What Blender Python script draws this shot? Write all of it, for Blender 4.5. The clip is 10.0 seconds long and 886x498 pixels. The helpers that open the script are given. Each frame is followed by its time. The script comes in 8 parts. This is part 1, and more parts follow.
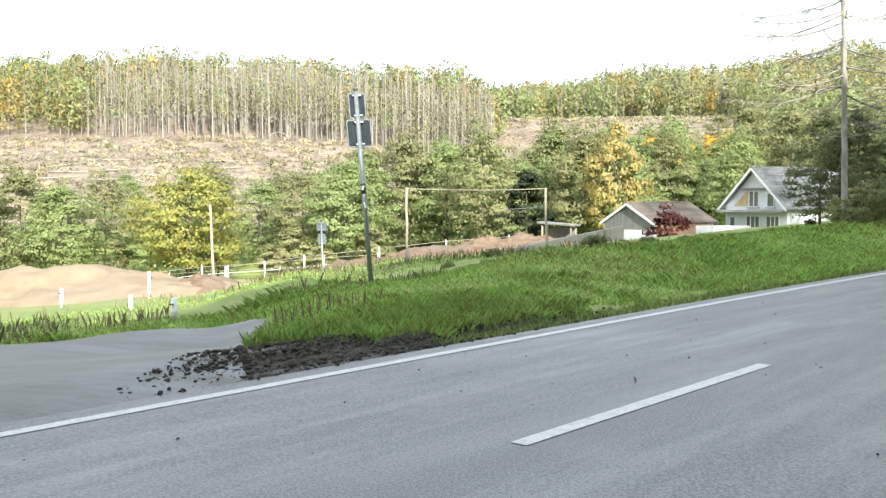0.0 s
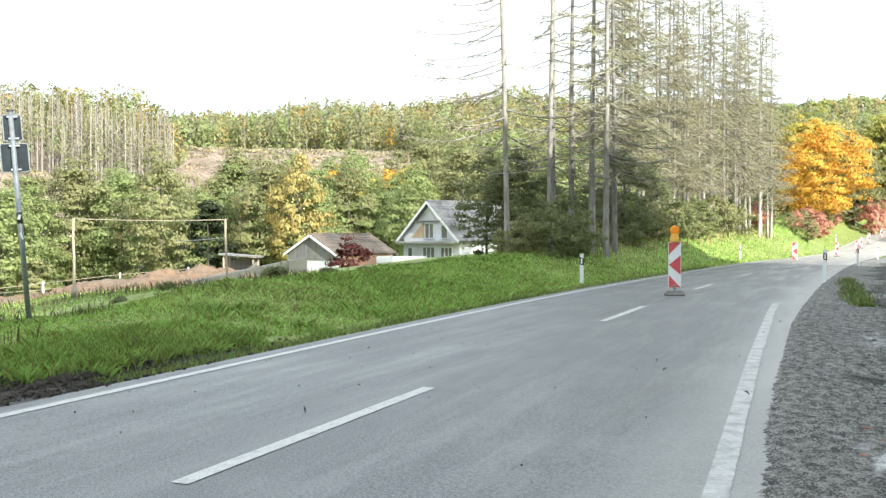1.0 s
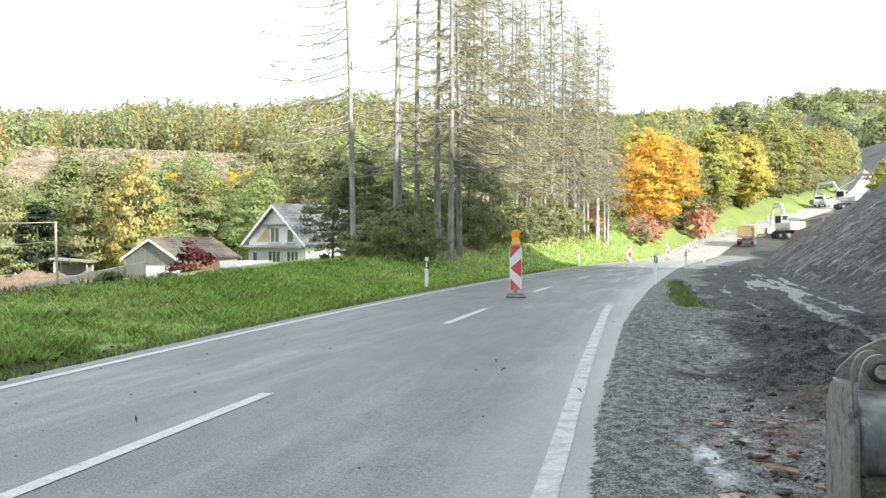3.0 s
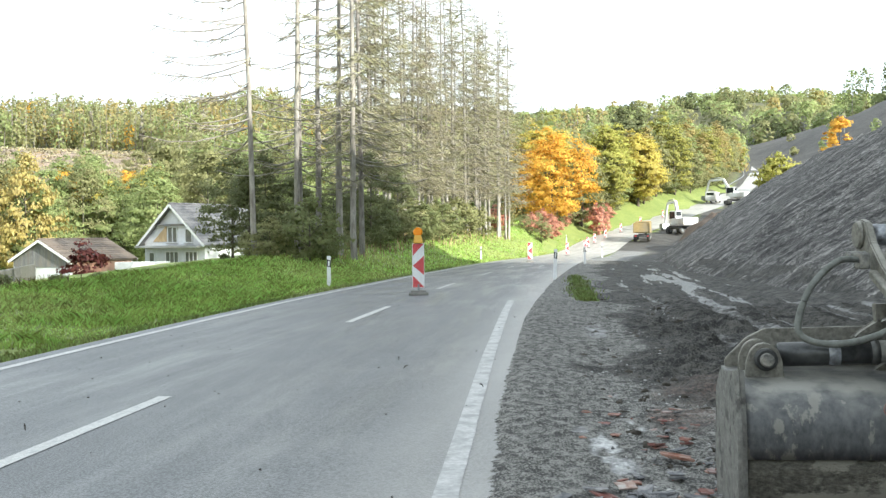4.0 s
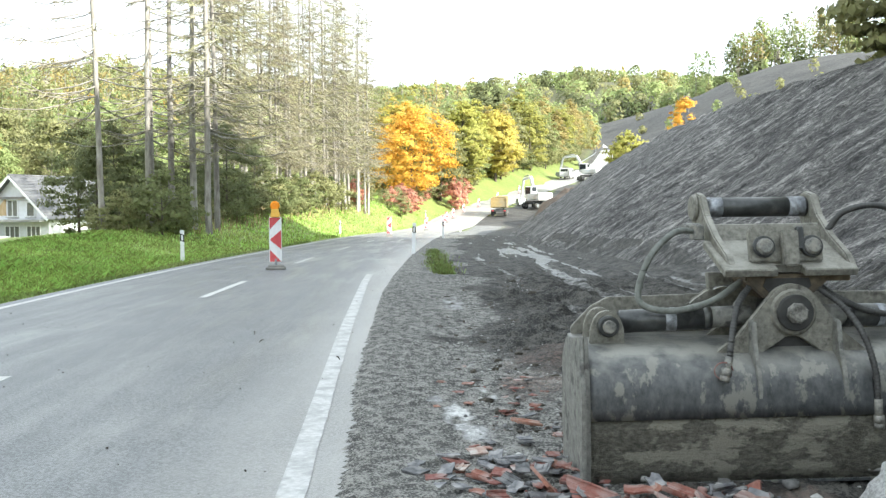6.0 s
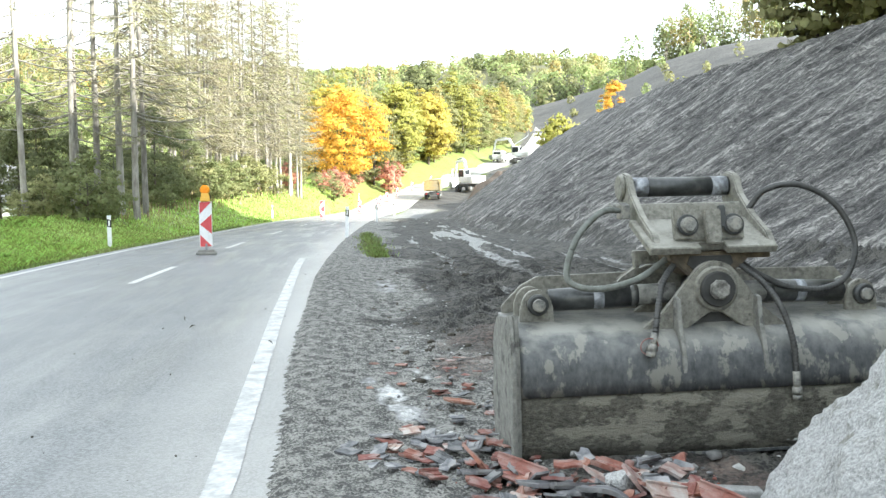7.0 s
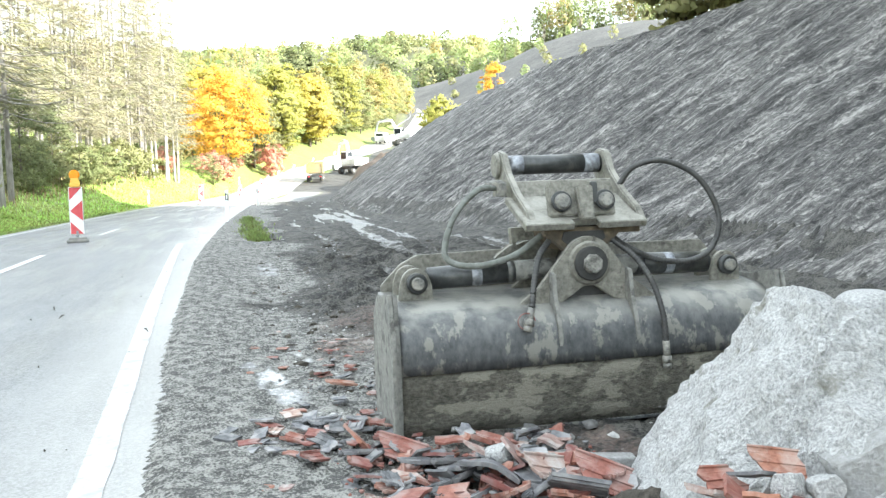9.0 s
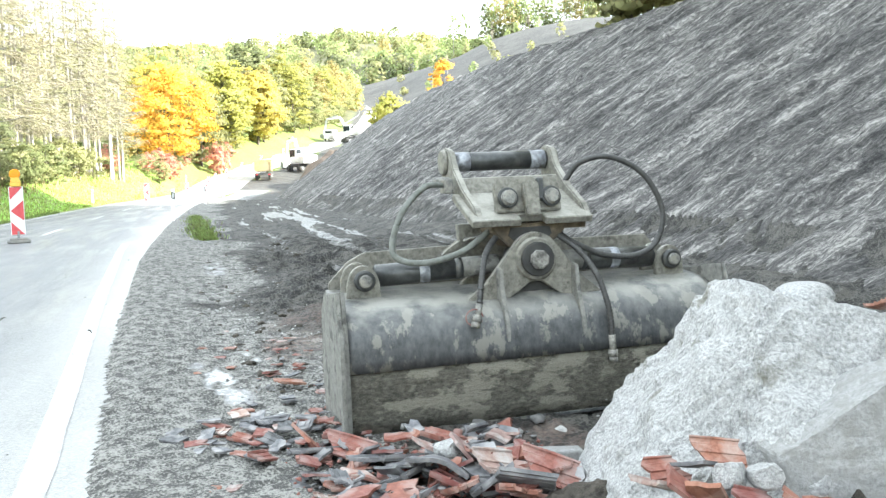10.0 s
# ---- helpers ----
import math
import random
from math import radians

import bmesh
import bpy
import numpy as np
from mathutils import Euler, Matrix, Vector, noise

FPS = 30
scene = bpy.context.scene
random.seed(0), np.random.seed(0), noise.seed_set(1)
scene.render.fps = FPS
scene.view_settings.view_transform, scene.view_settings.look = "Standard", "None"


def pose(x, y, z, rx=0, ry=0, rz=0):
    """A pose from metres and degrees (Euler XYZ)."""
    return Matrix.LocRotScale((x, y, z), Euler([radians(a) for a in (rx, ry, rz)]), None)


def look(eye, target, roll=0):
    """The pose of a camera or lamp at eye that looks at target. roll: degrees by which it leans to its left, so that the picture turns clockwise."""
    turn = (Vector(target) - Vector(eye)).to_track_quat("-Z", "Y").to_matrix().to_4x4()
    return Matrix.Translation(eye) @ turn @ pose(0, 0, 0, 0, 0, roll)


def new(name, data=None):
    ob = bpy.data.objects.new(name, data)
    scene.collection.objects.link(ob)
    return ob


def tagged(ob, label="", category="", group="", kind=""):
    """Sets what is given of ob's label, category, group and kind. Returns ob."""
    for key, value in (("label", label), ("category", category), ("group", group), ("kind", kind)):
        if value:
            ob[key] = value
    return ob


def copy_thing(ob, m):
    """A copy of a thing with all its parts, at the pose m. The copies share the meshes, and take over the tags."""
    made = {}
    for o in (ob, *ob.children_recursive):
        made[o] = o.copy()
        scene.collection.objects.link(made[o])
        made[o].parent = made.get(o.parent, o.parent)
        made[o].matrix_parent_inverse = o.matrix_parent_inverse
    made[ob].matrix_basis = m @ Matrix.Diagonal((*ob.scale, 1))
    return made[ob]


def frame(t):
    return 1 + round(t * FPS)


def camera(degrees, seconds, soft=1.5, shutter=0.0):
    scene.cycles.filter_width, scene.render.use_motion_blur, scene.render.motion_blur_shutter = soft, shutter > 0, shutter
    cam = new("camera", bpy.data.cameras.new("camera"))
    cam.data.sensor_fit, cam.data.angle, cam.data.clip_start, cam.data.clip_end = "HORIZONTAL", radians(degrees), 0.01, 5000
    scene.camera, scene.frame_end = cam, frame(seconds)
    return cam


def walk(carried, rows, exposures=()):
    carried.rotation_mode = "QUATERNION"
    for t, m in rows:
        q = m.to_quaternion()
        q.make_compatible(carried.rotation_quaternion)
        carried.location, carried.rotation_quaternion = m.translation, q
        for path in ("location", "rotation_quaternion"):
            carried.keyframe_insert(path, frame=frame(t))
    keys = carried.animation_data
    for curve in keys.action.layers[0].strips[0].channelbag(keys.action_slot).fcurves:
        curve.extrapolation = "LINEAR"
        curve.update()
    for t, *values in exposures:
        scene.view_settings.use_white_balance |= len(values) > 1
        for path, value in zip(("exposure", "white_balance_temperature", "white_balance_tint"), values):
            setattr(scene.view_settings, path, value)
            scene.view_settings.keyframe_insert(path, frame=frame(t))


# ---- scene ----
cam = camera(50.3, 10.0, soft=1.4)
PATH = [
    (0, (-0.117, -0.418, 1.491), (-0.201, 1.578, 1.393), -0.2),
    (0.5, (-0.038, -0.428, 1.494), (0.237, 1.552, 1.433), 0.1),
    (1, (0.018, -0.432, 1.481), (0.588, 1.485, 1.448), -0.1),
    (1.5, (0.027, -0.45, 1.483), (0.669, 1.444, 1.453), -0.2),
    (2, (0.051, -0.45, 1.481), (0.773, 1.416, 1.455), -0.2),
    (3.5, (0.086, -0.458, 1.467), (1.039, 1.3, 1.44), -0.2),
    (4, (0.094, -0.466, 1.465), (1.144, 1.236, 1.435), -0.6),
    (4.5, (0.1, -0.483, 1.463), (1.227, 1.169, 1.427), -0.7),
    (5, (0.094, -0.497, 1.458), (1.297, 1.099, 1.406), -0.6),
    (5.5, (0.102, -0.5, 1.454), (1.348, 1.063, 1.386), -0.4),
    (7, (0.105, -0.536, 1.436), (1.495, 0.896, 1.313), -0.8),
    (7.5, (0.118, -0.541, 1.43), (1.557, 0.841, 1.292), -0.9),
    (8, (0.128, -0.545, 1.427), (1.606, 0.793, 1.265), -1.1),
    (8.5, (0.133, -0.55, 1.42), (1.649, 0.745, 1.258), -1.1),
    (9, (0.137, -0.557, 1.42), (1.689, 0.694, 1.254), -1.5),
    (9.5, (0.143, -0.565, 1.417), (1.726, 0.646, 1.251), -1.7),
    (10, (0.143, -0.575, 1.419), (1.757, 0.592, 1.244), -1.8),
]
EXPOSURES = [(t, v, 6150, 3) for t, v in ((0.0, 1.2), (3.3, 1.2), (4.5, 1.16), (5.5, 1.37), (7.0, 1.85), (8.0, 2.05), (9.0, 2.24), (10.0, 2.36))]
walk(cam, [(t, look(eye, target, roll)) for t, eye, target, roll in PATH], EXPOSURES)

# ---- light: a low autumn sun over the cutting, thin white cloud ----
SUN_BEARING, SUN_HEIGHT, SUN_POWER = 160.0, 25.5, 5.0
SKY_STRENGTH, CLOUD = 0.085, 10.0
world = bpy.data.worlds.new("world")
scene.world = world
world.use_nodes = True
wn, wl = world.node_tree.nodes, world.node_tree.links
wn.clear()
sky = wn.new("ShaderNodeTexSky")
sky.sky_type = "NISHITA"
sky.sun_disc = False
sky.sun_elevation, sky.sun_rotation = radians(SUN_HEIGHT), radians(SUN_BEARING)
sky.air_density, sky.dust_density = 1.0, 2.0
cloud_noise = wn.new("ShaderNodeTexNoise")
cloud_noise.inputs["Scale"].default_value, cloud_noise.inputs["Detail"].default_value = 2.0, 5.0
cloud_cover = wn.new("ShaderNodeMapRange")
cloud_cover.inputs["From Min"].default_value, cloud_cover.inputs["From Max"].default_value = 0.25, 0.6
cloud_cover.inputs["To Min"].default_value, cloud_cover.inputs["To Max"].default_value = 0.6, 0.92
cloud_mix = wn.new("ShaderNodeMix")
cloud_mix.data_type = "RGBA"
cloud_mix.inputs["B"].default_value = (CLOUD * 0.97, CLOUD, CLOUD * 1.04, 1)
wback, wout = wn.new("ShaderNodeBackground"), wn.new("ShaderNodeOutputWorld")
wback.inputs["Strength"].default_value = SKY_STRENGTH
wl.new(cloud_noise.outputs["Fac"], cloud_cover.inputs["Value"])
wl.new(cloud_cover.outputs["Result"], cloud_mix.inputs["Factor"])
wl.new(sky.outputs["Color"], cloud_mix.inputs["A"])
wl.new(cloud_mix.outputs["Result"], wback.inputs["Color"])
wl.new(wback.outputs["Background"], wout.inputs["Surface"])
sun = new("sun", bpy.data.lights.new("sun", "SUN"))
sun.data.energy, sun.data.angle, sun.data.color = SUN_POWER, radians(0.6), (1.0, 0.92, 0.8)
sb, se = radians(SUN_BEARING), radians(SUN_HEIGHT)
sun.matrix_world = look((60 * math.sin(sb), 60 * math.cos(sb), 60 * math.tan(se)), (0, 0, 0))


# ---- materials ----
def ramp(nodes, stops):
    r = nodes.new("ShaderNodeValToRGB")
    els = r.color_ramp.elements
    while len(els) < len(stops):
        els.new(0.5)
    for e, (p, c) in zip(els, stops):
        e.position, e.color = p, (*c[:3], 1)
    return r


def mat(name, c1, c2, scale=8.0, c3=None, patch=0.7, rough=(0.7, 0.9), bump=0.3, metal=0.0, vary=0.0, island=False,
        detail=6.0, stretch=(1, 1, 1), patch_at=(0.45, 0.62), fine=None, spec=0.5, bump_dist=0.02, sheen=0.0, through_light=0.0):
    """Grain from c1 to c2, patches of c3 at a larger scale, uneven gloss, fine relief, and a tint of its own for each piece."""
    m = bpy.data.materials.new(name)
    m.use_nodes = True
    n, l = m.node_tree.nodes, m.node_tree.links
    b = n["Principled BSDF"]
    co, mp = n.new("ShaderNodeTexCoord"), n.new("ShaderNodeMapping")
    mp.inputs["Scale"].default_value = stretch
    l.new(co.outputs["Object"], mp.inputs["Vector"])
    grain, large = n.new("ShaderNodeTexNoise"), n.new("ShaderNodeTexNoise")
    for t, s, d in ((grain, scale, detail), (large, scale * patch * 0.15, 8.0)):
        t.inputs["Scale"].default_value, t.inputs["Detail"].default_value, t.inputs["Roughness"].default_value = s, d, 0.65
        l.new(mp.outputs["Vector"], t.inputs["Vector"])
    col = ramp(n, [(0.32, c1), (0.68, c2)])
    l.new(grain.outputs["Fac"], col.inputs["Fac"])
    last = col.outputs["Color"]
    where = n.new("ShaderNodeMapRange")
    where.inputs["From Min"].default_value, where.inputs["From Max"].default_value = patch_at
    l.new(large.outputs["Fac"], where.inputs["Value"])
    if c3:
        mix = n.new("ShaderNodeMix")
        mix.data_type = "RGBA"
        mix.inputs["B"].default_value = (*c3, 1)
        l.new(where.outputs["Result"], mix.inputs["Factor"])
        l.new(last, mix.inputs["A"])
        last = mix.outputs["Result"]
    if vary:
        src = n.new("ShaderNodeNewGeometry").outputs["Random Per Island"] if island else n.new("ShaderNodeObjectInfo").outputs["Random"]
        mr = n.new("ShaderNodeMapRange")
        mr.inputs["To Min"].default_value, mr.inputs["To Max"].default_value = 1 - vary, 1 + vary
        l.new(src, mr.inputs["Value"])
        hs = n.new("ShaderNodeHueSaturation")
        l.new(mr.outputs["Result"], hs.inputs["Value"])
        hue = n.new("ShaderNodeMapRange")
        hue.inputs["To Min"].default_value, hue.inputs["To Max"].default_value = 0.5 - vary * 0.06, 0.5 + vary * 0.06
        l.new(src, hue.inputs["Value"])
        l.new(hue.outputs["Result"], hs.inputs["Hue"])
        l.new(last, hs.inputs["Color"])
        last = hs.outputs["Color"]
    l.new(last, b.inputs["Base Color"])
    rr = n.new("ShaderNodeMapRange")
    rr.inputs["To Min"].default_value, rr.inputs["To Max"].default_value = rough
    l.new(large.outputs["Fac"] if fine is None else grain.outputs["Fac"], rr.inputs["Value"])
    l.new(rr.outputs["Result"], b.inputs["Roughness"])
    b.inputs["Metallic"].default_value = metal
    b.inputs["Specular IOR Level"].default_value = spec
    if bump:
        bp = n.new("ShaderNodeBump")
        bp.inputs["Strength"].default_value, bp.inputs["Distance"].default_value = bump, bump_dist
        l.new(grain.outputs["Fac"], bp.inputs["Height"])
        l.new(bp.outputs["Normal"], b.inputs["Normal"])
    if through_light:
        tr, add = n.new("ShaderNodeBsdfTranslucent"), n.new("ShaderNodeMixShader")
        add.inputs["Fac"].default_value = through_light
        l.new(last, tr.inputs["Color"])
        l.new(b.outputs["BSDF"], add.inputs[1])
        l.new(tr.outputs["BSDF"], add.inputs[2])
        l.new(add.outputs["Shader"], n["Material Output"].inputs["Surface"])
    return m


def leaf_mat(name, c1, c2, vary=0.18):
    return mat(name, c1, c2, scale=0.9, bump=0, rough=(0.5, 0.7), vary=vary, island=True, spec=0.3, through_light=0.5)


M_LEAF_GREEN = leaf_mat("alder leaves", (0.23, 0.285, 0.115), (0.4, 0.45, 0.195))
M_LEAF_DARK = leaf_mat("dark leaves", (0.15, 0.175, 0.075), (0.27, 0.29, 0.13))
M_LEAF_OLIVE = leaf_mat("olive leaves", (0.24, 0.248, 0.115), (0.36, 0.352, 0.17))
M_LEAF_GOLD = leaf_mat("muted golden leaves", (0.31, 0.25, 0.1), (0.45, 0.38, 0.16), 0.18)
M_LEAF_PALE = leaf_mat("pale golden leaves", (0.4, 0.33, 0.11), (0.55, 0.46, 0.2), 0.15)
M_LEAF_YELLOW = leaf_mat("yellow leaves", (0.47, 0.39, 0.09), (0.62, 0.54, 0.15), 0.16)
M_LEAF_ORANGE = leaf_mat("orange leaves", (0.64, 0.33, 0.05), (0.8, 0.55, 0.11), 0.16)
M_LEAF_TURNING = leaf_mat("turning maple leaves", (0.23, 0.26, 0.09), (0.5, 0.45, 0.12), 0.2)
M_LEAF_LIME = leaf_mat("yellow-green leaves", (0.33, 0.35, 0.09), (0.5, 0.46, 0.13), 0.2)
M_LEAF_RED = leaf_mat("red leaves", (0.52, 0.2, 0.16), (0.64, 0.38, 0.27), 0.3)
M_LEAF_WINE = leaf_mat("wine red leaves", (0.07, 0.02, 0.02), (0.13, 0.04, 0.035), 0.3)
M_NEEDLE = leaf_mat("spruce needles", (0.12, 0.138, 0.066), (0.225, 0.24, 0.12))
M_NEEDLE_DARK = leaf_mat("dark spruce needles", (0.03, 0.042, 0.022), (0.065, 0.08, 0.04))
M_TWIG = mat("dry spruce twigs", (0.21, 0.186, 0.122), (0.345, 0.308, 0.212), scale=2.0, bump=0, rough=(0.8, 0.95), vary=0.25, island=True)
M_BARK = mat("bark", (0.06, 0.045, 0.035), (0.14, 0.11, 0.085), scale=9, c3=(0.09, 0.1, 0.07), bump=0.6, stretch=(1, 1, 0.25))
M_DEAD_BARK = mat("dead spruce bark", (0.165, 0.15, 0.135), (0.42, 0.395, 0.362), scale=6, c3=(0.16, 0.14, 0.12), bump=0.5, stretch=(1, 1, 0.3), vary=0.15)
M_FAR_TWIG = mat("far dry twigs", (0.19, 0.175, 0.125), (0.29, 0.265, 0.195), scale=2.0, bump=0, rough=(0.8, 0.95), vary=0.25, island=True)
M_FAR_TRUNK = mat("pale dead trunks", (0.2, 0.18, 0.155), (0.34, 0.31, 0.27), scale=1.5, bump=0, vary=0.3, island=True)
M_WEED_GREEN = mat("dusty grass blades", (0.15, 0.21, 0.06), (0.3, 0.36, 0.12), scale=0.9, c3=(0.34, 0.32, 0.15), bump=0, rough=(0.5, 0.7), vary=0.5, island=True, spec=0.3, through_light=0.4, patch_at=(0.5, 0.7))
M_GRASS = mat("grass blades", (0.27, 0.38, 0.09), (0.42, 0.55, 0.15), scale=0.7, c3=(0.48, 0.52, 0.2), bump=0, rough=(0.5, 0.7), vary=0.5, island=True, spec=0.3, through_light=0.45, patch_at=(0.5, 0.7))
M_STRAW = mat("dry stalks", (0.28, 0.2, 0.1), (0.42, 0.34, 0.18), scale=2, bump=0, vary=0.3, island=True)
M_WEED = mat("brown weeds", (0.13, 0.11, 0.055), (0.24, 0.21, 0.11), scale=2, bump=0, vary=0.35, island=True)
M_PAINT = mat("worn road paint", (0.34, 0.34, 0.33), (0.6, 0.595, 0.58), scale=60, c3=(0.33, 0.335, 0.34), patch=1.2, rough=(0.45, 0.7), bump=0.25, bump_dist=0.004, patch_at=(0.52, 0.68))
M_PAINT_DIRTY = mat("dirty worn road paint", (0.33, 0.33, 0.33), (0.5, 0.5, 0.495), scale=30, c3=(0.27, 0.27, 0.27), patch=1.1, rough=(0.4, 0.65), bump=0.3, bump_dist=0.004, patch_at=(0.42, 0.6))
M_SOIL = mat("dark wet soil", (0.022, 0.02, 0.017), (0.12, 0.108, 0.09), scale=22, c3=(0.085, 0.076, 0.064), rough=(0.75, 1.0), bump=1.0, bump_dist=0.06, spec=0.15)
M_SAND = mat("sand", (0.19, 0.14, 0.092), (0.28, 0.215, 0.152), scale=1.2, c3=(0.24, 0.188, 0.132), bump=0.5, bump_dist=0.05)
M_EARTH = mat("brown earth", (0.095, 0.058, 0.036), (0.23, 0.15, 0.098), scale=3, c3=(0.17, 0.13, 0.1), bump=0.7, bump_dist=0.08)
M_STEEL_GREY = mat("galvanised steel", (0.2, 0.22, 0.24), (0.34, 0.36, 0.38), scale=12, rough=(0.35, 0.55), bump=0.05, metal=0.6)
M_SIGN_BACK = mat("sign back", (0.02, 0.026, 0.032), (0.036, 0.045, 0.053), scale=6, rough=(0.7, 0.9), bump=0.05, spec=0.15)
M_SIGN_EDGE = mat("sign edge", (0.1, 0.115, 0.125), (0.16, 0.18, 0.195), scale=6, rough=(0.4, 0.6), bump=0.05, metal=0.4)
M_WHITE = mat("white plastic", (0.68, 0.7, 0.72), (0.82, 0.83, 0.84), scale=10, c3=(0.5, 0.5, 0.48), patch=1.0, rough=(0.35, 0.6), bump=0.05, patch_at=(0.58, 0.8))
M_RED = mat("red sheeting", (0.5, 0.06, 0.07), (0.62, 0.1, 0.11), scale=8, rough=(0.3, 0.5), bump=0.03)
M_BLACK = mat("black plastic", (0.015, 0.015, 0.016), (0.03, 0.03, 0.032), scale=10, c3=(0.06, 0.06, 0.058), rough=(0.4, 0.7), bump=0.1)
M_GREYPLASTIC = mat("recycled grey plastic", (0.12, 0.12, 0.115), (0.2, 0.2, 0.19), scale=10, c3=(0.25, 0.24, 0.22), rough=(0.6, 0.85), bump=0.2)
M_AMBER = mat("amber lens", (0.85, 0.25, 0.01), (0.95, 0.34, 0.02), scale=30, rough=(0.15, 0.3), bump=0.1, bump_dist=0.004)
M_AMBER_CASE = mat("yellow lamp case", (0.75, 0.42, 0.06), (0.85, 0.52, 0.1), scale=10, rough=(0.4, 0.6), bump=0.05)
M_WOOD_GREY = mat("weathered boards", (0.11, 0.115, 0.12), (0.22, 0.225, 0.235), scale=5, c3=(0.22, 0.2, 0.18), bump=0.3, stretch=(3, 3, 0.3), vary=0.15)
M_WOOD_POLE = mat("weathered wooden pole", (0.3, 0.25, 0.19), (0.46, 0.4, 0.32), scale=6, c3=(0.25, 0.22, 0.18), bump=0.3, stretch=(1, 1, 0.2))
M_ROOF_TILE = mat("brown roof tiles", (0.09, 0.07, 0.058), (0.155, 0.125, 0.1), scale=3, c3=(0.13, 0.11, 0.095), bump=0.3, vary=0.12)
M_ROOF_GREY = mat("grey roof tiles", (0.08, 0.08, 0.088), (0.15, 0.15, 0.16), scale=3, c3=(0.18, 0.18, 0.185), bump=0.3, vary=0.12)
M_PLASTER = mat("white plaster", (0.62, 0.64, 0.68), (0.75, 0.77, 0.8), scale=3, c3=(0.58, 0.58, 0.6), bump=0.1)
M_BRICK_RED = mat("red masonry", (0.28, 0.14, 0.1), (0.4, 0.22, 0.16), scale=4, c3=(0.34, 0.24, 0.2), bump=0.2)
M_CONCRETE = mat("concrete", (0.3, 0.3, 0.29), (0.42, 0.42, 0.41), scale=5, c3=(0.24, 0.24, 0.23), bump=0.3)
M_BOARD = mat("raw boards", (0.42, 0.3, 0.16), (0.55, 0.42, 0.26), scale=4, bump=0.2, stretch=(1, 1, 0.3))
M_GLASS = mat("window pane", (0.12, 0.13, 0.12), (0.2, 0.2, 0.17), scale=1.5, rough=(0.05, 0.12), bump=0)
M_YELLOW_MACHINE = mat("yellow machine paint", (0.28, 0.2, 0.08), (0.38, 0.29, 0.13), scale=3, c3=(0.22, 0.19, 0.13), rough=(0.4, 0.65), bump=0.05)
M_WHITE_MACHINE = mat("white machine paint", (0.62, 0.63, 0.64), (0.75, 0.76, 0.77), scale=3, c3=(0.45, 0.44, 0.42), rough=(0.35, 0.6), bump=0.05)
M_RED_MACHINE = mat("red machine paint", (0.45, 0.05, 0.04), (0.55, 0.08, 0.06), scale=3, rough=(0.4, 0.6), bump=0.05)
M_RUBBER = mat("black rubber", (0.02, 0.02, 0.02), (0.045, 0.045, 0.043), scale=12, c3=(0.09, 0.085, 0.075), rough=(0.65, 0.9), bump=0.2)
M_CAR_GLASS = mat("dark car glass", (0.02, 0.025, 0.03), (0.04, 0.045, 0.05), scale=2, rough=(0.05, 0.1), bump=0)
M_TILE_RED = mat("broken red clay", (0.13, 0.045, 0.032), (0.24, 0.095, 0.07), scale=30, c3=(0.26, 0.18, 0.16), patch=1.2, bump=0.4, vary=0.22, bump_dist=0.006)
M_TILE_GREY = mat("grey engobed clay tile", (0.07, 0.071, 0.076), (0.145, 0.147, 0.156), scale=14, c3=(0.23, 0.225, 0.225), patch=2.0, bump=0.35, vary=0.3, bump_dist=0.006)
M_TILE_PINK = mat("pale dusty clay", (0.2, 0.125, 0.105), (0.32, 0.23, 0.2), scale=26, c3=(0.36, 0.33, 0.31), patch=2.0, bump=0.4, vary=0.2, bump_dist=0.006)
M_STONE = mat("grey stones", (0.08, 0.08, 0.078), (0.26, 0.258, 0.25), scale=16, c3=(0.36, 0.355, 0.34), patch=1.5, bump=0.4, vary=0.55, island=True)
M_ROCK = mat("pale rough rubble concrete", (0.23, 0.23, 0.227), (0.57, 0.57, 0.565), scale=75, c3=(0.2, 0.195, 0.165), patch=0.5, bump=1.0, bump_dist=0.025, detail=12, patch_at=(0.58, 0.7))
M_CUTFACE = mat("smooth cut concrete", (0.17, 0.17, 0.168), (0.3, 0.3, 0.295), scale=60, c3=(0.2, 0.197, 0.19), patch=2.0, bump=0.6, bump_dist=0.02)
M_BUCKET = mat("worn dirty steel", (0.034, 0.037, 0.041), (0.096, 0.1, 0.102), scale=26, c3=(0.17, 0.167, 0.15), patch=2.0, rough=(0.22, 0.65), bump=0.35, metal=0.2, patch_at=(0.53, 0.575), bump_dist=0.008, detail=10, stretch=(1, 1, 0.6))


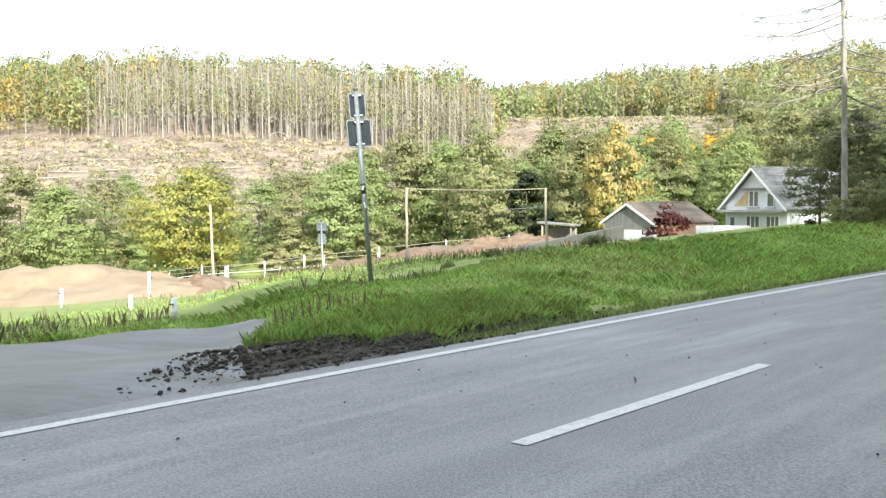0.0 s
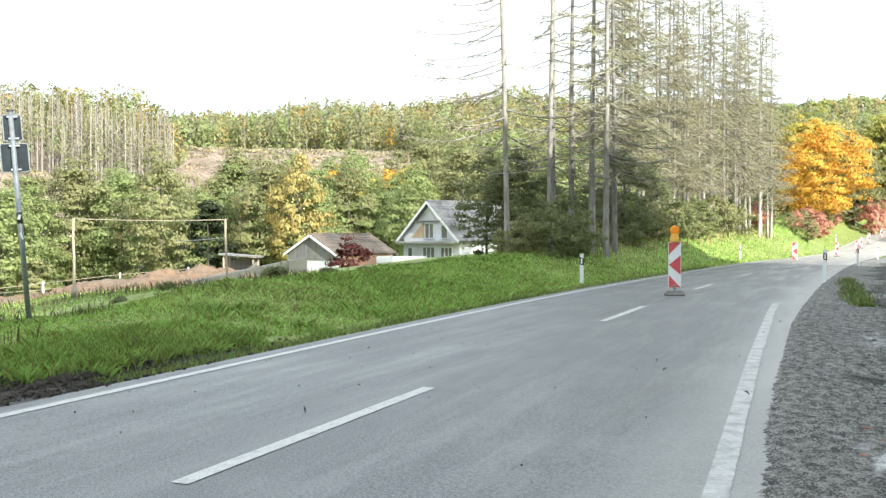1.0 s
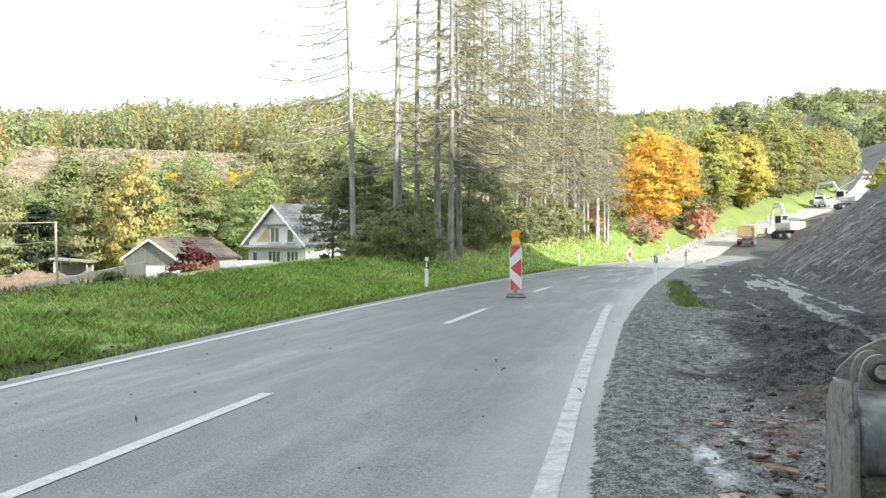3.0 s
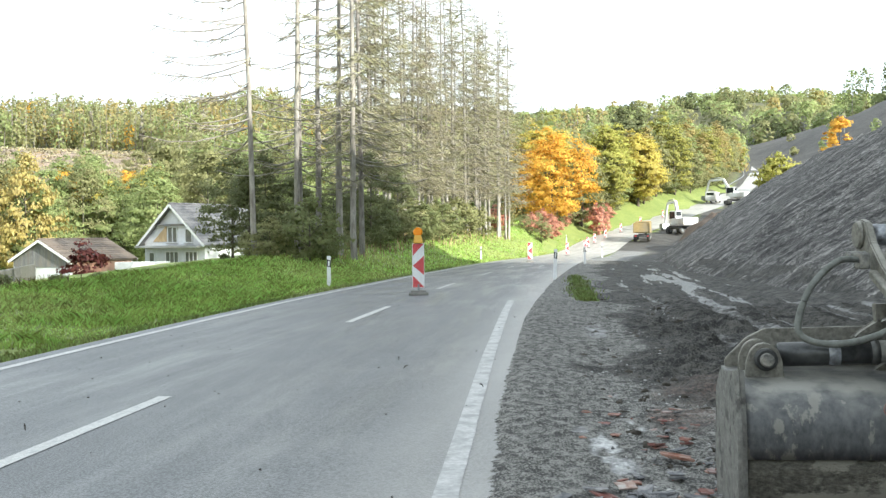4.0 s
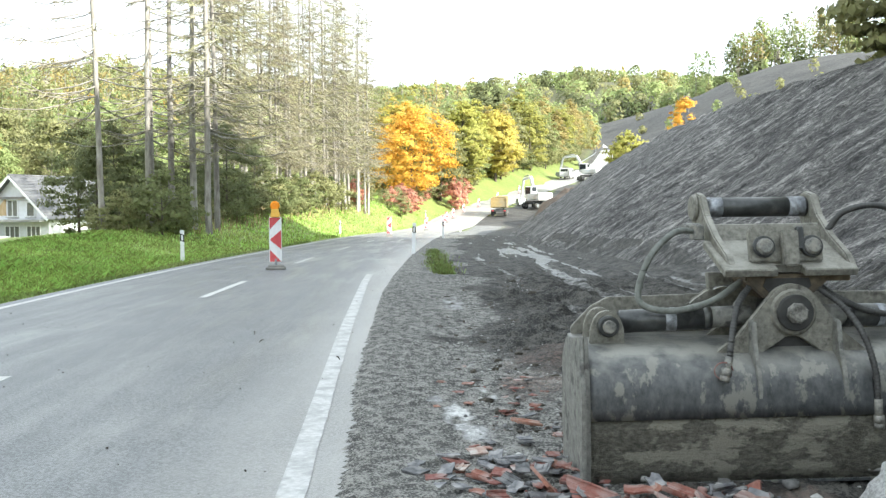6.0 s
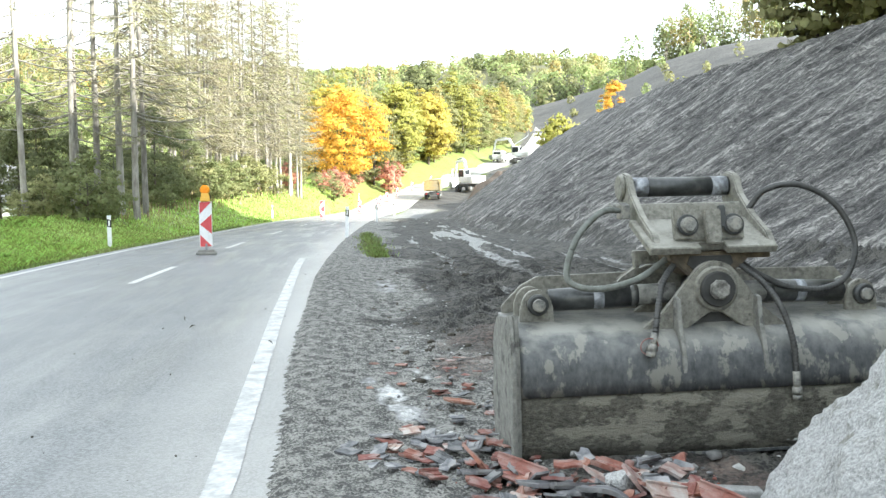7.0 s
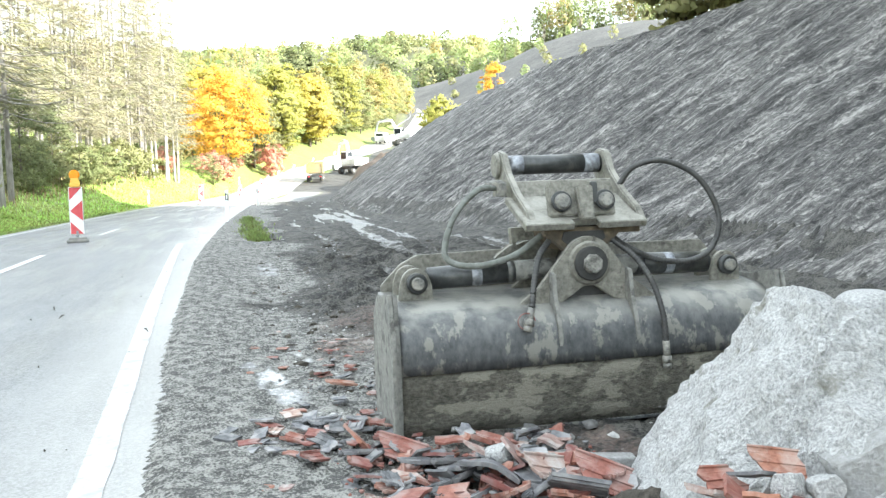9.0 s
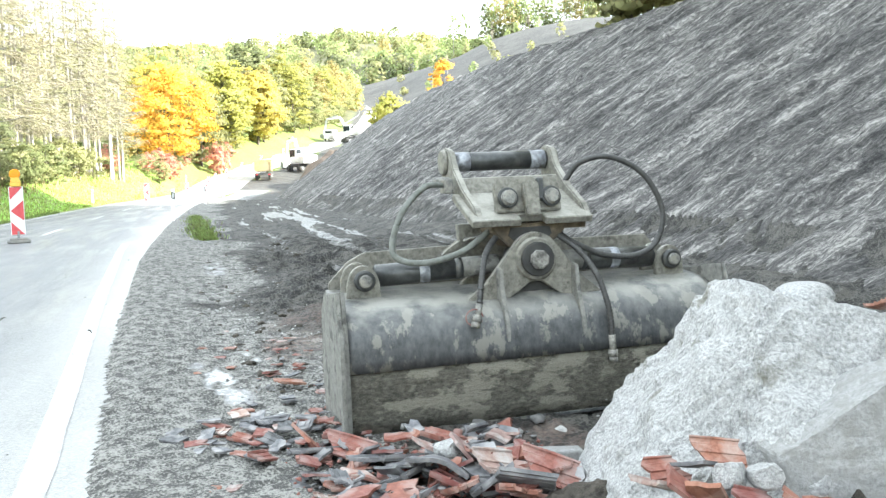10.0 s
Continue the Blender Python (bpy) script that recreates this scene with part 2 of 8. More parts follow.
def paled_tops(m, colour, lo=0.35, hi=0.95, amount=0.75):
    """A paler colour painted on the faces that look up: dusty, and bright from the sky."""
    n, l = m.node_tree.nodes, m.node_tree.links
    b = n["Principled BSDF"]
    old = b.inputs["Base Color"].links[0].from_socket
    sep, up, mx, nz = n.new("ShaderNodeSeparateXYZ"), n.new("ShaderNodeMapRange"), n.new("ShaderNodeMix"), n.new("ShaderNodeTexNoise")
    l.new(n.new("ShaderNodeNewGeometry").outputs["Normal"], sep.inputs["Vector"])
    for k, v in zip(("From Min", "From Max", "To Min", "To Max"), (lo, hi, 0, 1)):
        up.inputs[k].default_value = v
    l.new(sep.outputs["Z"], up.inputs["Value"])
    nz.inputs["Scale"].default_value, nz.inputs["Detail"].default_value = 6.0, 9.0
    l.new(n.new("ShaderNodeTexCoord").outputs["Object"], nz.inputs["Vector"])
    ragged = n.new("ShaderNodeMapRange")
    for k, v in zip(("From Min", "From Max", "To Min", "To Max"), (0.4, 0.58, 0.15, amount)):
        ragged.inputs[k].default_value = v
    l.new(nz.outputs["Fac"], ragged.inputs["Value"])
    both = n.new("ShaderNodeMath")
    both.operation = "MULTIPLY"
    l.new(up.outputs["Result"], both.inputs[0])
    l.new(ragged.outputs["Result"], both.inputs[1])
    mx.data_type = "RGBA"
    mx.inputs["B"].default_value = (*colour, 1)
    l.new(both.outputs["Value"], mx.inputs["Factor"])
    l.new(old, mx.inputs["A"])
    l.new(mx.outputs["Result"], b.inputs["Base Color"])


# sky brightness on the upward steel is put into the colour here
paled_tops(M_BUCKET, (0.26, 0.255, 0.23), 0.35, 0.95, 0.85)
M_BUCKET_LOW = mat("mud-caked steel", (0.028, 0.027, 0.022), (0.13, 0.124, 0.1), scale=34, c3=(0.19, 0.181, 0.15), patch=1.5, rough=(0.6, 0.9), bump=1.0, metal=0.0, patch_at=(0.5, 0.56), bump_dist=0.02, detail=10, stretch=(0.7, 1, 1.3))
M_BUCKET_PALE = mat("pale muddy steel", (0.11, 0.11, 0.102), (0.24, 0.238, 0.218), scale=24, c3=(0.085, 0.084, 0.078), patch=1.9, rough=(0.55, 0.85), bump=0.5, metal=0.1, patch_at=(0.56, 0.6), detail=9)
M_HEAD = mat("olive grey worn steel", (0.1, 0.097, 0.083), (0.25, 0.243, 0.21), scale=34, c3=(0.065, 0.062, 0.054), patch=1.8, detail=9, rough=(0.45, 0.75), bump=0.35, metal=0.2, patch_at=(0.58, 0.68))
M_MUD_PALE = mat("pale dried mud on steel", (0.13, 0.127, 0.115), (0.36, 0.352, 0.325), scale=70, c3=(0.08, 0.078, 0.07), patch=1.4, rough=(0.7, 0.95), bump=1.0, bump_dist=0.01)
M_RUST = mat("rusty ochre steel", (0.085, 0.066, 0.042), (0.19, 0.15, 0.098), scale=20, c3=(0.045, 0.04, 0.034), patch=1.2, rough=(0.6, 0.85), bump=0.3, metal=0.2)
M_CYLINDER = mat("oily black cylinder", (0.03, 0.032, 0.033), (0.075, 0.078, 0.078), scale=14, c3=(0.11, 0.11, 0.104), patch=1.6, rough=(0.22, 0.5), bump=0.15, metal=0.4, patch_at=(0.56, 0.64), detail=9)
M_BOLT = mat("muddy worn bolt", (0.08, 0.08, 0.075), (0.24, 0.24, 0.225), scale=60, c3=(0.28, 0.27, 0.24), patch=2, rough=(0.4, 0.7), bump=0.5, metal=0.35)
M_HOSE = mat("dusty rubber hose", (0.08, 0.085, 0.075), (0.17, 0.18, 0.165), scale=20, rough=(0.6, 0.85), bump=0.2)
M_HOSE_BLACK = mat("black rubber hose", (0.02, 0.02, 0.02), (0.06, 0.06, 0.058), scale=20, rough=(0.45, 0.7), bump=0.2)
paled_tops(M_CYLINDER, (0.16, 0.157, 0.142), 0.6, 1.0, 0.6)
paled_tops(M_HEAD, (0.31, 0.302, 0.268), 0.3, 0.9, 0.75)
M_STICKER = mat("worn pale label film", (0.14, 0.15, 0.17), (0.4, 0.42, 0.46), scale=24, c3=(0.07, 0.072, 0.075), patch=3, rough=(0.3, 0.5), bump=0)


def road_mat():
    """Asphalt: fine aggregate, damp streaks along the lanes, pale dried mud and darker seams."""
    m = bpy.data.materials.new("asphalt")
    m.use_nodes = True
    n, l = m.node_tree.nodes, m.node_tree.links
    b = n["Principled BSDF"]
    uv, mp = n.new("ShaderNodeUVMap"), n.new("ShaderNodeMapping")
    uv.uv_map = "along"
    mp.inputs["Scale"].default_value = (0.12, 1.0, 1)
    l.new(uv.outputs["UV"], mp.inputs["Vector"])
    co = n.new("ShaderNodeTexCoord")

    def noise_at(vec, scale, detail=5.0, rough=0.6):
        t = n.new("ShaderNodeTexNoise")
        t.inputs["Scale"].default_value, t.inputs["Detail"].default_value, t.inputs["Roughness"].default_value = scale, detail, rough
        l.new(vec, t.inputs["Vector"])
        return t.outputs["Fac"]

    def span(src, a, b2, c, d):
        t = n.new("ShaderNodeMapRange")
        for k, v in zip(("From Min", "From Max", "To Min", "To Max"), (a, b2, c, d)):
            t.inputs[k].default_value = v
        l.new(src, t.inputs["Value"])
        return t.outputs["Result"]

    grit = noise_at(co.outputs["Object"], 55, 5, 0.75)
    lump = noise_at(mp.outputs["Vector"], 7.0, 5, 0.65)
    streak = noise_at(mp.outputs["Vector"], 1.6, 6)
    blot = noise_at(co.outputs["Object"], 0.55, 6)
    col = ramp(n, [(0.44, (0.055, 0.059, 0.064)), (0.57, (0.18, 0.186, 0.194))])
    l.new(grit, col.inputs["Fac"])
    last = col.outputs["Color"]
    for src, lo, hi, amount, tint in ((lump, 0.5, 0.66, 0.22, (0.2, 0.203, 0.206)), (lump, 0.48, 0.34, 0.3, (0.09, 0.095, 0.1)), (streak, 0.5, 0.72, 0.35, (0.21, 0.213, 0.215)), (blot, 0.5, 0.72, 0.4, (0.22, 0.22, 0.218)), (blot, 0.42, 0.3, 0.4, (0.09, 0.093, 0.097))):
        mx = n.new("ShaderNodeMix")
        mx.data_type = "RGBA"
        mx.inputs["B"].default_value = (*tint, 1)
        l.new(span(src, lo, hi, 0, amount), mx.inputs["Factor"])
        l.new(last, mx.inputs["A"])
        last = mx.outputs["Result"]
    # the far stretch is dusty from the works; its sunlight is painted pale as well
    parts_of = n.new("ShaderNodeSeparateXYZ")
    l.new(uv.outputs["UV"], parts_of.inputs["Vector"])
    far_pale = n.new("ShaderNodeMath")
    far_pale.operation = "MULTIPLY"
    l.new(span(parts_of.outputs["X"], 48, 95, 0, 1), far_pale.inputs[0])
    l.new(span(blot, 0.3, 0.6, 0.55, 0.95), far_pale.inputs[1])
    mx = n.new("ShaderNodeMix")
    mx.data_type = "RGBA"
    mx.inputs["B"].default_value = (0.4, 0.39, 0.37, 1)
    # and a film of dried mud along the shoulder
    film = n.new("ShaderNodeMath")
    film.operation = "MULTIPLY"
    l.new(span(parts_of.outputs["Y"], -2.1, -3.05, 0, 0.62), film.inputs[0])
    l.new(span(streak, 0.35, 0.6, 0.3, 1.0), film.inputs[1])
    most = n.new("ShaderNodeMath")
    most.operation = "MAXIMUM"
    l.new(far_pale.outputs["Value"], most.inputs[0])
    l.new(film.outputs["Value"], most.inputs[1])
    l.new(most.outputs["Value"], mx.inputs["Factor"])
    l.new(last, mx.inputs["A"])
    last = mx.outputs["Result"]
    l.new(last, b.inputs["Base Color"])
    l.new(span(streak, 0.35, 0.65, 0.36, 0.62), b.inputs["Roughness"])
    bp = n.new("ShaderNodeBump")
    bp.inputs["Strength"].default_value, bp.inputs["Distance"].default_value = 0.35, 0.006
    l.new(grit, bp.inputs["Height"])
    l.new(bp.outputs["Normal"], b.inputs["Normal"])
    return m


def zone_mat(name, zones, base, wet=None, relief=0.5, crisp=(0.4, 0.6), share=0.6):
    """A ground whose surface changes by named masks: each zone has two colours, a grain and a gloss."""
    m = bpy.data.materials.new(name)
    m.use_nodes = True
    n, l = m.node_tree.nodes, m.node_tree.links
    b = n["Principled BSDF"]
    co = n.new("ShaderNodeTexCoord")

    def grain(scale, detail=7.0):
        t = n.new("ShaderNodeTexNoise")
        t.inputs["Scale"].default_value, t.inputs["Detail"].default_value, t.inputs["Roughness"].default_value = scale, detail, 0.65
        l.new(co.outputs["Object"], t.inputs["Vector"])
        return t.outputs["Fac"]

    def tone(c1, c2, scale, scale2):
        r = ramp(n, [(crisp[0], c1), (crisp[1], c2)])
        add = n.new("ShaderNodeMath")
        add.operation = "MULTIPLY_ADD"
        l.new(grain(scale), add.inputs[0])
        add.inputs[1].default_value = share
        half = n.new("ShaderNodeMath")
        half.operation = "MULTIPLY"
        half.inputs[1].default_value = 1 - share
        l.new(grain(scale2, 4), half.inputs[0])
        l.new(half.outputs["Value"], add.inputs[2])
        l.new(add.outputs["Value"], r.inputs["Fac"])
        return r.outputs["Color"]

    last = tone(*base[:4])
    rough_last = None
    for mask, c1, c2, s1, s2 in zones:
        at = n.new("ShaderNodeAttribute")
        at.attribute_name = mask
        edge = n.new("ShaderNodeMath")
        edge.operation = "MULTIPLY_ADD"
        l.new(grain(1.3), edge.inputs[0])
        edge.inputs[1].default_value = 0.9
        edge.inputs[2].default_value = -0.45
        put = n.new("ShaderNodeMath")
        l.new(at.outputs["Fac"], put.inputs[0])
        l.new(edge.outputs["Value"], put.inputs[1])
        fac = n.new("ShaderNodeMapRange")
        fac.inputs["From Min"].default_value, fac.inputs["From Max"].default_value = 0.35, 0.65
        l.new(put.outputs["Value"], fac.inputs["Value"])
        mx = n.new("ShaderNodeMix")
        mx.data_type = "RGBA"
        l.new(fac.outputs["Result"], mx.inputs["Factor"])
        l.new(last, mx.inputs["A"])
        l.new(tone(c1, c2, s1, s2), mx.inputs["B"])
        last = mx.outputs["Result"]
    b.inputs["Roughness"].default_value = 0.85
    if wet:
        at = n.new("ShaderNodeAttribute")
        at.attribute_name = wet
        rr = n.new("ShaderNodeMapRange")
        rr.inputs["From Min"].default_value, rr.inputs["From Max"].default_value = 0.35, 0.75
        rr.inputs["To Min"].default_value, rr.inputs["To Max"].default_value = 0.8, 0.36
        l.new(at.outputs["Fac"], rr.inputs["Value"])
        l.new(rr.outputs["Result"], b.inputs["Roughness"])
    l.new(last, b.inputs["Base Color"])
    bp = n.new("ShaderNodeBump")
    bp.inputs["Strength"].default_value, bp.inputs["Distance"].default_value = relief, 0.05
    if wet:
        calm = n.new("ShaderNodeMapRange")
        for k, v in zip(("From Min", "From Max", "To Min", "To Max"), (0.3, 0.6, relief, 0.3)):
            calm.inputs[k].default_value = v
        l.new(at.outputs["Fac"], calm.inputs["Value"])
        l.new(calm.outputs["Result"], bp.inputs["Strength"])
    both = n.new("ShaderNodeMath")
    both.operation = "MULTIPLY_ADD"
    both.inputs[1].default_value = 0.5
    l.new(grain(38, 4), both.inputs[0])
    l.new(grain(9), both.inputs[2])
    l.new(both.outputs["Value"], bp.inputs["Height"])
    l.new(bp.outputs["Normal"], b.inputs["Normal"])
    return m


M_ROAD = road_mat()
M_GROUND = zone_mat("ground", [
    ("straw", (0.19, 0.165, 0.075), (0.34, 0.285, 0.145), 1.5, 0.15),
    ("clearcut", (0.1, 0.074, 0.054), (0.36, 0.28, 0.215), 1.2, 0.12),
    ("gravel", (0.1, 0.1, 0.1), (0.25, 0.25, 0.245), 9.0, 0.8),
    ("mud", (0.03, 0.028, 0.026), (0.1, 0.095, 0.09), 5.0, 0.6),
    ("woodfloor", (0.055, 0.058, 0.028), (0.12, 0.115, 0.055), 0.7, 0.06),
    ("greyhill", (0.03, 0.029, 0.028), (0.085, 0.08, 0.075), 0.8, 0.08),
], ((0.14, 0.19, 0.045), (0.24, 0.28, 0.08), 3.0, 0.25))
M_SHOULDER = zone_mat("shoulder", [
    ("gravel", (0.045, 0.044, 0.041), (0.27, 0.264, 0.243), 62.0, 9.0),
    ("pale", (0.2, 0.2, 0.2), (0.46, 0.46, 0.455), 30.0, 2.5),
    ("redbits", (0.04, 0.034, 0.03), (0.17, 0.12, 0.1), 26.0, 1.5),
], ((0.005, 0.0047, 0.0042), (0.085, 0.081, 0.071), 42.0, 3.0), wet="wet", relief=1.0, crisp=(0.46, 0.56), share=0.58)


def bank_mat():
    """Combed gravel: streaks down the slope at three widths, with relief; shaded furrows and lit ridges are painted
    into the colour.
    """
    m = bpy.data.materials.new("combed gravel")
    m.use_nodes = True
    n, l = m.node_tree.nodes, m.node_tree.links
    b = n["Principled BSDF"]
    uv = n.new("ShaderNodeUVMap")
    uv.uv_map = "combed"
    outs = []
    for sx, sy, scale, detail in ((1, 0.22, 1.7, 9.0), (1, 0.34, 6.5, 8.0), (1, 0.6, 20.0, 8.0), (1, 1, 55.0, 5.0)):
        mp = n.new("ShaderNodeMapping")
        mp.inputs["Scale"].default_value = (sx, sy, 1)
        l.new(uv.outputs["UV"], mp.inputs["Vector"])
        t = n.new("ShaderNodeTexNoise")
        t.inputs["Scale"].default_value, t.inputs["Detail"].default_value, t.inputs["Roughness"].default_value = scale, detail, 0.7
        t.inputs["Distortion"].default_value = 0.3
        l.new(mp.outputs["Vector"], t.inputs["Vector"])
        outs.append(t.outputs["Fac"])
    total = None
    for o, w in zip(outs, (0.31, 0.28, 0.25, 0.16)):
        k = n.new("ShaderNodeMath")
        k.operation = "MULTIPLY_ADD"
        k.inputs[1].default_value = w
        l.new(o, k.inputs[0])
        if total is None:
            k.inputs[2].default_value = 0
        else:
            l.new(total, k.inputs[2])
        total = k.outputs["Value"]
    # furrow shade and ridge light follow the relief height in this ramp
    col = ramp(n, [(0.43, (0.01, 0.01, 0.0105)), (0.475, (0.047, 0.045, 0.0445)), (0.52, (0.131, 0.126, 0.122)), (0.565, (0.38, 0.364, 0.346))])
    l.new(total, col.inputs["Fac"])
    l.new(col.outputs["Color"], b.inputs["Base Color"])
    b.inputs["Roughness"].default_value = 0.85
    bp = n.new("ShaderNodeBump")
    bp.inputs["Strength"].default_value, bp.inputs["Distance"].default_value = 1.0, 0.25
    l.new(total, bp.inputs["Height"])
    l.new(bp.outputs["Normal"], b.inputs["Normal"])
    return m


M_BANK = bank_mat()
M_BROWN = mat("dark brown earth", (0.06, 0.04, 0.028), (0.14, 0.1, 0.075), scale=1.5, c3=(0.11, 0.085, 0.065), bump=0.7, bump_dist=0.08)
M_DRYGREEN = mat("dry greenish twigs", (0.19, 0.19, 0.1), (0.33, 0.31, 0.19), scale=2.0, bump=0, rough=(0.8, 0.95), vary=0.3, island=True)
# pale blue patches paint the sky's sheen on the wet asphalt
M_DRIVE = mat("damp worn asphalt", (0.035, 0.034, 0.031), (0.1, 0.097, 0.09), scale=40, c3=(0.16, 0.165, 0.175), patch=0.24, rough=(0.3, 0.75), bump=0.4, bump_dist=0.008, patch_at=(0.42, 0.62), stretch=(0.35, 1.2, 1))
M_WALL_GREY = mat("dark weathered wall", (0.07, 0.068, 0.064), (0.15, 0.147, 0.14), scale=5, c3=(0.1, 0.1, 0.085), bump=0.4)


# ---- plan: the road's own coordinates, s along it and q to its left ----
ORIGIN, ALONG, LEFT = np.array((0.1, 5.42)), np.array((0.629, 0.7774)), np.array((-0.7774, 0.629))
S_TABLE = np.arange(-120.0, 760.0, 1.0)
Z_ROAD = np.interp(S_TABLE, (-120, 12, 22, 34, 60, 85, 100, 113, 130, 174, 340, 430, 470, 760), (0, 0, -0.08, -0.2, -0.4, -0.65, -0.6, 0.2, 1.8, 7, 23, 32, 33, 25))
Z_ROAD = np.convolve(np.pad(Z_ROAD, 5, mode="edge"), np.ones(11) / 11, mode="valid")


def bend(s):
    """How far the centre line has swung to the right of its straight start."""
    s = np.asarray(s, float)
    swing = -12 * smooth(110, 190, s) * smooth(430, 260, s)
    return swing + np.where(s < 15, 0.0, np.where(s < 162, -0.00085 * (s - 15) ** 2, -18.37 - 0.25 * (s - 162)))


def road_z(s):
    return np.interp(s, S_TABLE, Z_ROAD)


def xy(s, q):
    """World x, y of a point q metres left of the centre line at s."""
    s, n = np.asarray(s, float), np.asarray(q, float) + bend(s)
    return ORIGIN[0] + s * ALONG[0] + n * LEFT[0], ORIGIN[1] + s * ALONG[1] + n * LEFT[1]


def sq(x, y):
    dx, dy = np.asarray(x, float) - ORIGIN[0], np.asarray(y, float) - ORIGIN[1]
    s, n = dx * ALONG[0] + dy * ALONG[1], dx * LEFT[0] + dy * LEFT[1]
    return s, n - bend(s)


def smooth(a, b, v):
    t = np.clip((np.asarray(v, float) - a) / (b - a), 0, 1)
    return t * t * (3 - 2 * t)


def waves(x, y, size, seed=0):
    """Soft unevenness between -1 and 1 from a few crossed sine waves."""
    r = np.random.RandomState(seed)
    total = 0
    for k in range(6):
        a, p, f = r.uniform(0, 6.28), r.uniform(0, 6.28), r.uniform(0.6, 1.8) * 6.28 / size
        total = total + np.sin((x * math.cos(a) + y * math.sin(a)) * f + p)
    return total / 6 * 1.5


def fbm(x, y, size, seed=0, octaves=4):
    """Uneven noise between about -1 and 1: smoothed random lattices of halving size."""
    x, y = np.broadcast_arrays(np.asarray(x, float), np.asarray(y, float))
    table = np.random.RandomState(seed + 900).uniform(-1, 1, (256, 256))
    total, amp, norm = np.zeros(x.shape), 1.0, 0.0
    for k in range(octaves):
        u, v = x / size * 2**k + 17.3 * k, y / size * 2**k + 9.1 * k
        i, j = np.floor(u).astype(int), np.floor(v).astype(int)
        a, b = u - i, v - j
        a, b = a * a * (3 - 2 * a), b * b * (3 - 2 * b)
        g = lambda m, n: table[m % 256, n % 256]
        total += amp * ((g(i, j) * (1 - a) + g(i + 1, j) * a) * (1 - b) + (g(i, j + 1) * (1 - a) + g(i + 1, j + 1) * a) * b)
        norm += amp
        amp *= 0.55
    return total / norm * 1.6


def lane_dip(x, y):
    """The side drive lies a little lower than the verge beside it."""
    c = np.interp(y, (8, 10, 14, 18, 26, 40), (-5.2, -4.2, -2.9, -2.4, -3.0, -6.0))
    return 0.32 * np.exp(-(((x - c) / 1.7) ** 2)) * smooth(9.5, 12, y) * smooth(40, 30, y)


def toe(s):
    return np.interp(s, (-120, 5, 18, 44, 80, 105, 140), (12.5, 11.4, 11.2, 8.8, 8.3, 9.2, 9.0))


def crest_height(s):
    return np.interp(s, (-120, 40, 60, 75, 90, 104, 120, 160), (7.2, 7.2, 7.0, 5.8, 3.2, 1.0, 0.6, 1.0))


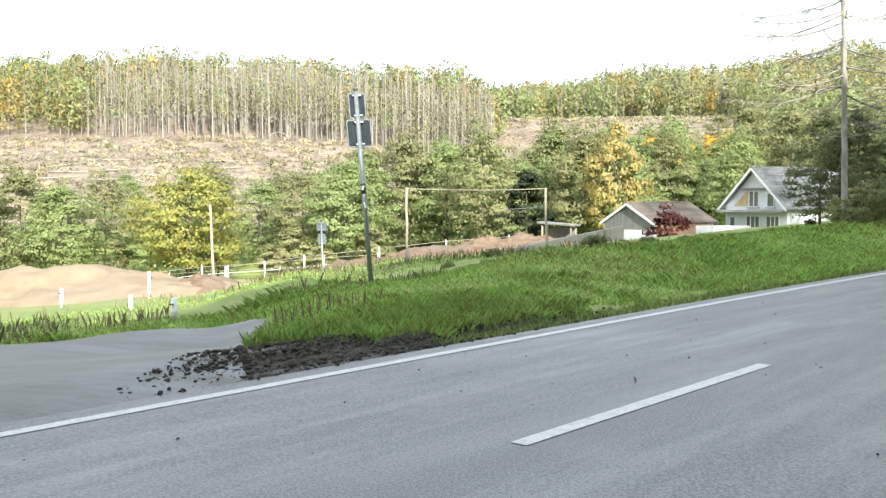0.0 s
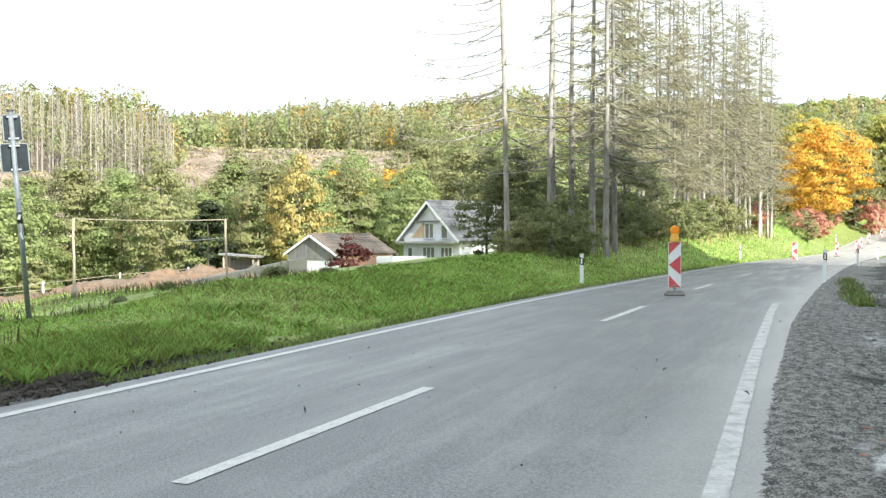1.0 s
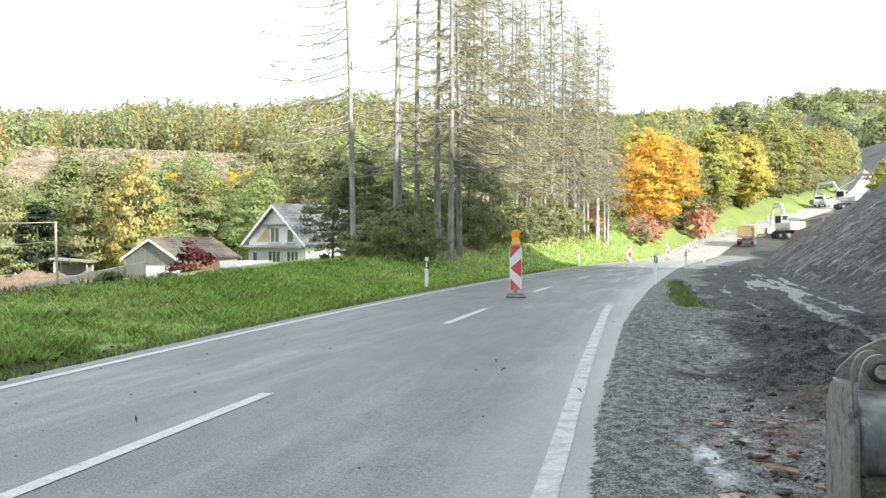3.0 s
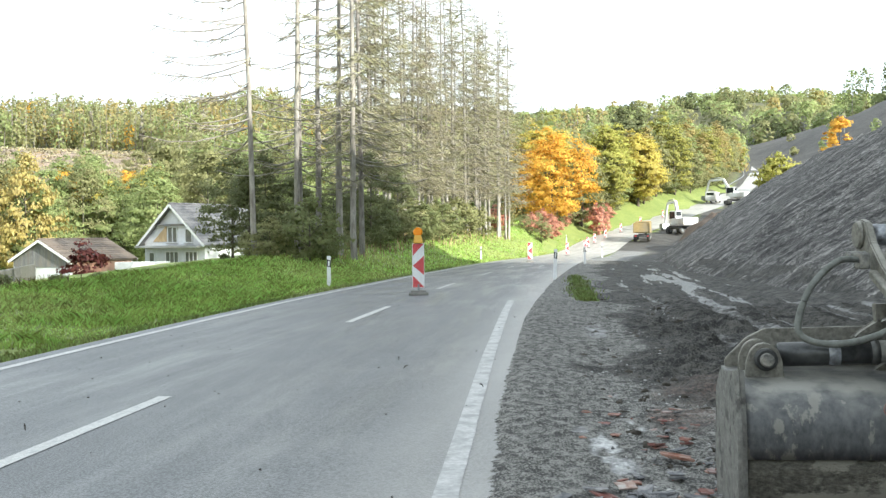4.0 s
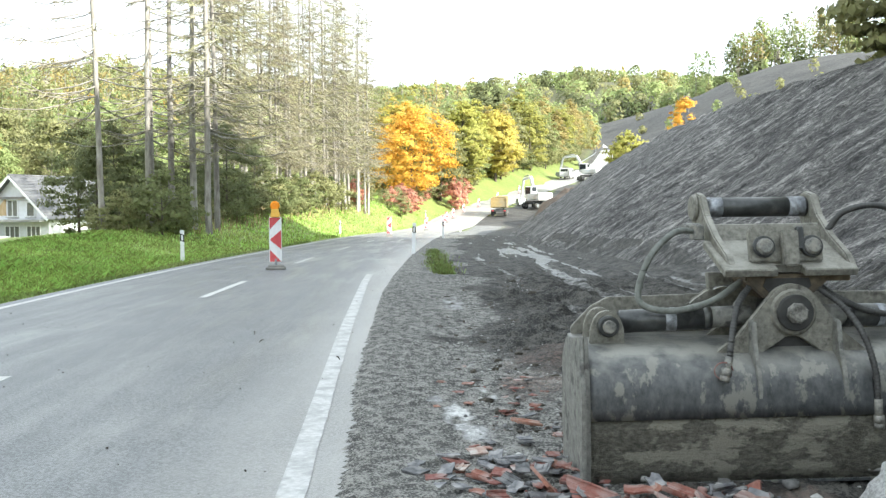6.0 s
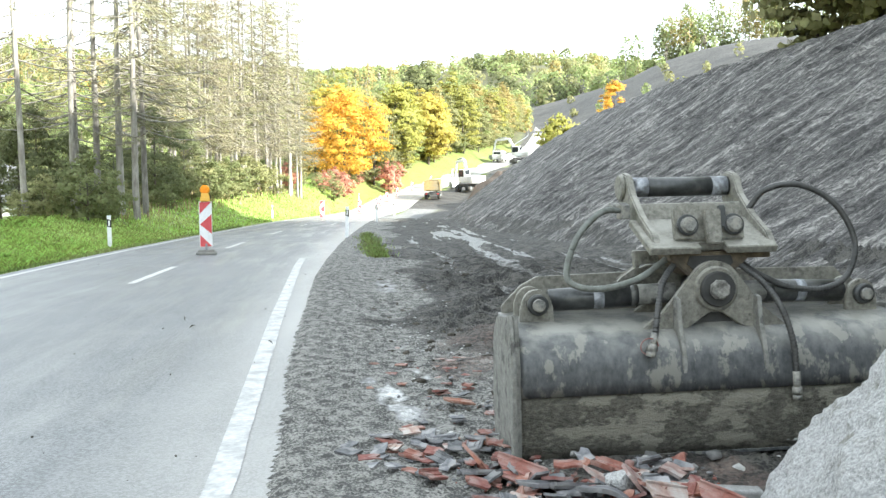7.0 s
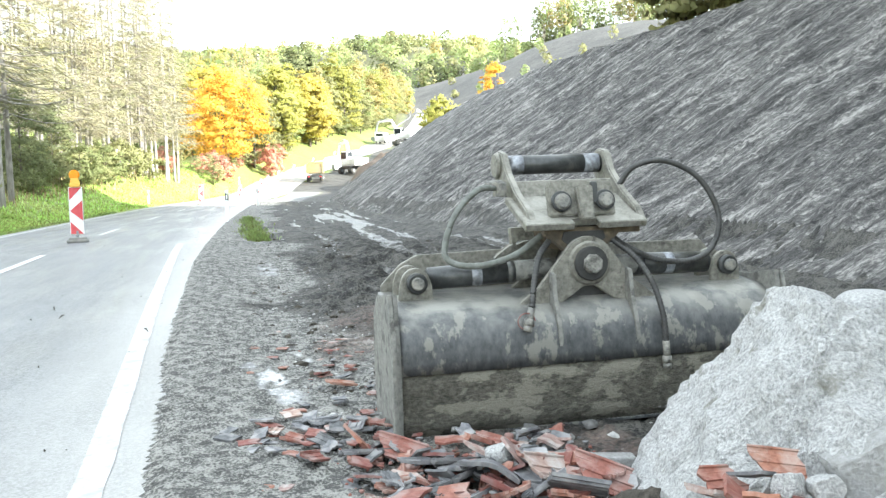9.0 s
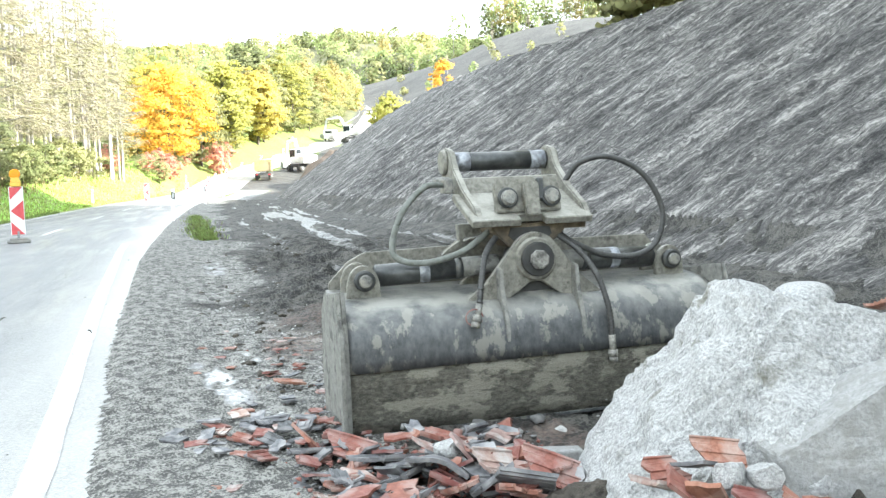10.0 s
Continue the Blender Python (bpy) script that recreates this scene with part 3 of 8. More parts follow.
def height(x, y):
    """The lie of the land."""
    s, q = sq(x, y)
    p = -q
    zr = road_z(s)
    d = np.hypot(x, y)
    # valley side
    knoll = np.interp(s, (-40, 0.5, 3.0, 7, 13, 35, 60, 90, 110, 160, 400), (0, 0, 0.6, 0.62, 0.7, 1.15, 2.0, 3.0, 3.2, 3, 3))
    knoll = knoll * np.where(y < 60, smooth(-18.5, -9.5, np.degrees(np.arctan2(x, np.maximum(y, 1)))), 1)
    fall = np.maximum(-0.085 * np.maximum(q - 4, 0), -9.0)
    zl = zr * (1 - smooth(20, 160, q)) + fall + knoll * smooth(3.3, 9, q) * (1 - smooth(18, 66, q))
    zl = zl - 0.06 * smooth(2.9, 3.4, q) * (1 - smooth(10, 40, s)) * smooth(0, 3, s) + 0.07 * waves(x, y, 6, 3) * smooth(4, 9, q) - lane_dip(x, y)
    saddle = 1 - 0.3 * np.exp(-(((x - 8) / 42) ** 2)) * smooth(330, 280, y)
    upper = 16 * smooth(370, 500, y) * smooth(-10, 50, x) * smooth(290, 190, x)
    hill = upper * smooth(10, 80, q) + saddle * np.interp(y, (138, 180, 245, 300, 380, 450, 700, 1200, 3000), (0, 13, 28, 37, 45, 55, 70, 85, 90)) * smooth(10, 80, q)
    ridge = 2.0 * np.exp(-(((x + 95) / 70) ** 2)) * smooth(240, 310, y) - 7.0 * np.exp(-(((x - 0.05 * y) / (0.085 * y + 5)) ** 2)) * smooth(300, 400, y)
    ridge = ridge + 7.0 * smooth(0.26, 0.34, x / np.maximum(y, 1)) * smooth(0.62, 0.5, x / np.maximum(y, 1)) * smooth(380, 500, y)
    hill = hill * (1 - 0.32 * smooth(0.6, 0.76, x / np.maximum(y, 1)) * smooth(600, 480, np.hypot(x, y)))
    zl = zl + hill + ridge * smooth(10, 80, q) + waves(x, y, 160, 5) * 2.0 * smooth(170, 300, y)
    # cutting side
    t, c = toe(s), crest_height(s)
    rise = np.clip(0.72 * (p - t), 0, c)
    back = p - (t + c / 0.72)
    zt = zr - 0.04 * smooth(3.1, 6, p) - 0.12 * smooth(5.5, 8, p) + rise
    zt = zt + np.maximum(back, 0) * np.interp(s, (-120, 70, 105, 140), (0.06, 0.08, 0.3, 0.34)) * np.where(back > 90, 90 / np.maximum(back, 1), 1)
    z = np.where(q > 0, zl, zt)
    far = np.interp(d, (380, 700, 950, 3000), (18, 84, 109, 117)) + waves(x, y, 420, 8) * 9 * smooth(450, 700, d)
    ease = smooth(380, 620, d)
    land = z * (1 - ease) + np.maximum(z, far) * ease
    # the grey felled hill to the right of the climbing road
    b = np.degrees(np.arctan2(x, y))
    start = np.interp(b, (49, 54, 60), (430, 350, 320))
    hill_right = np.interp(b, (47, 49, 55.7, 57.1, 59.4, 66, 85, 110), (28, 46, 60.5, 67, 71, 72, 72, 40))
    lift = smooth(0, 1, np.clip((d - start) / (560 - start), 0, 1)) * smooth(46, 49, b) * smooth(120, 90, b)
    return np.where(lift > 0, np.maximum(land, land * (1 - lift) + hill_right * lift), land)


def spot(x, y, dz=0.0):
    return Vector((x, y, float(height(x, y)) + dz))


def on_road(s, q, dz=0.0):
    x, y = xy(s, q)
    return Vector((float(x), float(y), float(road_z(s)) + dz))


def on_land(s, q, dz=0.0):
    x, y = xy(s, q)
    return spot(float(x), float(y), dz)


# ---- mesh helpers ----
def mesh_of(name, verts, faces, mats, smooth_faces=False, index=None):
    me = bpy.data.meshes.new(name)
    v = np.asarray(verts, np.float32).reshape(-1, 3)
    if isinstance(faces, np.ndarray):
        k = faces.shape[1]
        me.vertices.add(len(v))
        me.vertices.foreach_set("co", v.ravel())
        me.loops.add(faces.size)
        me.loops.foreach_set("vertex_index", faces.astype(np.int32).ravel())
        me.polygons.add(len(faces))
        me.polygons.foreach_set("loop_start", np.arange(0, faces.size, k, dtype=np.int32))
        me.update(calc_edges=True)
    else:
        me.from_pydata(v.tolist(), [], faces)
    for m in mats if isinstance(mats, (list, tuple)) else [mats]:
        me.materials.append(m)
    if index is not None:
        me.polygons.foreach_set("material_index", np.asarray(index, np.int32))
    if smooth_faces:
        me.polygons.foreach_set("use_smooth", np.ones(len(me.polygons), bool))
    me.update()
    return me


def grid_faces(rows, cols):
    a = (np.arange(rows - 1)[:, None] * cols + np.arange(cols - 1)[None]).ravel()
    return np.stack([a, a + 1, a + cols + 1, a + cols], 1)


def mask(me, name, values):
    at = me.attributes.new(name, "FLOAT", "POINT")
    at.data.foreach_set("value", np.asarray(values, np.float32).ravel())


def part(name, bm, material, parent, label="", at=None):
    """One mesh object under a thing or a part, from a bmesh or a ready mesh."""
    if isinstance(bm, bmesh.types.BMesh):
        me = bpy.data.meshes.new(name)
        bm.normal_update()
        bm.to_mesh(me)
        bm.free()
        me.materials.append(material)
    else:
        me = bm
    ob = new(name, me)
    ob.parent = parent
    if at is not None:
        ob.matrix_basis = at
    if label:
        ob["label"] = label
    return ob


def thing(name, m, label, category, group="", kind=""):
    ob = new(name)
    ob.empty_display_size = 0.2
    ob.matrix_basis = m
    return tagged(ob, label, category, group, kind)


def one(name, me, m, label, category, group="", kind=""):
    ob = new(name, me)
    if m is not None:
        ob.matrix_basis = m
    return tagged(ob, label, category, group, kind)


def merge(*bms):
    out = bmesh.new()
    for b in bms:
        me = bpy.data.meshes.new("t")
        b.to_mesh(me)
        b.free()
        out.from_mesh(me)
        bpy.data.meshes.remove(me)
    return out


def box(dx, dy, dz, m=None, bevel=0.0, seg=2):
    bm = bmesh.new()
    bmesh.ops.create_cube(bm, size=1)
    bmesh.ops.scale(bm, vec=(dx, dy, dz), verts=bm.verts)
    if bevel:
        bmesh.ops.bevel(bm, geom=bm.edges[:], offset=bevel, segments=seg, affect="EDGES", profile=0.5)
    if m is not None:
        bm.transform(m)
    return bm


def cyl(r, h, m=None, sides=20, r2=None, bevel=0.0):
    """A cylinder or cone on z, centred."""
    bm = bmesh.new()
    bmesh.ops.create_cone(bm, cap_ends=True, segments=sides, radius1=r, radius2=r if r2 is None else r2, depth=h)
    if bevel:
        bmesh.ops.bevel(bm, geom=[e for e in bm.edges if len(e.link_faces) == 2 and max(len(f.verts) for f in e.link_faces) > 4], offset=bevel, segments=2, affect="EDGES")
    for f in bm.faces:
        f.smooth = len(f.verts) == 4
    if m is not None:
        bm.transform(m)
    return bm


def slab(points, thick, m=None, bevel=0.0):
    """A plate cut to an outline in its own x, z, with its thickness along y, centred."""
    bm = bmesh.new()
    vs = [bm.verts.new((x, -thick / 2, z)) for x, z in points]
    f = bm.faces.new(vs)
    got = bmesh.ops.extrude_face_region(bm, geom=[f])
    bmesh.ops.translate(bm, verts=[g for g in got["geom"] if isinstance(g, bmesh.types.BMVert)], vec=(0, thick, 0))
    bmesh.ops.recalc_face_normals(bm, faces=bm.faces)
    if bevel:
        bmesh.ops.bevel(bm, geom=bm.edges[:], offset=bevel, segments=2, affect="EDGES")
    if m is not None:
        bm.transform(m)
    return bm


def tube_np(points, radii, sides=6):
    """Verts and quads of a tube along points."""
    pts = np.asarray(points, float)
    rad = np.broadcast_to(np.asarray(radii, float), (len(pts),))
    tan = np.gradient(pts, axis=0)
    tan /= np.linalg.norm(tan, axis=1)[:, None] + 1e-9
    ref = np.where(np.abs(tan[:, 2:3]) > 0.9, np.array([[1.0, 0, 0]]), np.array([[0, 0, 1.0]]))
    u = np.cross(tan, ref)
    u /= np.linalg.norm(u, axis=1)[:, None] + 1e-9
    w = np.cross(tan, u)
    a = np.arange(sides) / sides * 2 * math.pi
    ring = pts[:, None] + rad[:, None, None] * (np.cos(a)[None, :, None] * u[:, None] + np.sin(a)[None, :, None] * w[:, None])
    v = ring.reshape(-1, 3)
    i, j = np.meshgrid(np.arange(len(pts) - 1), np.arange(sides), indexing="ij")
    i, j, k = i.ravel(), j.ravel(), (j.ravel() + 1) % sides
    return v, np.stack([i * sides + j, i * sides + k, (i + 1) * sides + k, (i + 1) * sides + j], 1)


def join_np(pieces):
    vs, fs, off = [], [], 0
    for v, f in pieces:
        vs.append(v)
        fs.append(f + off)
        off += len(v)
    return np.concatenate(vs), np.concatenate(fs)


def tube(points, radii, material, name="tube", sides=10, caps=True):
    v, f = tube_np(points, radii, sides)
    faces = f.tolist()
    if caps:
        faces += [list(range(sides))[::-1], list(range(len(v) - sides, len(v)))]
    return mesh_of(name, v, faces, material, True)


def catenary(a, b, sag, n=12):
    t = np.linspace(0, 1, n)[:, None]
    p = np.asarray(a) * (1 - t) + np.asarray(b) * t
    p[:, 2] -= (4 * sag * t * (1 - t))[:, 0]
    return p


def spline(points, n=24):
    """A smooth line through points."""
    p = np.asarray(points, float)
    p = np.vstack([2 * p[0] - p[1], p, 2 * p[-1] - p[-2]])
    out = []
    for k in range(1, len(p) - 2):
        for t in np.linspace(0, 1, n, endpoint=False):
            a, b, c, d = p[k - 1 : k + 3]
            out.append(0.5 * (2 * b + (c - a) * t + (2 * a - 5 * b + 4 * c - d) * t**2 + (3 * b - a - 3 * c + d) * t**3))
    out.append(p[-2])
    return np.array(out)


# ---- ground: one sheet to the horizon ----
def ground_lines():
    a, step = [0.0], 0.45
    while a[-1] < 2600:
        a.append(a[-1] + step)
        if a[-1] > 14:
            step *= 1.042
    a = np.array(a)
    return np.concatenate([-a[:0:-1], a])


gx = ground_lines()
GX, GY = np.meshgrid(gx + 6.0, gx + 12.0)
GS, GQ = sq(GX, GY)
GZ = height(GX, GY)
GP = -GQ
under_road = smooth(3.5, 2.6, np.abs(GQ)) * (GS < 475)
under_bank = smooth(-1.2, 0.6, GP - toe(GS)) * smooth(toe(GS) + crest_height(GS) / 0.72 + 1.5, toe(GS) + crest_height(GS) / 0.72 - 0.5, GP) * (GS > -45) * (GS < 124)
under_shoulder = (GP > 2.6) * (GP < toe(GS) + 0.5) * (GS > -8) * (GS < 62)
GZ = GZ - 0.14 * under_road - 0.5 * under_bank - 0.16 * under_shoulder
ground_me = mesh_of("ground", np.stack([GX, GY, GZ], -1), grid_faces(*GX.shape), M_GROUND, True)
uneven = waves(GX, GY, 40, 1)
mask(ground_me, "straw", np.clip(smooth(23, 31, GQ) * smooth(125, 95, GY) * (0.72 + 0.35 * waves(GX, GY, 22, 2)) * smooth(20, -4, GX) + 0.55 * smooth(80, 160, GQ) * smooth(700, 300, GY) * smooth(0, 1, uneven) + 0.9 * smooth(0.0, 6, GP - toe(GS) - crest_height(GS) / 0.72) * (GS < 112), 0, 1))
mask(ground_me, "clearcut", np.clip(smooth(150, 166, GY) * smooth(310, 295, GY) * smooth(34, 10, GX) + smooth(238, 252, GY) * smooth(375, 355, GY) * smooth(2, 14, GX) * smooth(95, 75, GX), 0, 1) * (GQ > 20))
mask(ground_me, "gravel", smooth(2.8, 3.2, GP) * smooth(8, 6, GP) * (GS < 170))
mask(ground_me, "mud", np.maximum(smooth(5.5, 7, GP) * smooth(3, 0, GP - toe(GS)) * (GS < 170), np.maximum(smooth(4.4, 3.4, GQ) * (GQ > 2.4) * (GS > -2) * (GS < 6.5), smooth(6.4, 5.4, GQ) * (GQ > 2.4) * smooth(-5, -3, GS) * smooth(2.8, 1.8, GS))))
mask(ground_me, "woodfloor", np.clip(smooth(290, 320, GY) + smooth(190, 230, np.hypot(GX, GY)) * smooth(30, 60, GX), 0, 1) * (GQ > 5) * (1 - smooth(238, 252, GY) * smooth(375, 355, GY) * smooth(2, 14, GX) * smooth(95, 75, GX)))
mask(ground_me, "greyhill", np.maximum((GP > 12) * (GS > 112) * smooth(60, 30, GZ) * (0.85 + 0.3 * uneven), np.maximum(np.maximum((GP > 3) * smooth(96, 104, GS) * (GS < 400), (GS > 190) * (GQ < 3.6) * (GQ > -14)), (GP > 8) * (GS > 150) * (np.hypot(GX, GY) < 640))))
one("ground", ground_me, None, "grassy valley ground with straw-coloured meadow and felled slopes", "ground", kind="structure")


# ---- carriageway ----
def strip(name, s_values, q_low, q_high, cols, lift, material, ragged=0.0, seed=4):
    r = np.random.RandomState(seed)
    s_values = np.asarray(s_values, float)
    low, high = np.broadcast_to(q_low, s_values.shape).copy(), np.broadcast_to(q_high, s_values.shape).copy()
    if ragged:
        low = low + np.convolve(r.uniform(-ragged, ragged, len(s_values) + 2), np.ones(3) / 3, "valid")
    t = np.linspace(0, 1, cols)[None]
    q = low[:, None] * (1 - t) + high[:, None] * t
    s = np.broadcast_to(s_values[:, None], q.shape)
    x, y = xy(s, q)
    z = road_z(s) + lift - 0.012 * np.abs(q) / 3
    me = mesh_of(name, np.stack([x, y, z], -1), grid_faces(*q.shape)[:, ::-1].copy(), material, True)
    uvs = me.uv_layers.new(name="along")
    loops = np.empty(len(me.loops), np.int32)
    me.loops.foreach_get("vertex_index", loops)
    uvs.data.foreach_set("uv", np.stack([s.ravel()[loops], q.ravel()[loops]], 1).astype(np.float32).ravel())
    return me


s_long = np.concatenate([np.arange(-60, -6, 2.0), np.arange(-6, 26, 0.16), np.arange(26, 130, 1.0), np.arange(130, 472, 4.0)])
q_right = np.interp(s_long, (-60, -1, 1.5, 3, 5, 12, 22, 40, 70, 150, 200, 472), (-3.5, -3.48, -3.34, -3.26, -3.21, -3.1, -3.24, -3.5, -3.3, -3.0, -2.3, -2.3))
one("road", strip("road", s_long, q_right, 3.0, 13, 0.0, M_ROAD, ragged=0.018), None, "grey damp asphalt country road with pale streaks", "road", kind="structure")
s_line = np.concatenate([np.arange(-60, 10, 1.0), np.arange(10, 130, 1.0), np.arange(130, 440, 4.0)])
one("edge_line", strip("edge_line", s_line, 2.61, 2.74, 3, 0.005, M_PAINT), None, "white painted edge line beside the grass verge", "road marking", kind="structure")
s_line2 = np.arange(-12, 17, 0.07)
line_q = np.interp(s_line2, (-12, 0, 4, 6.5, 14.5, 17), (-3.06, -3.05, -2.89, -2.79, -2.54, -2.5))
one("edge_line", strip("edge_line", s_line2, line_q - 0.075, line_q + 0.075, 4, 0.005, M_PAINT_DIRTY, ragged=0.008), None, "worn muddy white edge line beside the gravel shoulder", "road marking", kind="structure")
for k in range(-3, 12):
    a = k * 11.16 - 0.05
    dash = strip("centre_dash", np.linspace(a, a + 3.75, 9), -0.11, 0.02, 3, 0.005, M_PAINT, ragged=0.006, seed=k + 20)
    one("centre_dash", dash, None, "white painted dash of the centre line", "road marking", "centre line dashes", "structure")
# a second faint dashed line where the works lane leaves the old one
for s0 in (46.0, 57.0):
    one("works_dash", strip("works_dash", np.linspace(s0, s0 + 3.4, 6), -1.6, -1.48, 3, 0.005, M_PAINT_DIRTY), None, "faint white dash of the diverted lane", "road marking", "diverted lane dashes", "structure")


def drive_mesh():
    """The side drive that leaves the road and runs down beside the field."""
    ctrl_l = spline([(-22, 8.8, 0), (-12, 11.2, 0), (-7.05, 12.8, 0), (-5.9, 14.0, 0), (-5.0, 14.8, 0), (-4.0, 15.2, 0)], 12)
    ctrl_r = spline([(-9.6, -2.0, 0), (-4.2, 3.9, 0), (-2.2, 6.4, 0), (-1.95, 7.2, 0), (-2.85, 9.9, 0), (-3.6, 14.6, 0)], 12)
    k = np.linspace(0, 1, 30)[None, :, None]
    p = ctrl_l[:, None] * (1 - k) + ctrl_r[:, None] * k
    s, q = sq(p[..., 0], p[..., 1])
    blend = smooth(2.9, 4.2, q)
    p[..., 2] = (road_z(s) - 0.006 - 0.06 * smooth(3.05, 2.85, q)) * (1 - blend) + (height(p[..., 0], p[..., 1]) + 0.05) * blend
    p[..., 2] -= 0.14 * smooth(0.93, 1.0, k[..., 0]) * smooth(2.9, 3.3, q)
    me = mesh_of("side_drive", p, grid_faces(*p.shape[:2]), M_DRIVE, True)
    uvs = me.uv_layers.new(name="along")
    loops = np.empty(len(me.loops), np.int32)
    me.loops.foreach_get("vertex_index", loops)
    uvs.data.foreach_set("uv", np.stack([s.ravel()[loops], q.ravel()[loops]], 1).astype(np.float32).ravel())
    return me


one("side_drive", drive_mesh(), None, "worn grey asphalt side drive leaving the road", "driveway", kind="structure")


# ---- gravel shoulder and muddy works lane ----
def shoulder_mesh():
    s_v = np.concatenate([np.arange(-8, -1, 0.08), np.arange(-1, 17, 0.042), 17 + np.cumsum(np.linspace(0.06, 0.6, 150))])
    s_v = s_v[s_v < 62]
    t = np.linspace(0, 1, 150)[None]
    s = np.broadcast_to(s_v[:, None], (len(s_v), 150))
    p = 2.6 + (toe(s) + 0.8 - 2.6) * t
    x, y = xy(s, -p)
    tar = np.interp(s, (-1, 1.5, 3, 5, 12, 22, 40), (3.46, 3.32, 3.24, 3.19, 3.08, 3.22, 3.42))
    r = np.random.RandomState(11)
    z = road_z(s) + 0.012 - 0.06 * smooth(tar + 0.02, tar - 0.22, p) - 0.03 * smooth(3.4, 4.2, p) - 0.03 * smooth(3.1, 6, p) - 0.12 * smooth(5.5, 8, p) + 0.72 * np.maximum(p - toe(s), 0)
    edge = p + 0.7 * fbm(x, y, 1.6, 12)
    works = smooth(4.7, 5.9, edge)
    ruts = np.sin((p + 0.35 * fbm(x, y, 5, 13)) * 6.28 / 1.2) * smooth(-0.5, 0.5, fbm(s * 0.25, p, 2.5, 14))
    cleats = np.tanh(2.0 * np.sin((s + 0.5 * np.abs((p + 0.3 * fbm(x, y, 5, 13)) % 1.2 - 0.6) + 0.22 * fbm(x, y, 1.2, 9)) * 6.28 / 0.24)) * smooth(19, 13, s)
    treads = cleats * smooth(-0.35, 0.15, fbm(s * 0.4, p * 1.6, 2.0, 15) + 0.25 * fbm(x, y, 0.4, 31))
    clods = np.maximum(fbm(x, y, 0.28, 16), 0)
    z = z + works * (0.05 * ruts + 0.06 * clods + 0.03 * treads) + 0.0025 * cleats * (1 - works) * smooth(0.0, 0.4, fbm(s * 0.35, p * 2.2, 1.0, 33)) * smooth(3.3, 3.8, p) + (0.006 * fbm(x, y, 0.16, 18, 3) + 0.012 * fbm(x, y, 1.2, 19)) * smooth(2.95, 3.4, p)
    clump = smooth(0.05, 0.5, fbm(x, y, 1.2, 21)) * smooth(4.2, 5.2, p) * smooth(7.5, 6.0, p) * smooth(3, 5, s) * smooth(15, 10, s)
    z = z + clump * (0.04 + 0.1 * clods) + r.normal(0, 0.008, z.shape) * smooth(2.9, 3.2, p)
    me = mesh_of("shoulder", np.stack([x, y, z], -1), grid_faces(*z.shape), M_SHOULDER, True)
    mask(me, "gravel", np.clip(smooth(5.3, 4.3, edge) * (1 - 0.8 * clump) + 0.16 * fbm(x, y, 1.3, 22) - 0.06 - 0.6 * np.exp(-(((s - 5.9 - 0.3 * fbm(x, y, 0.6, 37)) / 0.75) ** 2)) * smooth(3.5, 3.9, p), 0, 1))
    wet = smooth(6, 10, s) * smooth(0.3, 0.48, 0.9 * fbm(s * 0.06, p * 1.5, 0.5, 23) + 0.35 * fbm(s * 0.12, p, 2.0, 27) - 0.35 * ruts - 0.16 * treads) * works * smooth(toe(s) - 0.1, toe(s) - 0.7, p)
    track = np.interp(s, (13, 16, 24, 43, 62), (6.9, 6.7, 6.55, 7.4, 8.0)) + 0.12 * fbm(s, s * 0, 1.5, 34)
    wet = np.maximum(wet, 0.65 * np.exp(-(((p - track) / 0.07) ** 2)) * smooth(13, 16, s) * smooth(-0.3, 0.3, fbm(s * 0.5, p, 0.6, 35) + 0.1) * smooth(-0.25, 0.3, fbm(s * 0.6, p * 2.0, 0.25, 36)))
    ragged = p + 0.05 * fbm(s, p * 2.0, 0.3, 24)
    # puddles painted pale for the white sky they mirror, over cloudy water
    bright_puddle = np.exp(-(((ragged - 3.84 - 0.17 * (2.65 - s)) / 0.1) ** 2)) * smooth(1.2, 1.4, s) * smooth(2.75, 2.5, s)
    bright_puddle = bright_puddle + 0.8 * np.exp(-(((ragged - 4.24) / 0.1) ** 2 + ((s - 1.0) / 0.14) ** 2)) + 0.8 * np.exp(-(((ragged - 4.16 - 0.17 * (3.2 - s)) / 0.045) ** 2)) * smooth(2.5, 2.7, s) * smooth(3.5, 3.1, s) + 0.5 * np.exp(-(((ragged - 4.09) / 0.12) ** 2 + ((s - 4.2) / 0.35) ** 2)) + 0.45 * np.exp(-(((ragged - 4.1) / 0.3) ** 2 + ((s - 9.8) / 1.6) ** 2))
    bright_puddle = np.clip(bright_puddle * smooth(-0.5, 0.35, fbm(s * 1.2, p * 3.0, 0.22, 28) + 0.15), 0, 1)
    # wet tracks get a tenth of that painted sky sheen
    mask(me, "pale", np.clip(bright_puddle + 0.1 * wet + 0.26 * fbm(s * 0.7, p * 1.4, 0.6, 26) * smooth(6.5, 5.5, p), 0, 1))
    mask(me, "redbits", np.clip((0.5 + 0.8 * fbm(x, y, 0.7, 25)) * smooth(4.0, 4.8, p) * smooth(7.2, 6.0, p) * smooth(-3, 0, s) * smooth(6.5, 4, s), 0, 0.45))
    mask(me, "wet", np.clip(np.maximum(wet, bright_puddle) - 0.3 * clods, 0, 1))
    return me


one("shoulder", shoulder_mesh(), None, "muddy gravel shoulder with ruts and wet patches", "shoulder", kind="structure")


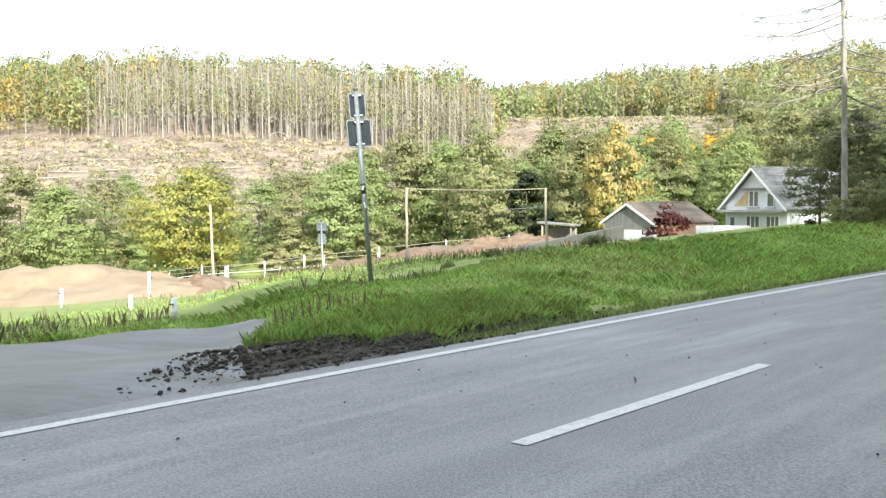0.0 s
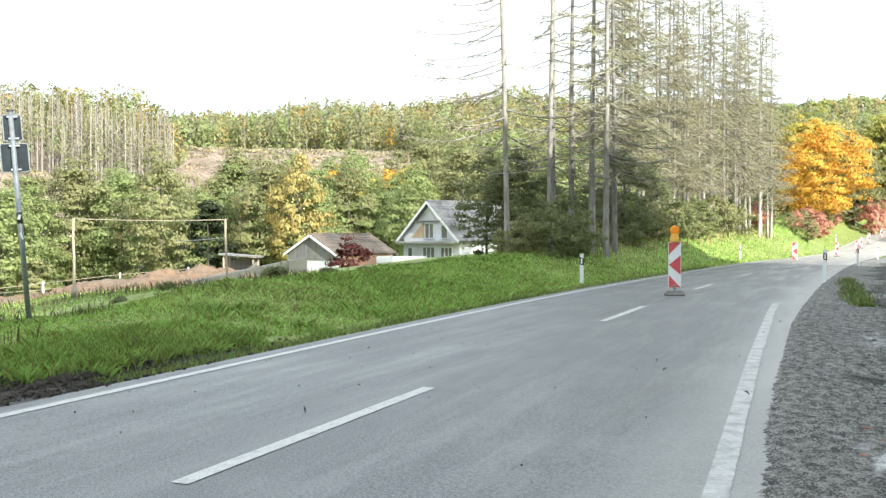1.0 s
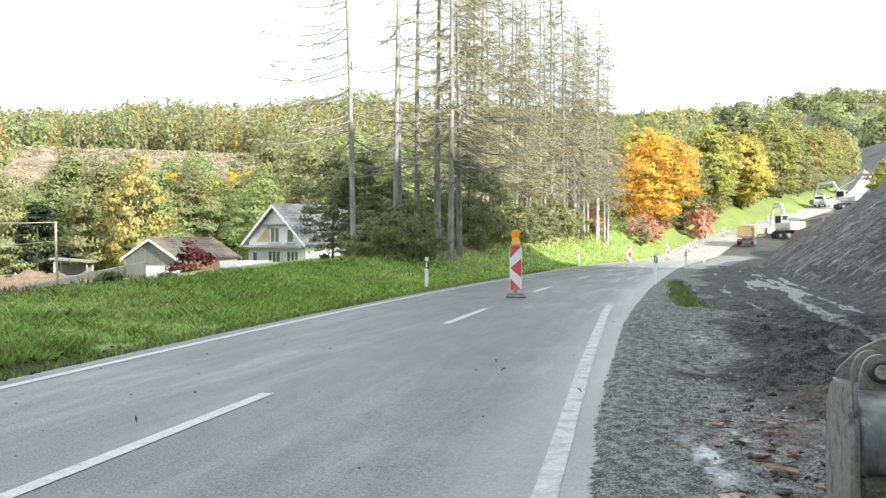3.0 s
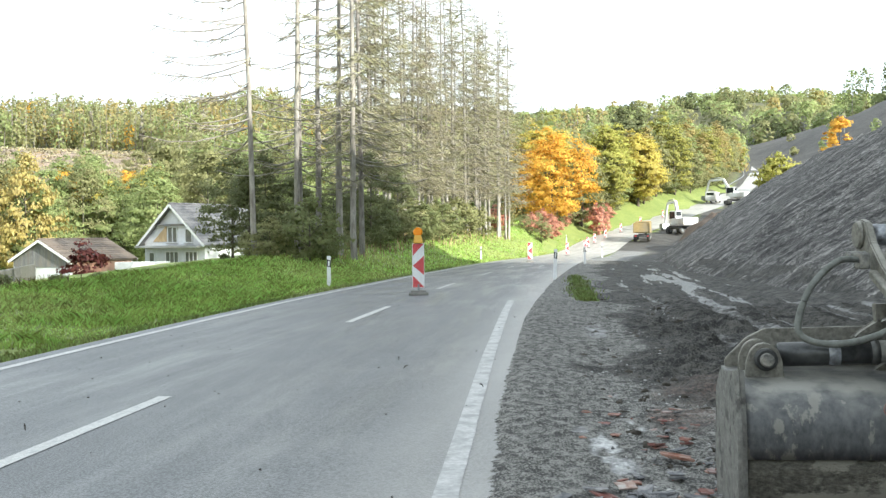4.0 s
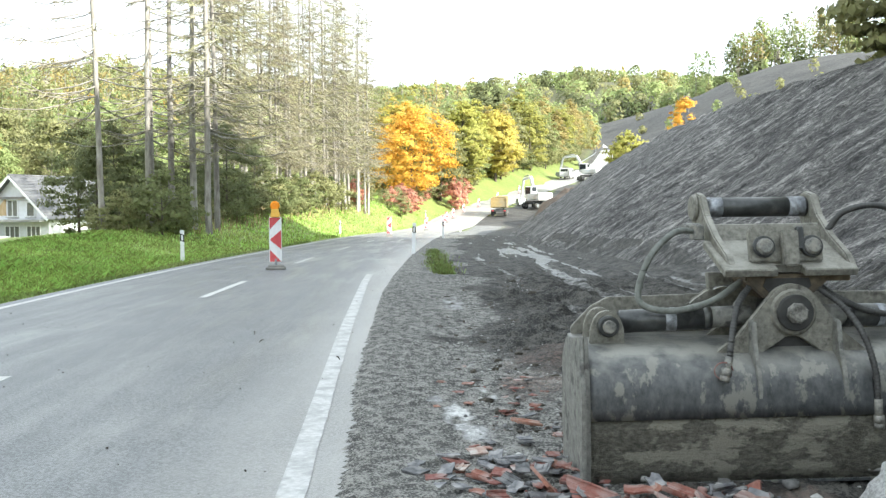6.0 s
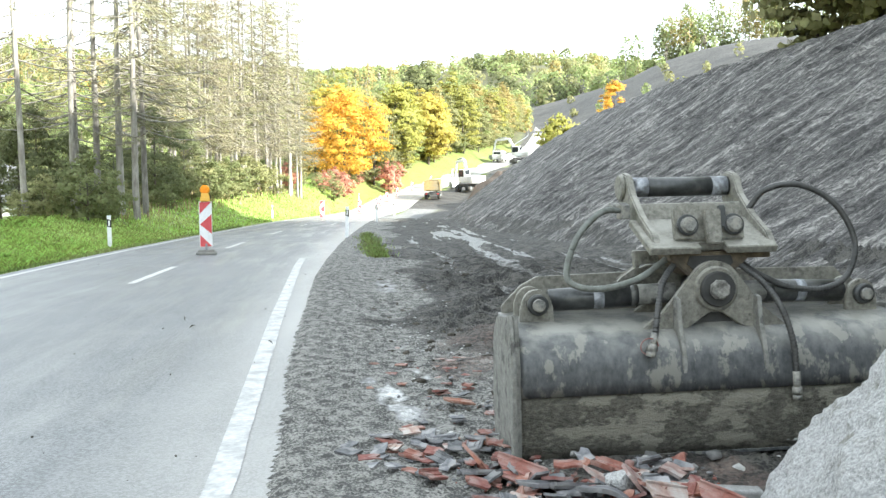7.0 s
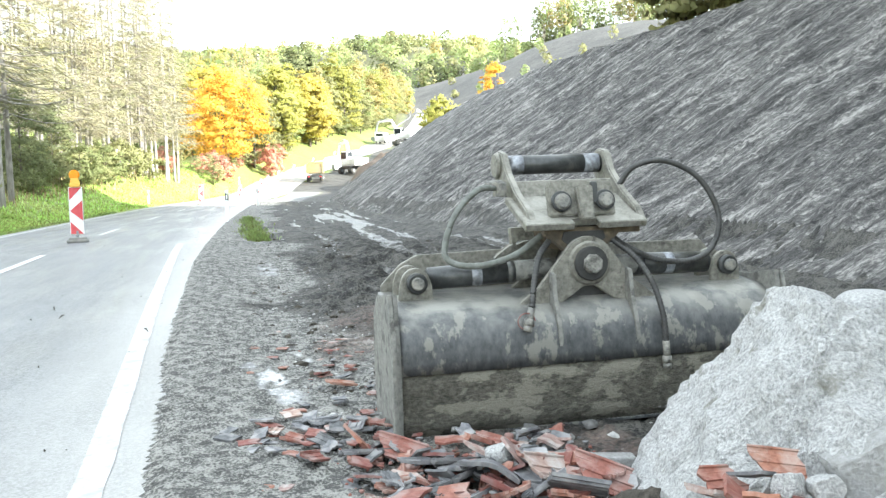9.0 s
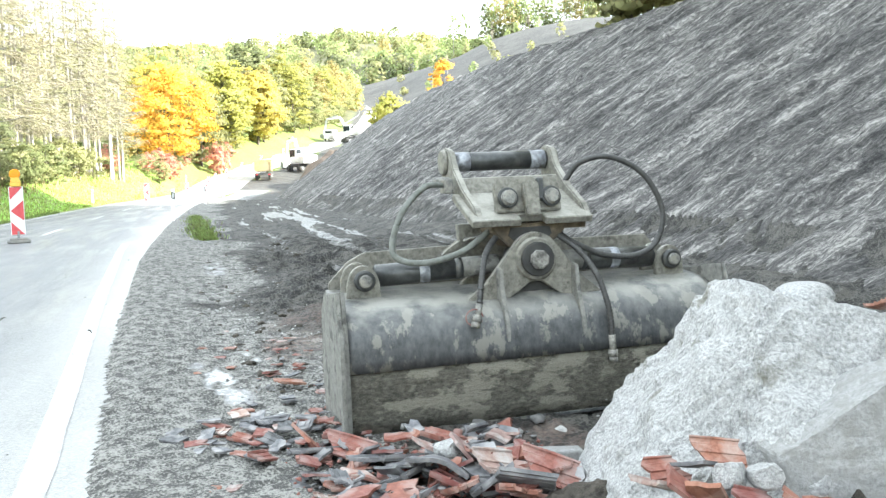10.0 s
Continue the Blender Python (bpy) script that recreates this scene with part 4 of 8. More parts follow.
# ---- cutting: the freshly dressed slope ----
def bank_mesh():
    s_v = np.concatenate([np.arange(-45, -6, 1.0), np.arange(-6, 40, 0.1), np.arange(40, 124, 0.5)])
    rows = 150
    t = np.linspace(0, 1, rows)[None]
    s = np.broadcast_to(s_v[:, None], (len(s_v), rows))
    c = crest_height(s)
    run = c / 0.72
    p = toe(s) - 0.4 + (run + 2.6) * t
    x, y = xy(s, -p)
    rise = 0.72 * (p - toe(s))
    over = np.maximum(rise - c + 0.25, 0)
    z = road_z(s) - 0.16 + np.minimum(rise, c - 0.25 + 0.25 * np.tanh(over / 0.6)) * 1.0
    z = np.where(rise < 0, road_z(s) - 0.16 - 0.1, z)
    drift = s + 0.55 * p + 0.25 * fbm(s, p, 2.0, 30)
    combed = 0.7 * fbm(drift, p * 0.12, 0.55, 31, 4) + 0.45 * fbm(drift, p * 0.1, 1.7, 33, 2)
    rough = fbm(s, p, 0.7, 34, 5)
    r = np.random.RandomState(5)
    gouge = np.minimum(fbm(drift * 1.0, p * 0.3, 0.9, 35, 3), 0.1)
    z = z + (0.1 * combed + 0.08 * rough + 0.09 * gouge + 0.05 * np.abs(fbm(s, p, 0.3, 37, 3)) + r.normal(0, 0.012, z.shape)) * smooth(0, 0.6, rise) * smooth(c + 0.6, c - 0.3, rise)
    z = z + 0.14 * fbm(x, y, 3.0, 36) * smooth(c - 1.2, c, rise) + 0.05 * fbm(x, y, 0.4, 38) * smooth(1.0, 0.0, rise)
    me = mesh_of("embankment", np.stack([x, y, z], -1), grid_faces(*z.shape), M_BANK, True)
    uvs = me.uv_layers.new(name="combed")
    loops = np.empty(len(me.loops), np.int32)
    me.loops.foreach_get("vertex_index", loops)
    uvs.data.foreach_set("uv", np.stack([drift.ravel()[loops], p.ravel()[loops] * 1.23], 1).astype(np.float32).ravel())
    return me


one("embankment", bank_mesh(), None, "dark grey combed gravel slope of the new road cutting", "embankment", kind="structure")


# ---- plants ----
def cards(r, centres, size, out=None, long=1.5, loose=0.42):
    """A pointed leaf spray at each centre; its face looks outwards, more or less."""
    n = len(centres)
    a = r.normal(size=(n, 3))
    face = r.normal(size=(n, 3)) if out is None else out + r.normal(0, loose, (n, 3))
    a = np.cross(face, a)
    a /= np.linalg.norm(a, axis=1)[:, None] + 1e-9
    b = np.cross(face, a)
    b /= np.linalg.norm(b, axis=1)[:, None] + 1e-9
    k = (size * r.uniform(0.6, 1.3, n))[:, None]
    v = np.stack([centres - a * k * long / 2, centres - b * k * 0.5, centres + a * k * long / 2, centres + b * k * 0.5], 1)
    soft = face if out is None else out + r.normal(0, 0.22, (n, 3))
    soft = soft / (np.linalg.norm(soft, axis=1)[:, None] + 1e-9)
    return v.reshape(-1, 3), np.arange(n * 4).reshape(-1, 4), soft


def soften(me, face_normals):
    """Shade each leaf by the swell of its clump; a zero vector leaves a face as it is."""
    me.polygons.foreach_set("use_smooth", np.ones(len(me.polygons), bool))
    me.normals_split_custom_set(np.repeat(face_normals, 4, axis=0).astype(float).tolist())
    return me


def crown_points(r, height, base, radius, blobs, per, narrow=1.0, clump=1.0):
    """Leaf places in many uneven clumps that fill a crown between base and height."""
    out, faces = [], []
    mid, half = (base + height) / 2, (height - base) / 2
    p1, p2, p3 = r.uniform(0, 6.28, 3)
    for _ in range(blobs):
        d = r.normal(size=3)
        d /= np.linalg.norm(d)
        a = math.atan2(d[1], d[0])
        lobe = 1 + 0.16 * math.sin(3 * a + p1 + 2.5 * d[2]) + 0.12 * math.sin(5 * a + p2 - 4 * d[2]) + 0.08 * math.sin(7 * d[2] + p3)
        f = r.uniform(0.4, 1.0) ** 0.5
        zz = d[2] * f
        taper = 1 - narrow * 0.45 * max(zz, 0)
        c = np.array([d[0] * f * radius * taper * lobe, d[1] * f * radius * taper * lobe, mid + zz * half * (0.5 + 0.5 * lobe)])
        br = clump * radius * r.uniform(0.17, 0.36)
        e = r.normal(size=(per, 3))
        e /= np.linalg.norm(e, axis=1)[:, None]
        e[:, 2] = np.where(e[:, 2] < -0.2, -0.3 * e[:, 2], e[:, 2])
        out.append(c + e * (br * np.abs(r.normal(0.85, 0.3, per)))[:, None] * np.array([1, 1, 0.75]))
        lean = np.array([c[0] / radius, c[1] / radius, zz * 0.8 + 0.15])
        faces.append(e * 0.8 + lean * 0.9)
    return np.concatenate(out), np.concatenate(faces)


def leaf_cards(r, points, size):
    return cards(r, points[0], size, points[1])


def limb_tubes(r, height, base, radius, trunk_r, limbs=9, sides=6, lean=0.0):
    top = height * 0.86
    zs = np.linspace(-0.4, top, 8)
    wob = np.cumsum(r.normal(0, 0.02 * height / 8, (8, 2)), 0)
    pts = np.stack([wob[:, 0] + lean * zs, wob[:, 1], zs], 1)
    pieces = [tube_np(pts, np.linspace(trunk_r * 1.15, trunk_r * 0.18, 8), sides)]
    for k in range(limbs):
        f = r.uniform(0.25, 0.85)
        z0 = base * 0.8 + (top - base * 0.8) * f
        root = np.array([np.interp(z0, zs, pts[:, 0]), np.interp(z0, zs, pts[:, 1]), z0])
        a = r.uniform(0, 6.28)
        reach = radius * r.uniform(0.5, 0.9) * (1.1 - 0.5 * f)
        end = root + np.array([math.cos(a) * reach, math.sin(a) * reach, reach * r.uniform(0.3, 0.9)])
        pieces.append(tube_np(np.stack([root, (root + end) / 2 + r.normal(0, 0.06 * reach, 3), end]), np.array([0.42, 0.25, 0.08]) * trunk_r * (1.1 - 0.6 * f), 4))
    return join_np(pieces)


def broadleaf(name, seed, height_, radius, base, leaf, material, label, category="tree", blobs=46, per=70, size=0.4, trunk_r=0.16, group="", narrow=1.0, wood=None, clump=1.0):
    r = np.random.RandomState(seed)
    ob = thing(name, Matrix(), label, category, group)
    v, f = limb_tubes(r, height_, base, radius, trunk_r)
    part("trunk", mesh_of("trunk", v, f, wood or M_BARK, True), None, ob)
    v, f, soft = leaf_cards(r, crown_points(r, height_, base, radius, blobs, per, narrow, clump), size)
    part("crown", soften(mesh_of("crown", v, f, material), soft), None, ob)
    return ob


def turned(x, y, z, a, k=1.0, kz=None):
    return Matrix.Translation((x, y, z)) @ Matrix.Rotation(a, 4, "Z") @ Matrix.Diagonal((k, k, kz or k, 1))


def move_first(ob, used, m):
    """The first place takes the built thing itself, later ones a copy."""
    if ob.name in used:
        return copy_thing(ob, m)
    used.add(ob.name)
    ob.matrix_basis = m
    return ob


USED = set()
rnd = np.random.RandomState(77)


def polar(bearing, d):
    """x, y at a bearing in degrees clockwise from the y axis, d metres out."""
    return d * math.sin(radians(bearing)), d * math.cos(radians(bearing))


def plant(proto, bearing, d, k=1.0, kz=None, dz=0.0, label=""):
    x, y = polar(bearing, d)
    ob = move_first(proto, USED, turned(x, y, float(height(x, y)) - 0.1 + dz, rnd.uniform(0, 6.28), k, kz))
    if label:
        ob["label"] = label
    return ob


alders = [broadleaf("alder_tree", 100 + k, 15 + 1.2 * (k % 3), 5.2 + 0.5 * (k % 2), 0.6, None, m, "broad green alder on the valley floor", "tree", blobs=150, per=76, size=0.24, trunk_r=0.2, group="valley alders", narrow=1.1, clump=0.85)
          for k, m in enumerate((M_LEAF_GREEN, M_LEAF_GREEN, M_LEAF_OLIVE, M_LEAF_GREEN, M_LEAF_OLIVE))]
# the row along the stream
for k in range(27):
    b = -31 + k * 2.2 + rnd.uniform(-0.5, 0.5)
    d = 132 + 9 * math.sin(k * 1.7) + rnd.uniform(-6, 6)
    top = np.interp(b, (-31, -24, -19, -14, -9, -2, 6, 12, 20, 30), (0.84, 0.94, 0.9, 0.98, 1.08, 1.12, 1.02, 0.88, 0.9, 1.0))
    plant(alders[k % 5], b, d, top * rnd.uniform(0.95, 1.1), top * rnd.uniform(1.0, 1.2) * np.interp(b, (-20, -10, -4), (0.92, 0.98, 1.12)))
for k in range(11):
    plant(alders[(k * 3) % 5], -29 + k * 4.3 + rnd.uniform(-0.8, 0.8), 150 + rnd.uniform(0, 12), rnd.uniform(0.75, 0.92))
for k in range(13):
    plant(alders[(k * 2) % 5], -9.5 + k * 2.3 + rnd.uniform(-0.6, 0.6), 143 + rnd.uniform(0, 8), rnd.uniform(1.0, 1.15), rnd.uniform(1.15, 1.3))
yellow_maple = broadleaf("maple_tree", 130, 13.8, 6.6, 0.8, None, M_LEAF_TURNING, "broad green and yellow autumn maple at the meadow edge", blobs=190, per=70, size=0.24, trunk_r=0.25, clump=0.7, narrow=0.8)
plant(yellow_maple, -17.6, 112, 1.0)
yellow_bush = broadleaf("young_tree", 131, 6.0, 2.3, 0.3, None, M_LEAF_OLIVE, "small yellowing tree at the meadow edge", blobs=40, per=60, size=0.26, trunk_r=0.08, group="meadow edge trees")
for b, d, k in ((-11.5, 118, 1.05), (-10.0, 120, 0.8), (-6.7, 118, 0.95), (-13.0, 116, 0.7)):
    plant(yellow_bush, b, d, k)
dark_fir = broadleaf("spruce_tree", 133, 10.5, 2.6, 0.2, None, M_NEEDLE_DARK, "dark bushy spruce beside the paddock", blobs=70, per=70, size=0.28, trunk_r=0.16, narrow=1.9)
plant(dark_fir, 2.6, 96, 0.95)
# autumn trees behind the barn
autumn = [broadleaf("autumn_tree", 140 + k, 12 + k, 4.2, 1.6, None, m, lab, blobs=90, per=44, size=0.34, trunk_r=0.18, group="autumn trees behind the barn", clump=0.9)
          for k, (m, lab) in enumerate(((M_LEAF_YELLOW, "yellow autumn tree on the far valley side"), (M_LEAF_ORANGE, "orange autumn tree on the far valley side"), (M_LEAF_OLIVE, "olive green tree on the far valley side"), (M_LEAF_GREEN, "green tree on the far valley side")))]
for k in range(36):
    b = 6 + (k * 0.618 % 1) * 24
    d = 165 + (k * 0.414 % 1) * 60
    plant(autumn[(0, 3, 2, 3, 3, 2, 3, 2, 1, 3)[k % 10]], b, d, rnd.uniform(0.75, 1.0))
pale_tree = broadleaf("autumn_tree", 148, 13.5, 5.6, 1.0, None, M_LEAF_PALE, "broad pale golden autumn tree behind the alders", blobs=130, per=60, size=0.28, trunk_r=0.2, group="autumn trees behind the barn", clump=0.8)
plant(pale_tree, 7.9, 126, 0.8, 1.3)
plant(autumn[1], 10.4, 158, 0.9, 1.25)
plant(autumn[0], 11.6, 156, 1.0, 1.2)
plant(autumn[1], 5.2, 156, 0.9)
plant(autumn[0], 12.3, 154, 0.9)
plant(autumn[1], 14.1, 160, 0.85)
plant(autumn[1], 10.0, 215, 0.9)


# ---- far woods ----
def woods(name, seed, places, kinds, label, quads=60, size=1.5, trunk=True, stem=0.2, long=1.6):
    """Many far trees in one mesh: a stem and a ragged crown each. kinds: weight, crown material, height, radius, narrowness, bare share of the stem."""
    r = np.random.RandomState(seed)
    weights = np.array([k[0] for k in kinds], float)
    pick = r.choice(len(kinds), len(places), p=weights / weights.sum())
    vs, fs, idx, nn, off = [], [], [], [], 0
    mats = [M_FAR_TRUNK] + [k[1] for k in kinds]
    for (x, y), kind in zip(places, pick):
        _, _, hh, rad, cone, bare = kinds[kind]
        hh, rad = hh * r.uniform(0.75, 1.15), rad * r.uniform(0.8, 1.2)
        z0 = float(height(x, y))
        if trunk:
            v, f = tube_np(np.array([[x, y, z0 - 0.5], [x + r.normal(0, 0.2), y, z0 + hh * 0.96]]), np.array([stem, stem * 0.35]) * (hh / 16), 4)
            vs.append(v)
            fs.append(f + off)
            idx.append(np.zeros(len(f), int))
            nn.append(np.zeros((len(f), 3)))
            off += len(v)
        u = 1 - np.sqrt(r.uniform(0, 1, quads)) if cone else r.uniform(0, 1, quads)
        zz = bare + (1 - bare) * u
        wide = rad * ((1 - u) * 0.95 + 0.05 if cone else np.sqrt(np.clip(1 - (2 * u - 0.85) ** 2 / 1.4, 0.03, 1)))
        a = r.uniform(0, 6.28, quads)
        rr = wide * np.sqrt(r.uniform(0.2, 1, quads))
        c = np.stack([x + rr * np.cos(a), y + rr * np.sin(a), z0 + zz * hh], 1)
        v, f, soft = cards(r, c, size, np.stack([np.cos(a), np.sin(a), np.full(quads, 0.1) + 0.9 * u], 1), long)
        nn.append(soft)
        vs.append(v)
        fs.append(f + off)
        idx.append(np.full(len(f), kind + 1))
        off += len(v)
    me = soften(mesh_of(name, np.concatenate(vs), np.concatenate(fs), mats, False, np.concatenate(idx)), np.concatenate(nn))
    return one(name, me, None, label, "forest", kind="stuff")


def scatter(seed, n, x0, x1, y0, y1, keep=lambda x, y: True):
    r = np.random.RandomState(seed)
    got = []
    while len(got) < n:
        x, y = r.uniform(x0, x1), r.uniform(y0, y1)
        if keep(x, y):
            got.append((x, y))
    return got


def below_ridge(x, y, tree):
    """Whether a tree of that height stays under the line of the wooded hills."""
    b, d = math.degrees(math.atan2(x, y)), math.hypot(x, y)
    line = np.interp(b, (-30, -27, -17, -12, -5, 0.5, 5, 9, 15, 19, 21, 30, 37, 42, 46, 50, 54), (7.8, 7.8, 8.8, 8.4, 8.0, 7.3, 7.4, 8.2, 8.1, 8.8, 9.0, 8.6, 8.0, 7.7, 7.3, 6.9, 6.6))
    return float(height(x, y)) + tree < 1.5 + d * math.tan(radians(float(line)))


def left_of_stand(x, y):
    return math.degrees(math.atan2(x, y)) < -22.5 + 1.5 * math.sin(y * 0.3)


woods("dead_spruce_stand", 1, scatter(41, 760, -150, 3, 246, 300, lambda x, y: not left_of_stand(x, y)), [(1.6, M_LEAF_OLIVE, 18, 1.8, True, 0.4), (6, M_FAR_TWIG, 18.5, 1.5, True, 0.25), (1.6, M_LEAF_GREEN, 17, 2.4, True, 0.35), (1.2, M_LEAF_GOLD, 16, 2.4, False, 0.35)], "stand of pale dead spruce trunks above the felled slope", 54, 0.26, stem=0.18, long=4.0)
woods("ridge_forest", 11, scatter(51, 420, -190, 0, 296, 345) + scatter(52, 90, -190, -95, 250, 300, left_of_stand), [(3, M_LEAF_OLIVE, 18, 4.4, False, 0.1), (2.5, M_LEAF_GREEN, 17, 4.4, False, 0.1), (2.2, M_LEAF_GOLD, 18, 4.6, False, 0.1), (0.6, M_LEAF_ORANGE, 16, 4.0, False, 0.1), (1, M_LEAF_DARK, 17, 4.4, False, 0.1)], "green and golden broadleaf wood on the ridge", 180, 0.7)
woods("upper_forest", 7, scatter(47, 1000, 5, 400, 366, 600, lambda x, y: x < 0.8 * y and below_ridge(x, y, 14)), [(4, M_LEAF_OLIVE, 13, 4.2, False, 0.0), (3, M_LEAF_GREEN, 12.5, 4.2, False, 0.05), (2, M_LEAF_GOLD, 13, 4.0, False, 0.05), (1, M_NEEDLE, 15, 2.8, True, 0.1)], "olive and golden forest on the upper hillside", 84, 0.95)
woods("hill_forest", 2, scatter(42, 800, 0, 260, 288, 430, lambda x, y: not (6 < x < 85 and 240 < y < 366) and below_ridge(x, y, 17)), [(4, M_LEAF_OLIVE, 16, 4.4, False, 0.05), (3, M_LEAF_GREEN, 15, 4.2, False, 0.05), (2.2, M_LEAF_GOLD, 16, 4.0, False, 0.1), (0.4, M_LEAF_ORANGE, 13, 3.0, False, 0.1), (1.2, M_FAR_TWIG, 17, 1.8, True, 0.3)], "mixed autumn forest on the far hillside", 110, 0.85)
woods("slope_brush", 3, scatter(43, 1500, -170, 60, 152, 246) + scatter(53, 700, 4, 88, 240, 366), [(4, M_WEED, 0.6, 2.2, False, 0.0), (5, M_TWIG, 0.6, 2.2, False, 0.0), (1.5, M_STRAW, 0.6, 2.4, False, 0.0), (0.25, M_LEAF_OLIVE, 2.5, 1.0, False, 0.0)], "brushwood and saplings on the felled slope", 24, 0.28, False, long=4.0)


def in_sector(x, y, b0, b1, d0, d1):
    b, d = math.degrees(math.atan2(x, y)), math.hypot(x, y)
    return b0 < b < b1 and d0 < d < d1


woods("distant_forest", 4, scatter(44, 900, 150, 950, 250, 900, lambda x, y: in_sector(x, y, 20, 66, 540, 960)), [(2.5, M_NEEDLE, 11, 6, False, 0.0), (4, M_LEAF_GREEN, 11, 7, False, 0.0), (3, M_LEAF_OLIVE, 11, 7, False, 0.0), (0.5, M_LEAF_GOLD, 12, 6, False, 0.0)], "hazy wooded hills in the distance", 110, 1.5, False)


def beside_far_road(x, y):
    s, q = sq(x, y)
    b, d = math.degrees(math.atan2(x, y)), math.hypot(x, y)
    low = float(height(x, y)) + 12.5 < 1.5 + d * math.tan(radians(float(np.interp(b, (30, 37, 40, 42, 46, 50, 56), (6.3, 6.4, 6.9, 6.9, 6.2, 5.8, 5.6)))))
    return low and ((128 < s < 300 and 12 < q < 150) or (290 < s < 600 and 5 < q < 190) or (430 < s < 600 and -80 < q < -8))


woods("roadside_forest", 5, scatter(45, 900, 60, 520, 90, 560, beside_far_road), [(4, M_LEAF_GREEN, 12, 3.8, False, 0.05), (3, M_LEAF_OLIVE, 11.5, 4.0, False, 0.05), (0.7, M_NEEDLE, 13, 3.0, True, 0.05), (1.2, M_LEAF_GOLD, 11, 3.4, False, 0.05)], "autumn forest along the climbing road", 110, 0.8)


woods("hilltop_pines", 6, scatter(46, 85, 400, 560, 150, 360, lambda x, y: in_sector(x, y, 56.6, 74, 525, 558)) + [polar(55.2, 540), polar(55.9, 548)], [(2, M_NEEDLE, 29, 4.6, False, 0.4), (4, M_LEAF_GREEN, 28, 5.4, False, 0.35), (1.5, M_LEAF_GOLD, 28, 5.4, False, 0.4)], "tall airy trees on the hilltop beyond the cutting", 210, 0.95, stem=0.16)
woods("slope_saplings", 9, scatter(49, 22, 200, 520, 130, 400, lambda x, y: in_sector(x, y, 51.5, 64, 340, 535) and sq(x, y)[1] < -12), [(3, M_LEAF_GREEN, 5, 2.0, False, 0.1), (3, M_LEAF_OLIVE, 4.5, 2.0, False, 0.1), (1, M_LEAF_GOLD, 6, 2.2, False, 0.1), (1.5, M_FAR_TWIG, 9, 1.2, True, 0.3)], "scattered saplings on the grey felled hill", 50, 0.9)
woods("hill_undergrowth", 8, scatter(48, 130, 330, 560, 140, 400, lambda x, y: in_sector(x, y, 57.5, 76, 520, 575)), [(4, M_NEEDLE, 8, 4.5, False, 0.0), (1, M_LEAF_DARK, 7, 4.0, False, 0.0)], "dark undergrowth below the hilltop trees", 90, 1.2, False)

# a bent sapling and pale felled stems on the cleared slope
bx0, by0 = polar(-12.3, 238)
arch = [(bx0 + 3.1 * math.cos(a), by0, float(height(bx0, by0)) - 0.2 + 4.2 * math.sin(a) ** 0.8) for a in np.linspace(math.pi, 0.35, 12)]
one("bent_sapling", tube(arch, np.linspace(0.17, 0.06, 12), M_FAR_TRUNK, "bent_sapling", 6), None, "pale bent sapling arching over the felled slope", "tree")
rl = np.random.RandomState(83)
for k in range(22):
    b, d, ln, a = rl.uniform(-27, -6), rl.uniform(170, 236), rl.uniform(4, 11), rl.normal(0, 0.5)
    x, y = polar(b, d)
    ends = [(x + f * ln * math.cos(a) / 2, y + f * ln * math.sin(a) / 2) for f in (-1, 0, 1)]
    one("felled_stem", tube([(u, w, float(height(u, w)) + 0.3) for u, w in ends], (0.22, 0.18, 0.12), M_FAR_TRUNK, "felled_stem", 6), None, "pale felled tree stem lying on the cleared slope", "log", "felled stems")

# the bright maples by the verge and their red undergrowth
verge_maples = [broadleaf("maple_tree", 150 + k, h, r_, 0.6, None, m, lab, blobs=330, per=50, size=0.22, trunk_r=0.22, narrow=n, clump=0.66)
                for k, (h, r_, m, lab, n) in enumerate(((13.6, 5.8, M_LEAF_ORANGE, "large glowing orange autumn maple by the verge", 0.75), (12.5, 4.2, M_LEAF_LIME, "green and yellow tree beside the orange maple", 0.7), (11, 4.0, M_LEAF_YELLOW, "yellow autumn tree beside the road works", 0.7)))]
plant(verge_maples[0], 38.5, 121, 0.93, 0.9)
plant(verge_maples[1], 41.6, 143, 1.08)
plant(verge_maples[2], 43.5, 156, 1.08)
plant(verge_maples[2], 37.8, 136, 1.05)
shrub_red = broadleaf("red_shrub", 160, 3.2, 1.6, 0.1, None, M_LEAF_RED, "reddish autumn shrub on the grassy verge", "shrub", blobs=40, per=40, size=0.2, trunk_r=0.05, group="red verge shrubs")
shrub_green = broadleaf("green_shrub", 161, 3.6, 1.9, 0.1, None, M_LEAF_DARK, "dark green shrub under the dead spruces", "shrub", blobs=60, per=46, size=0.13, trunk_r=0.06, clump=0.85, group="shrubs under the spruces")
shrub_olive = broadleaf("olive_shrub", 162, 3.0, 1.5, 0.1, None, M_LEAF_OLIVE, "pale olive shrub under the dead spruces", "shrub", blobs=50, per=44, size=0.12, trunk_r=0.05, clump=0.85, group="shrubs under the spruces")
wine_shrub = broadleaf("copper_shrub", 163, 3.4, 2.2, 0.1, None, M_LEAF_WINE, "dark wine-red shrub in front of the barn", "shrub", blobs=30, per=46, size=0.26, trunk_r=0.05)
plant(wine_shrub, 10.9, 84, 0.9, dz=0.0)


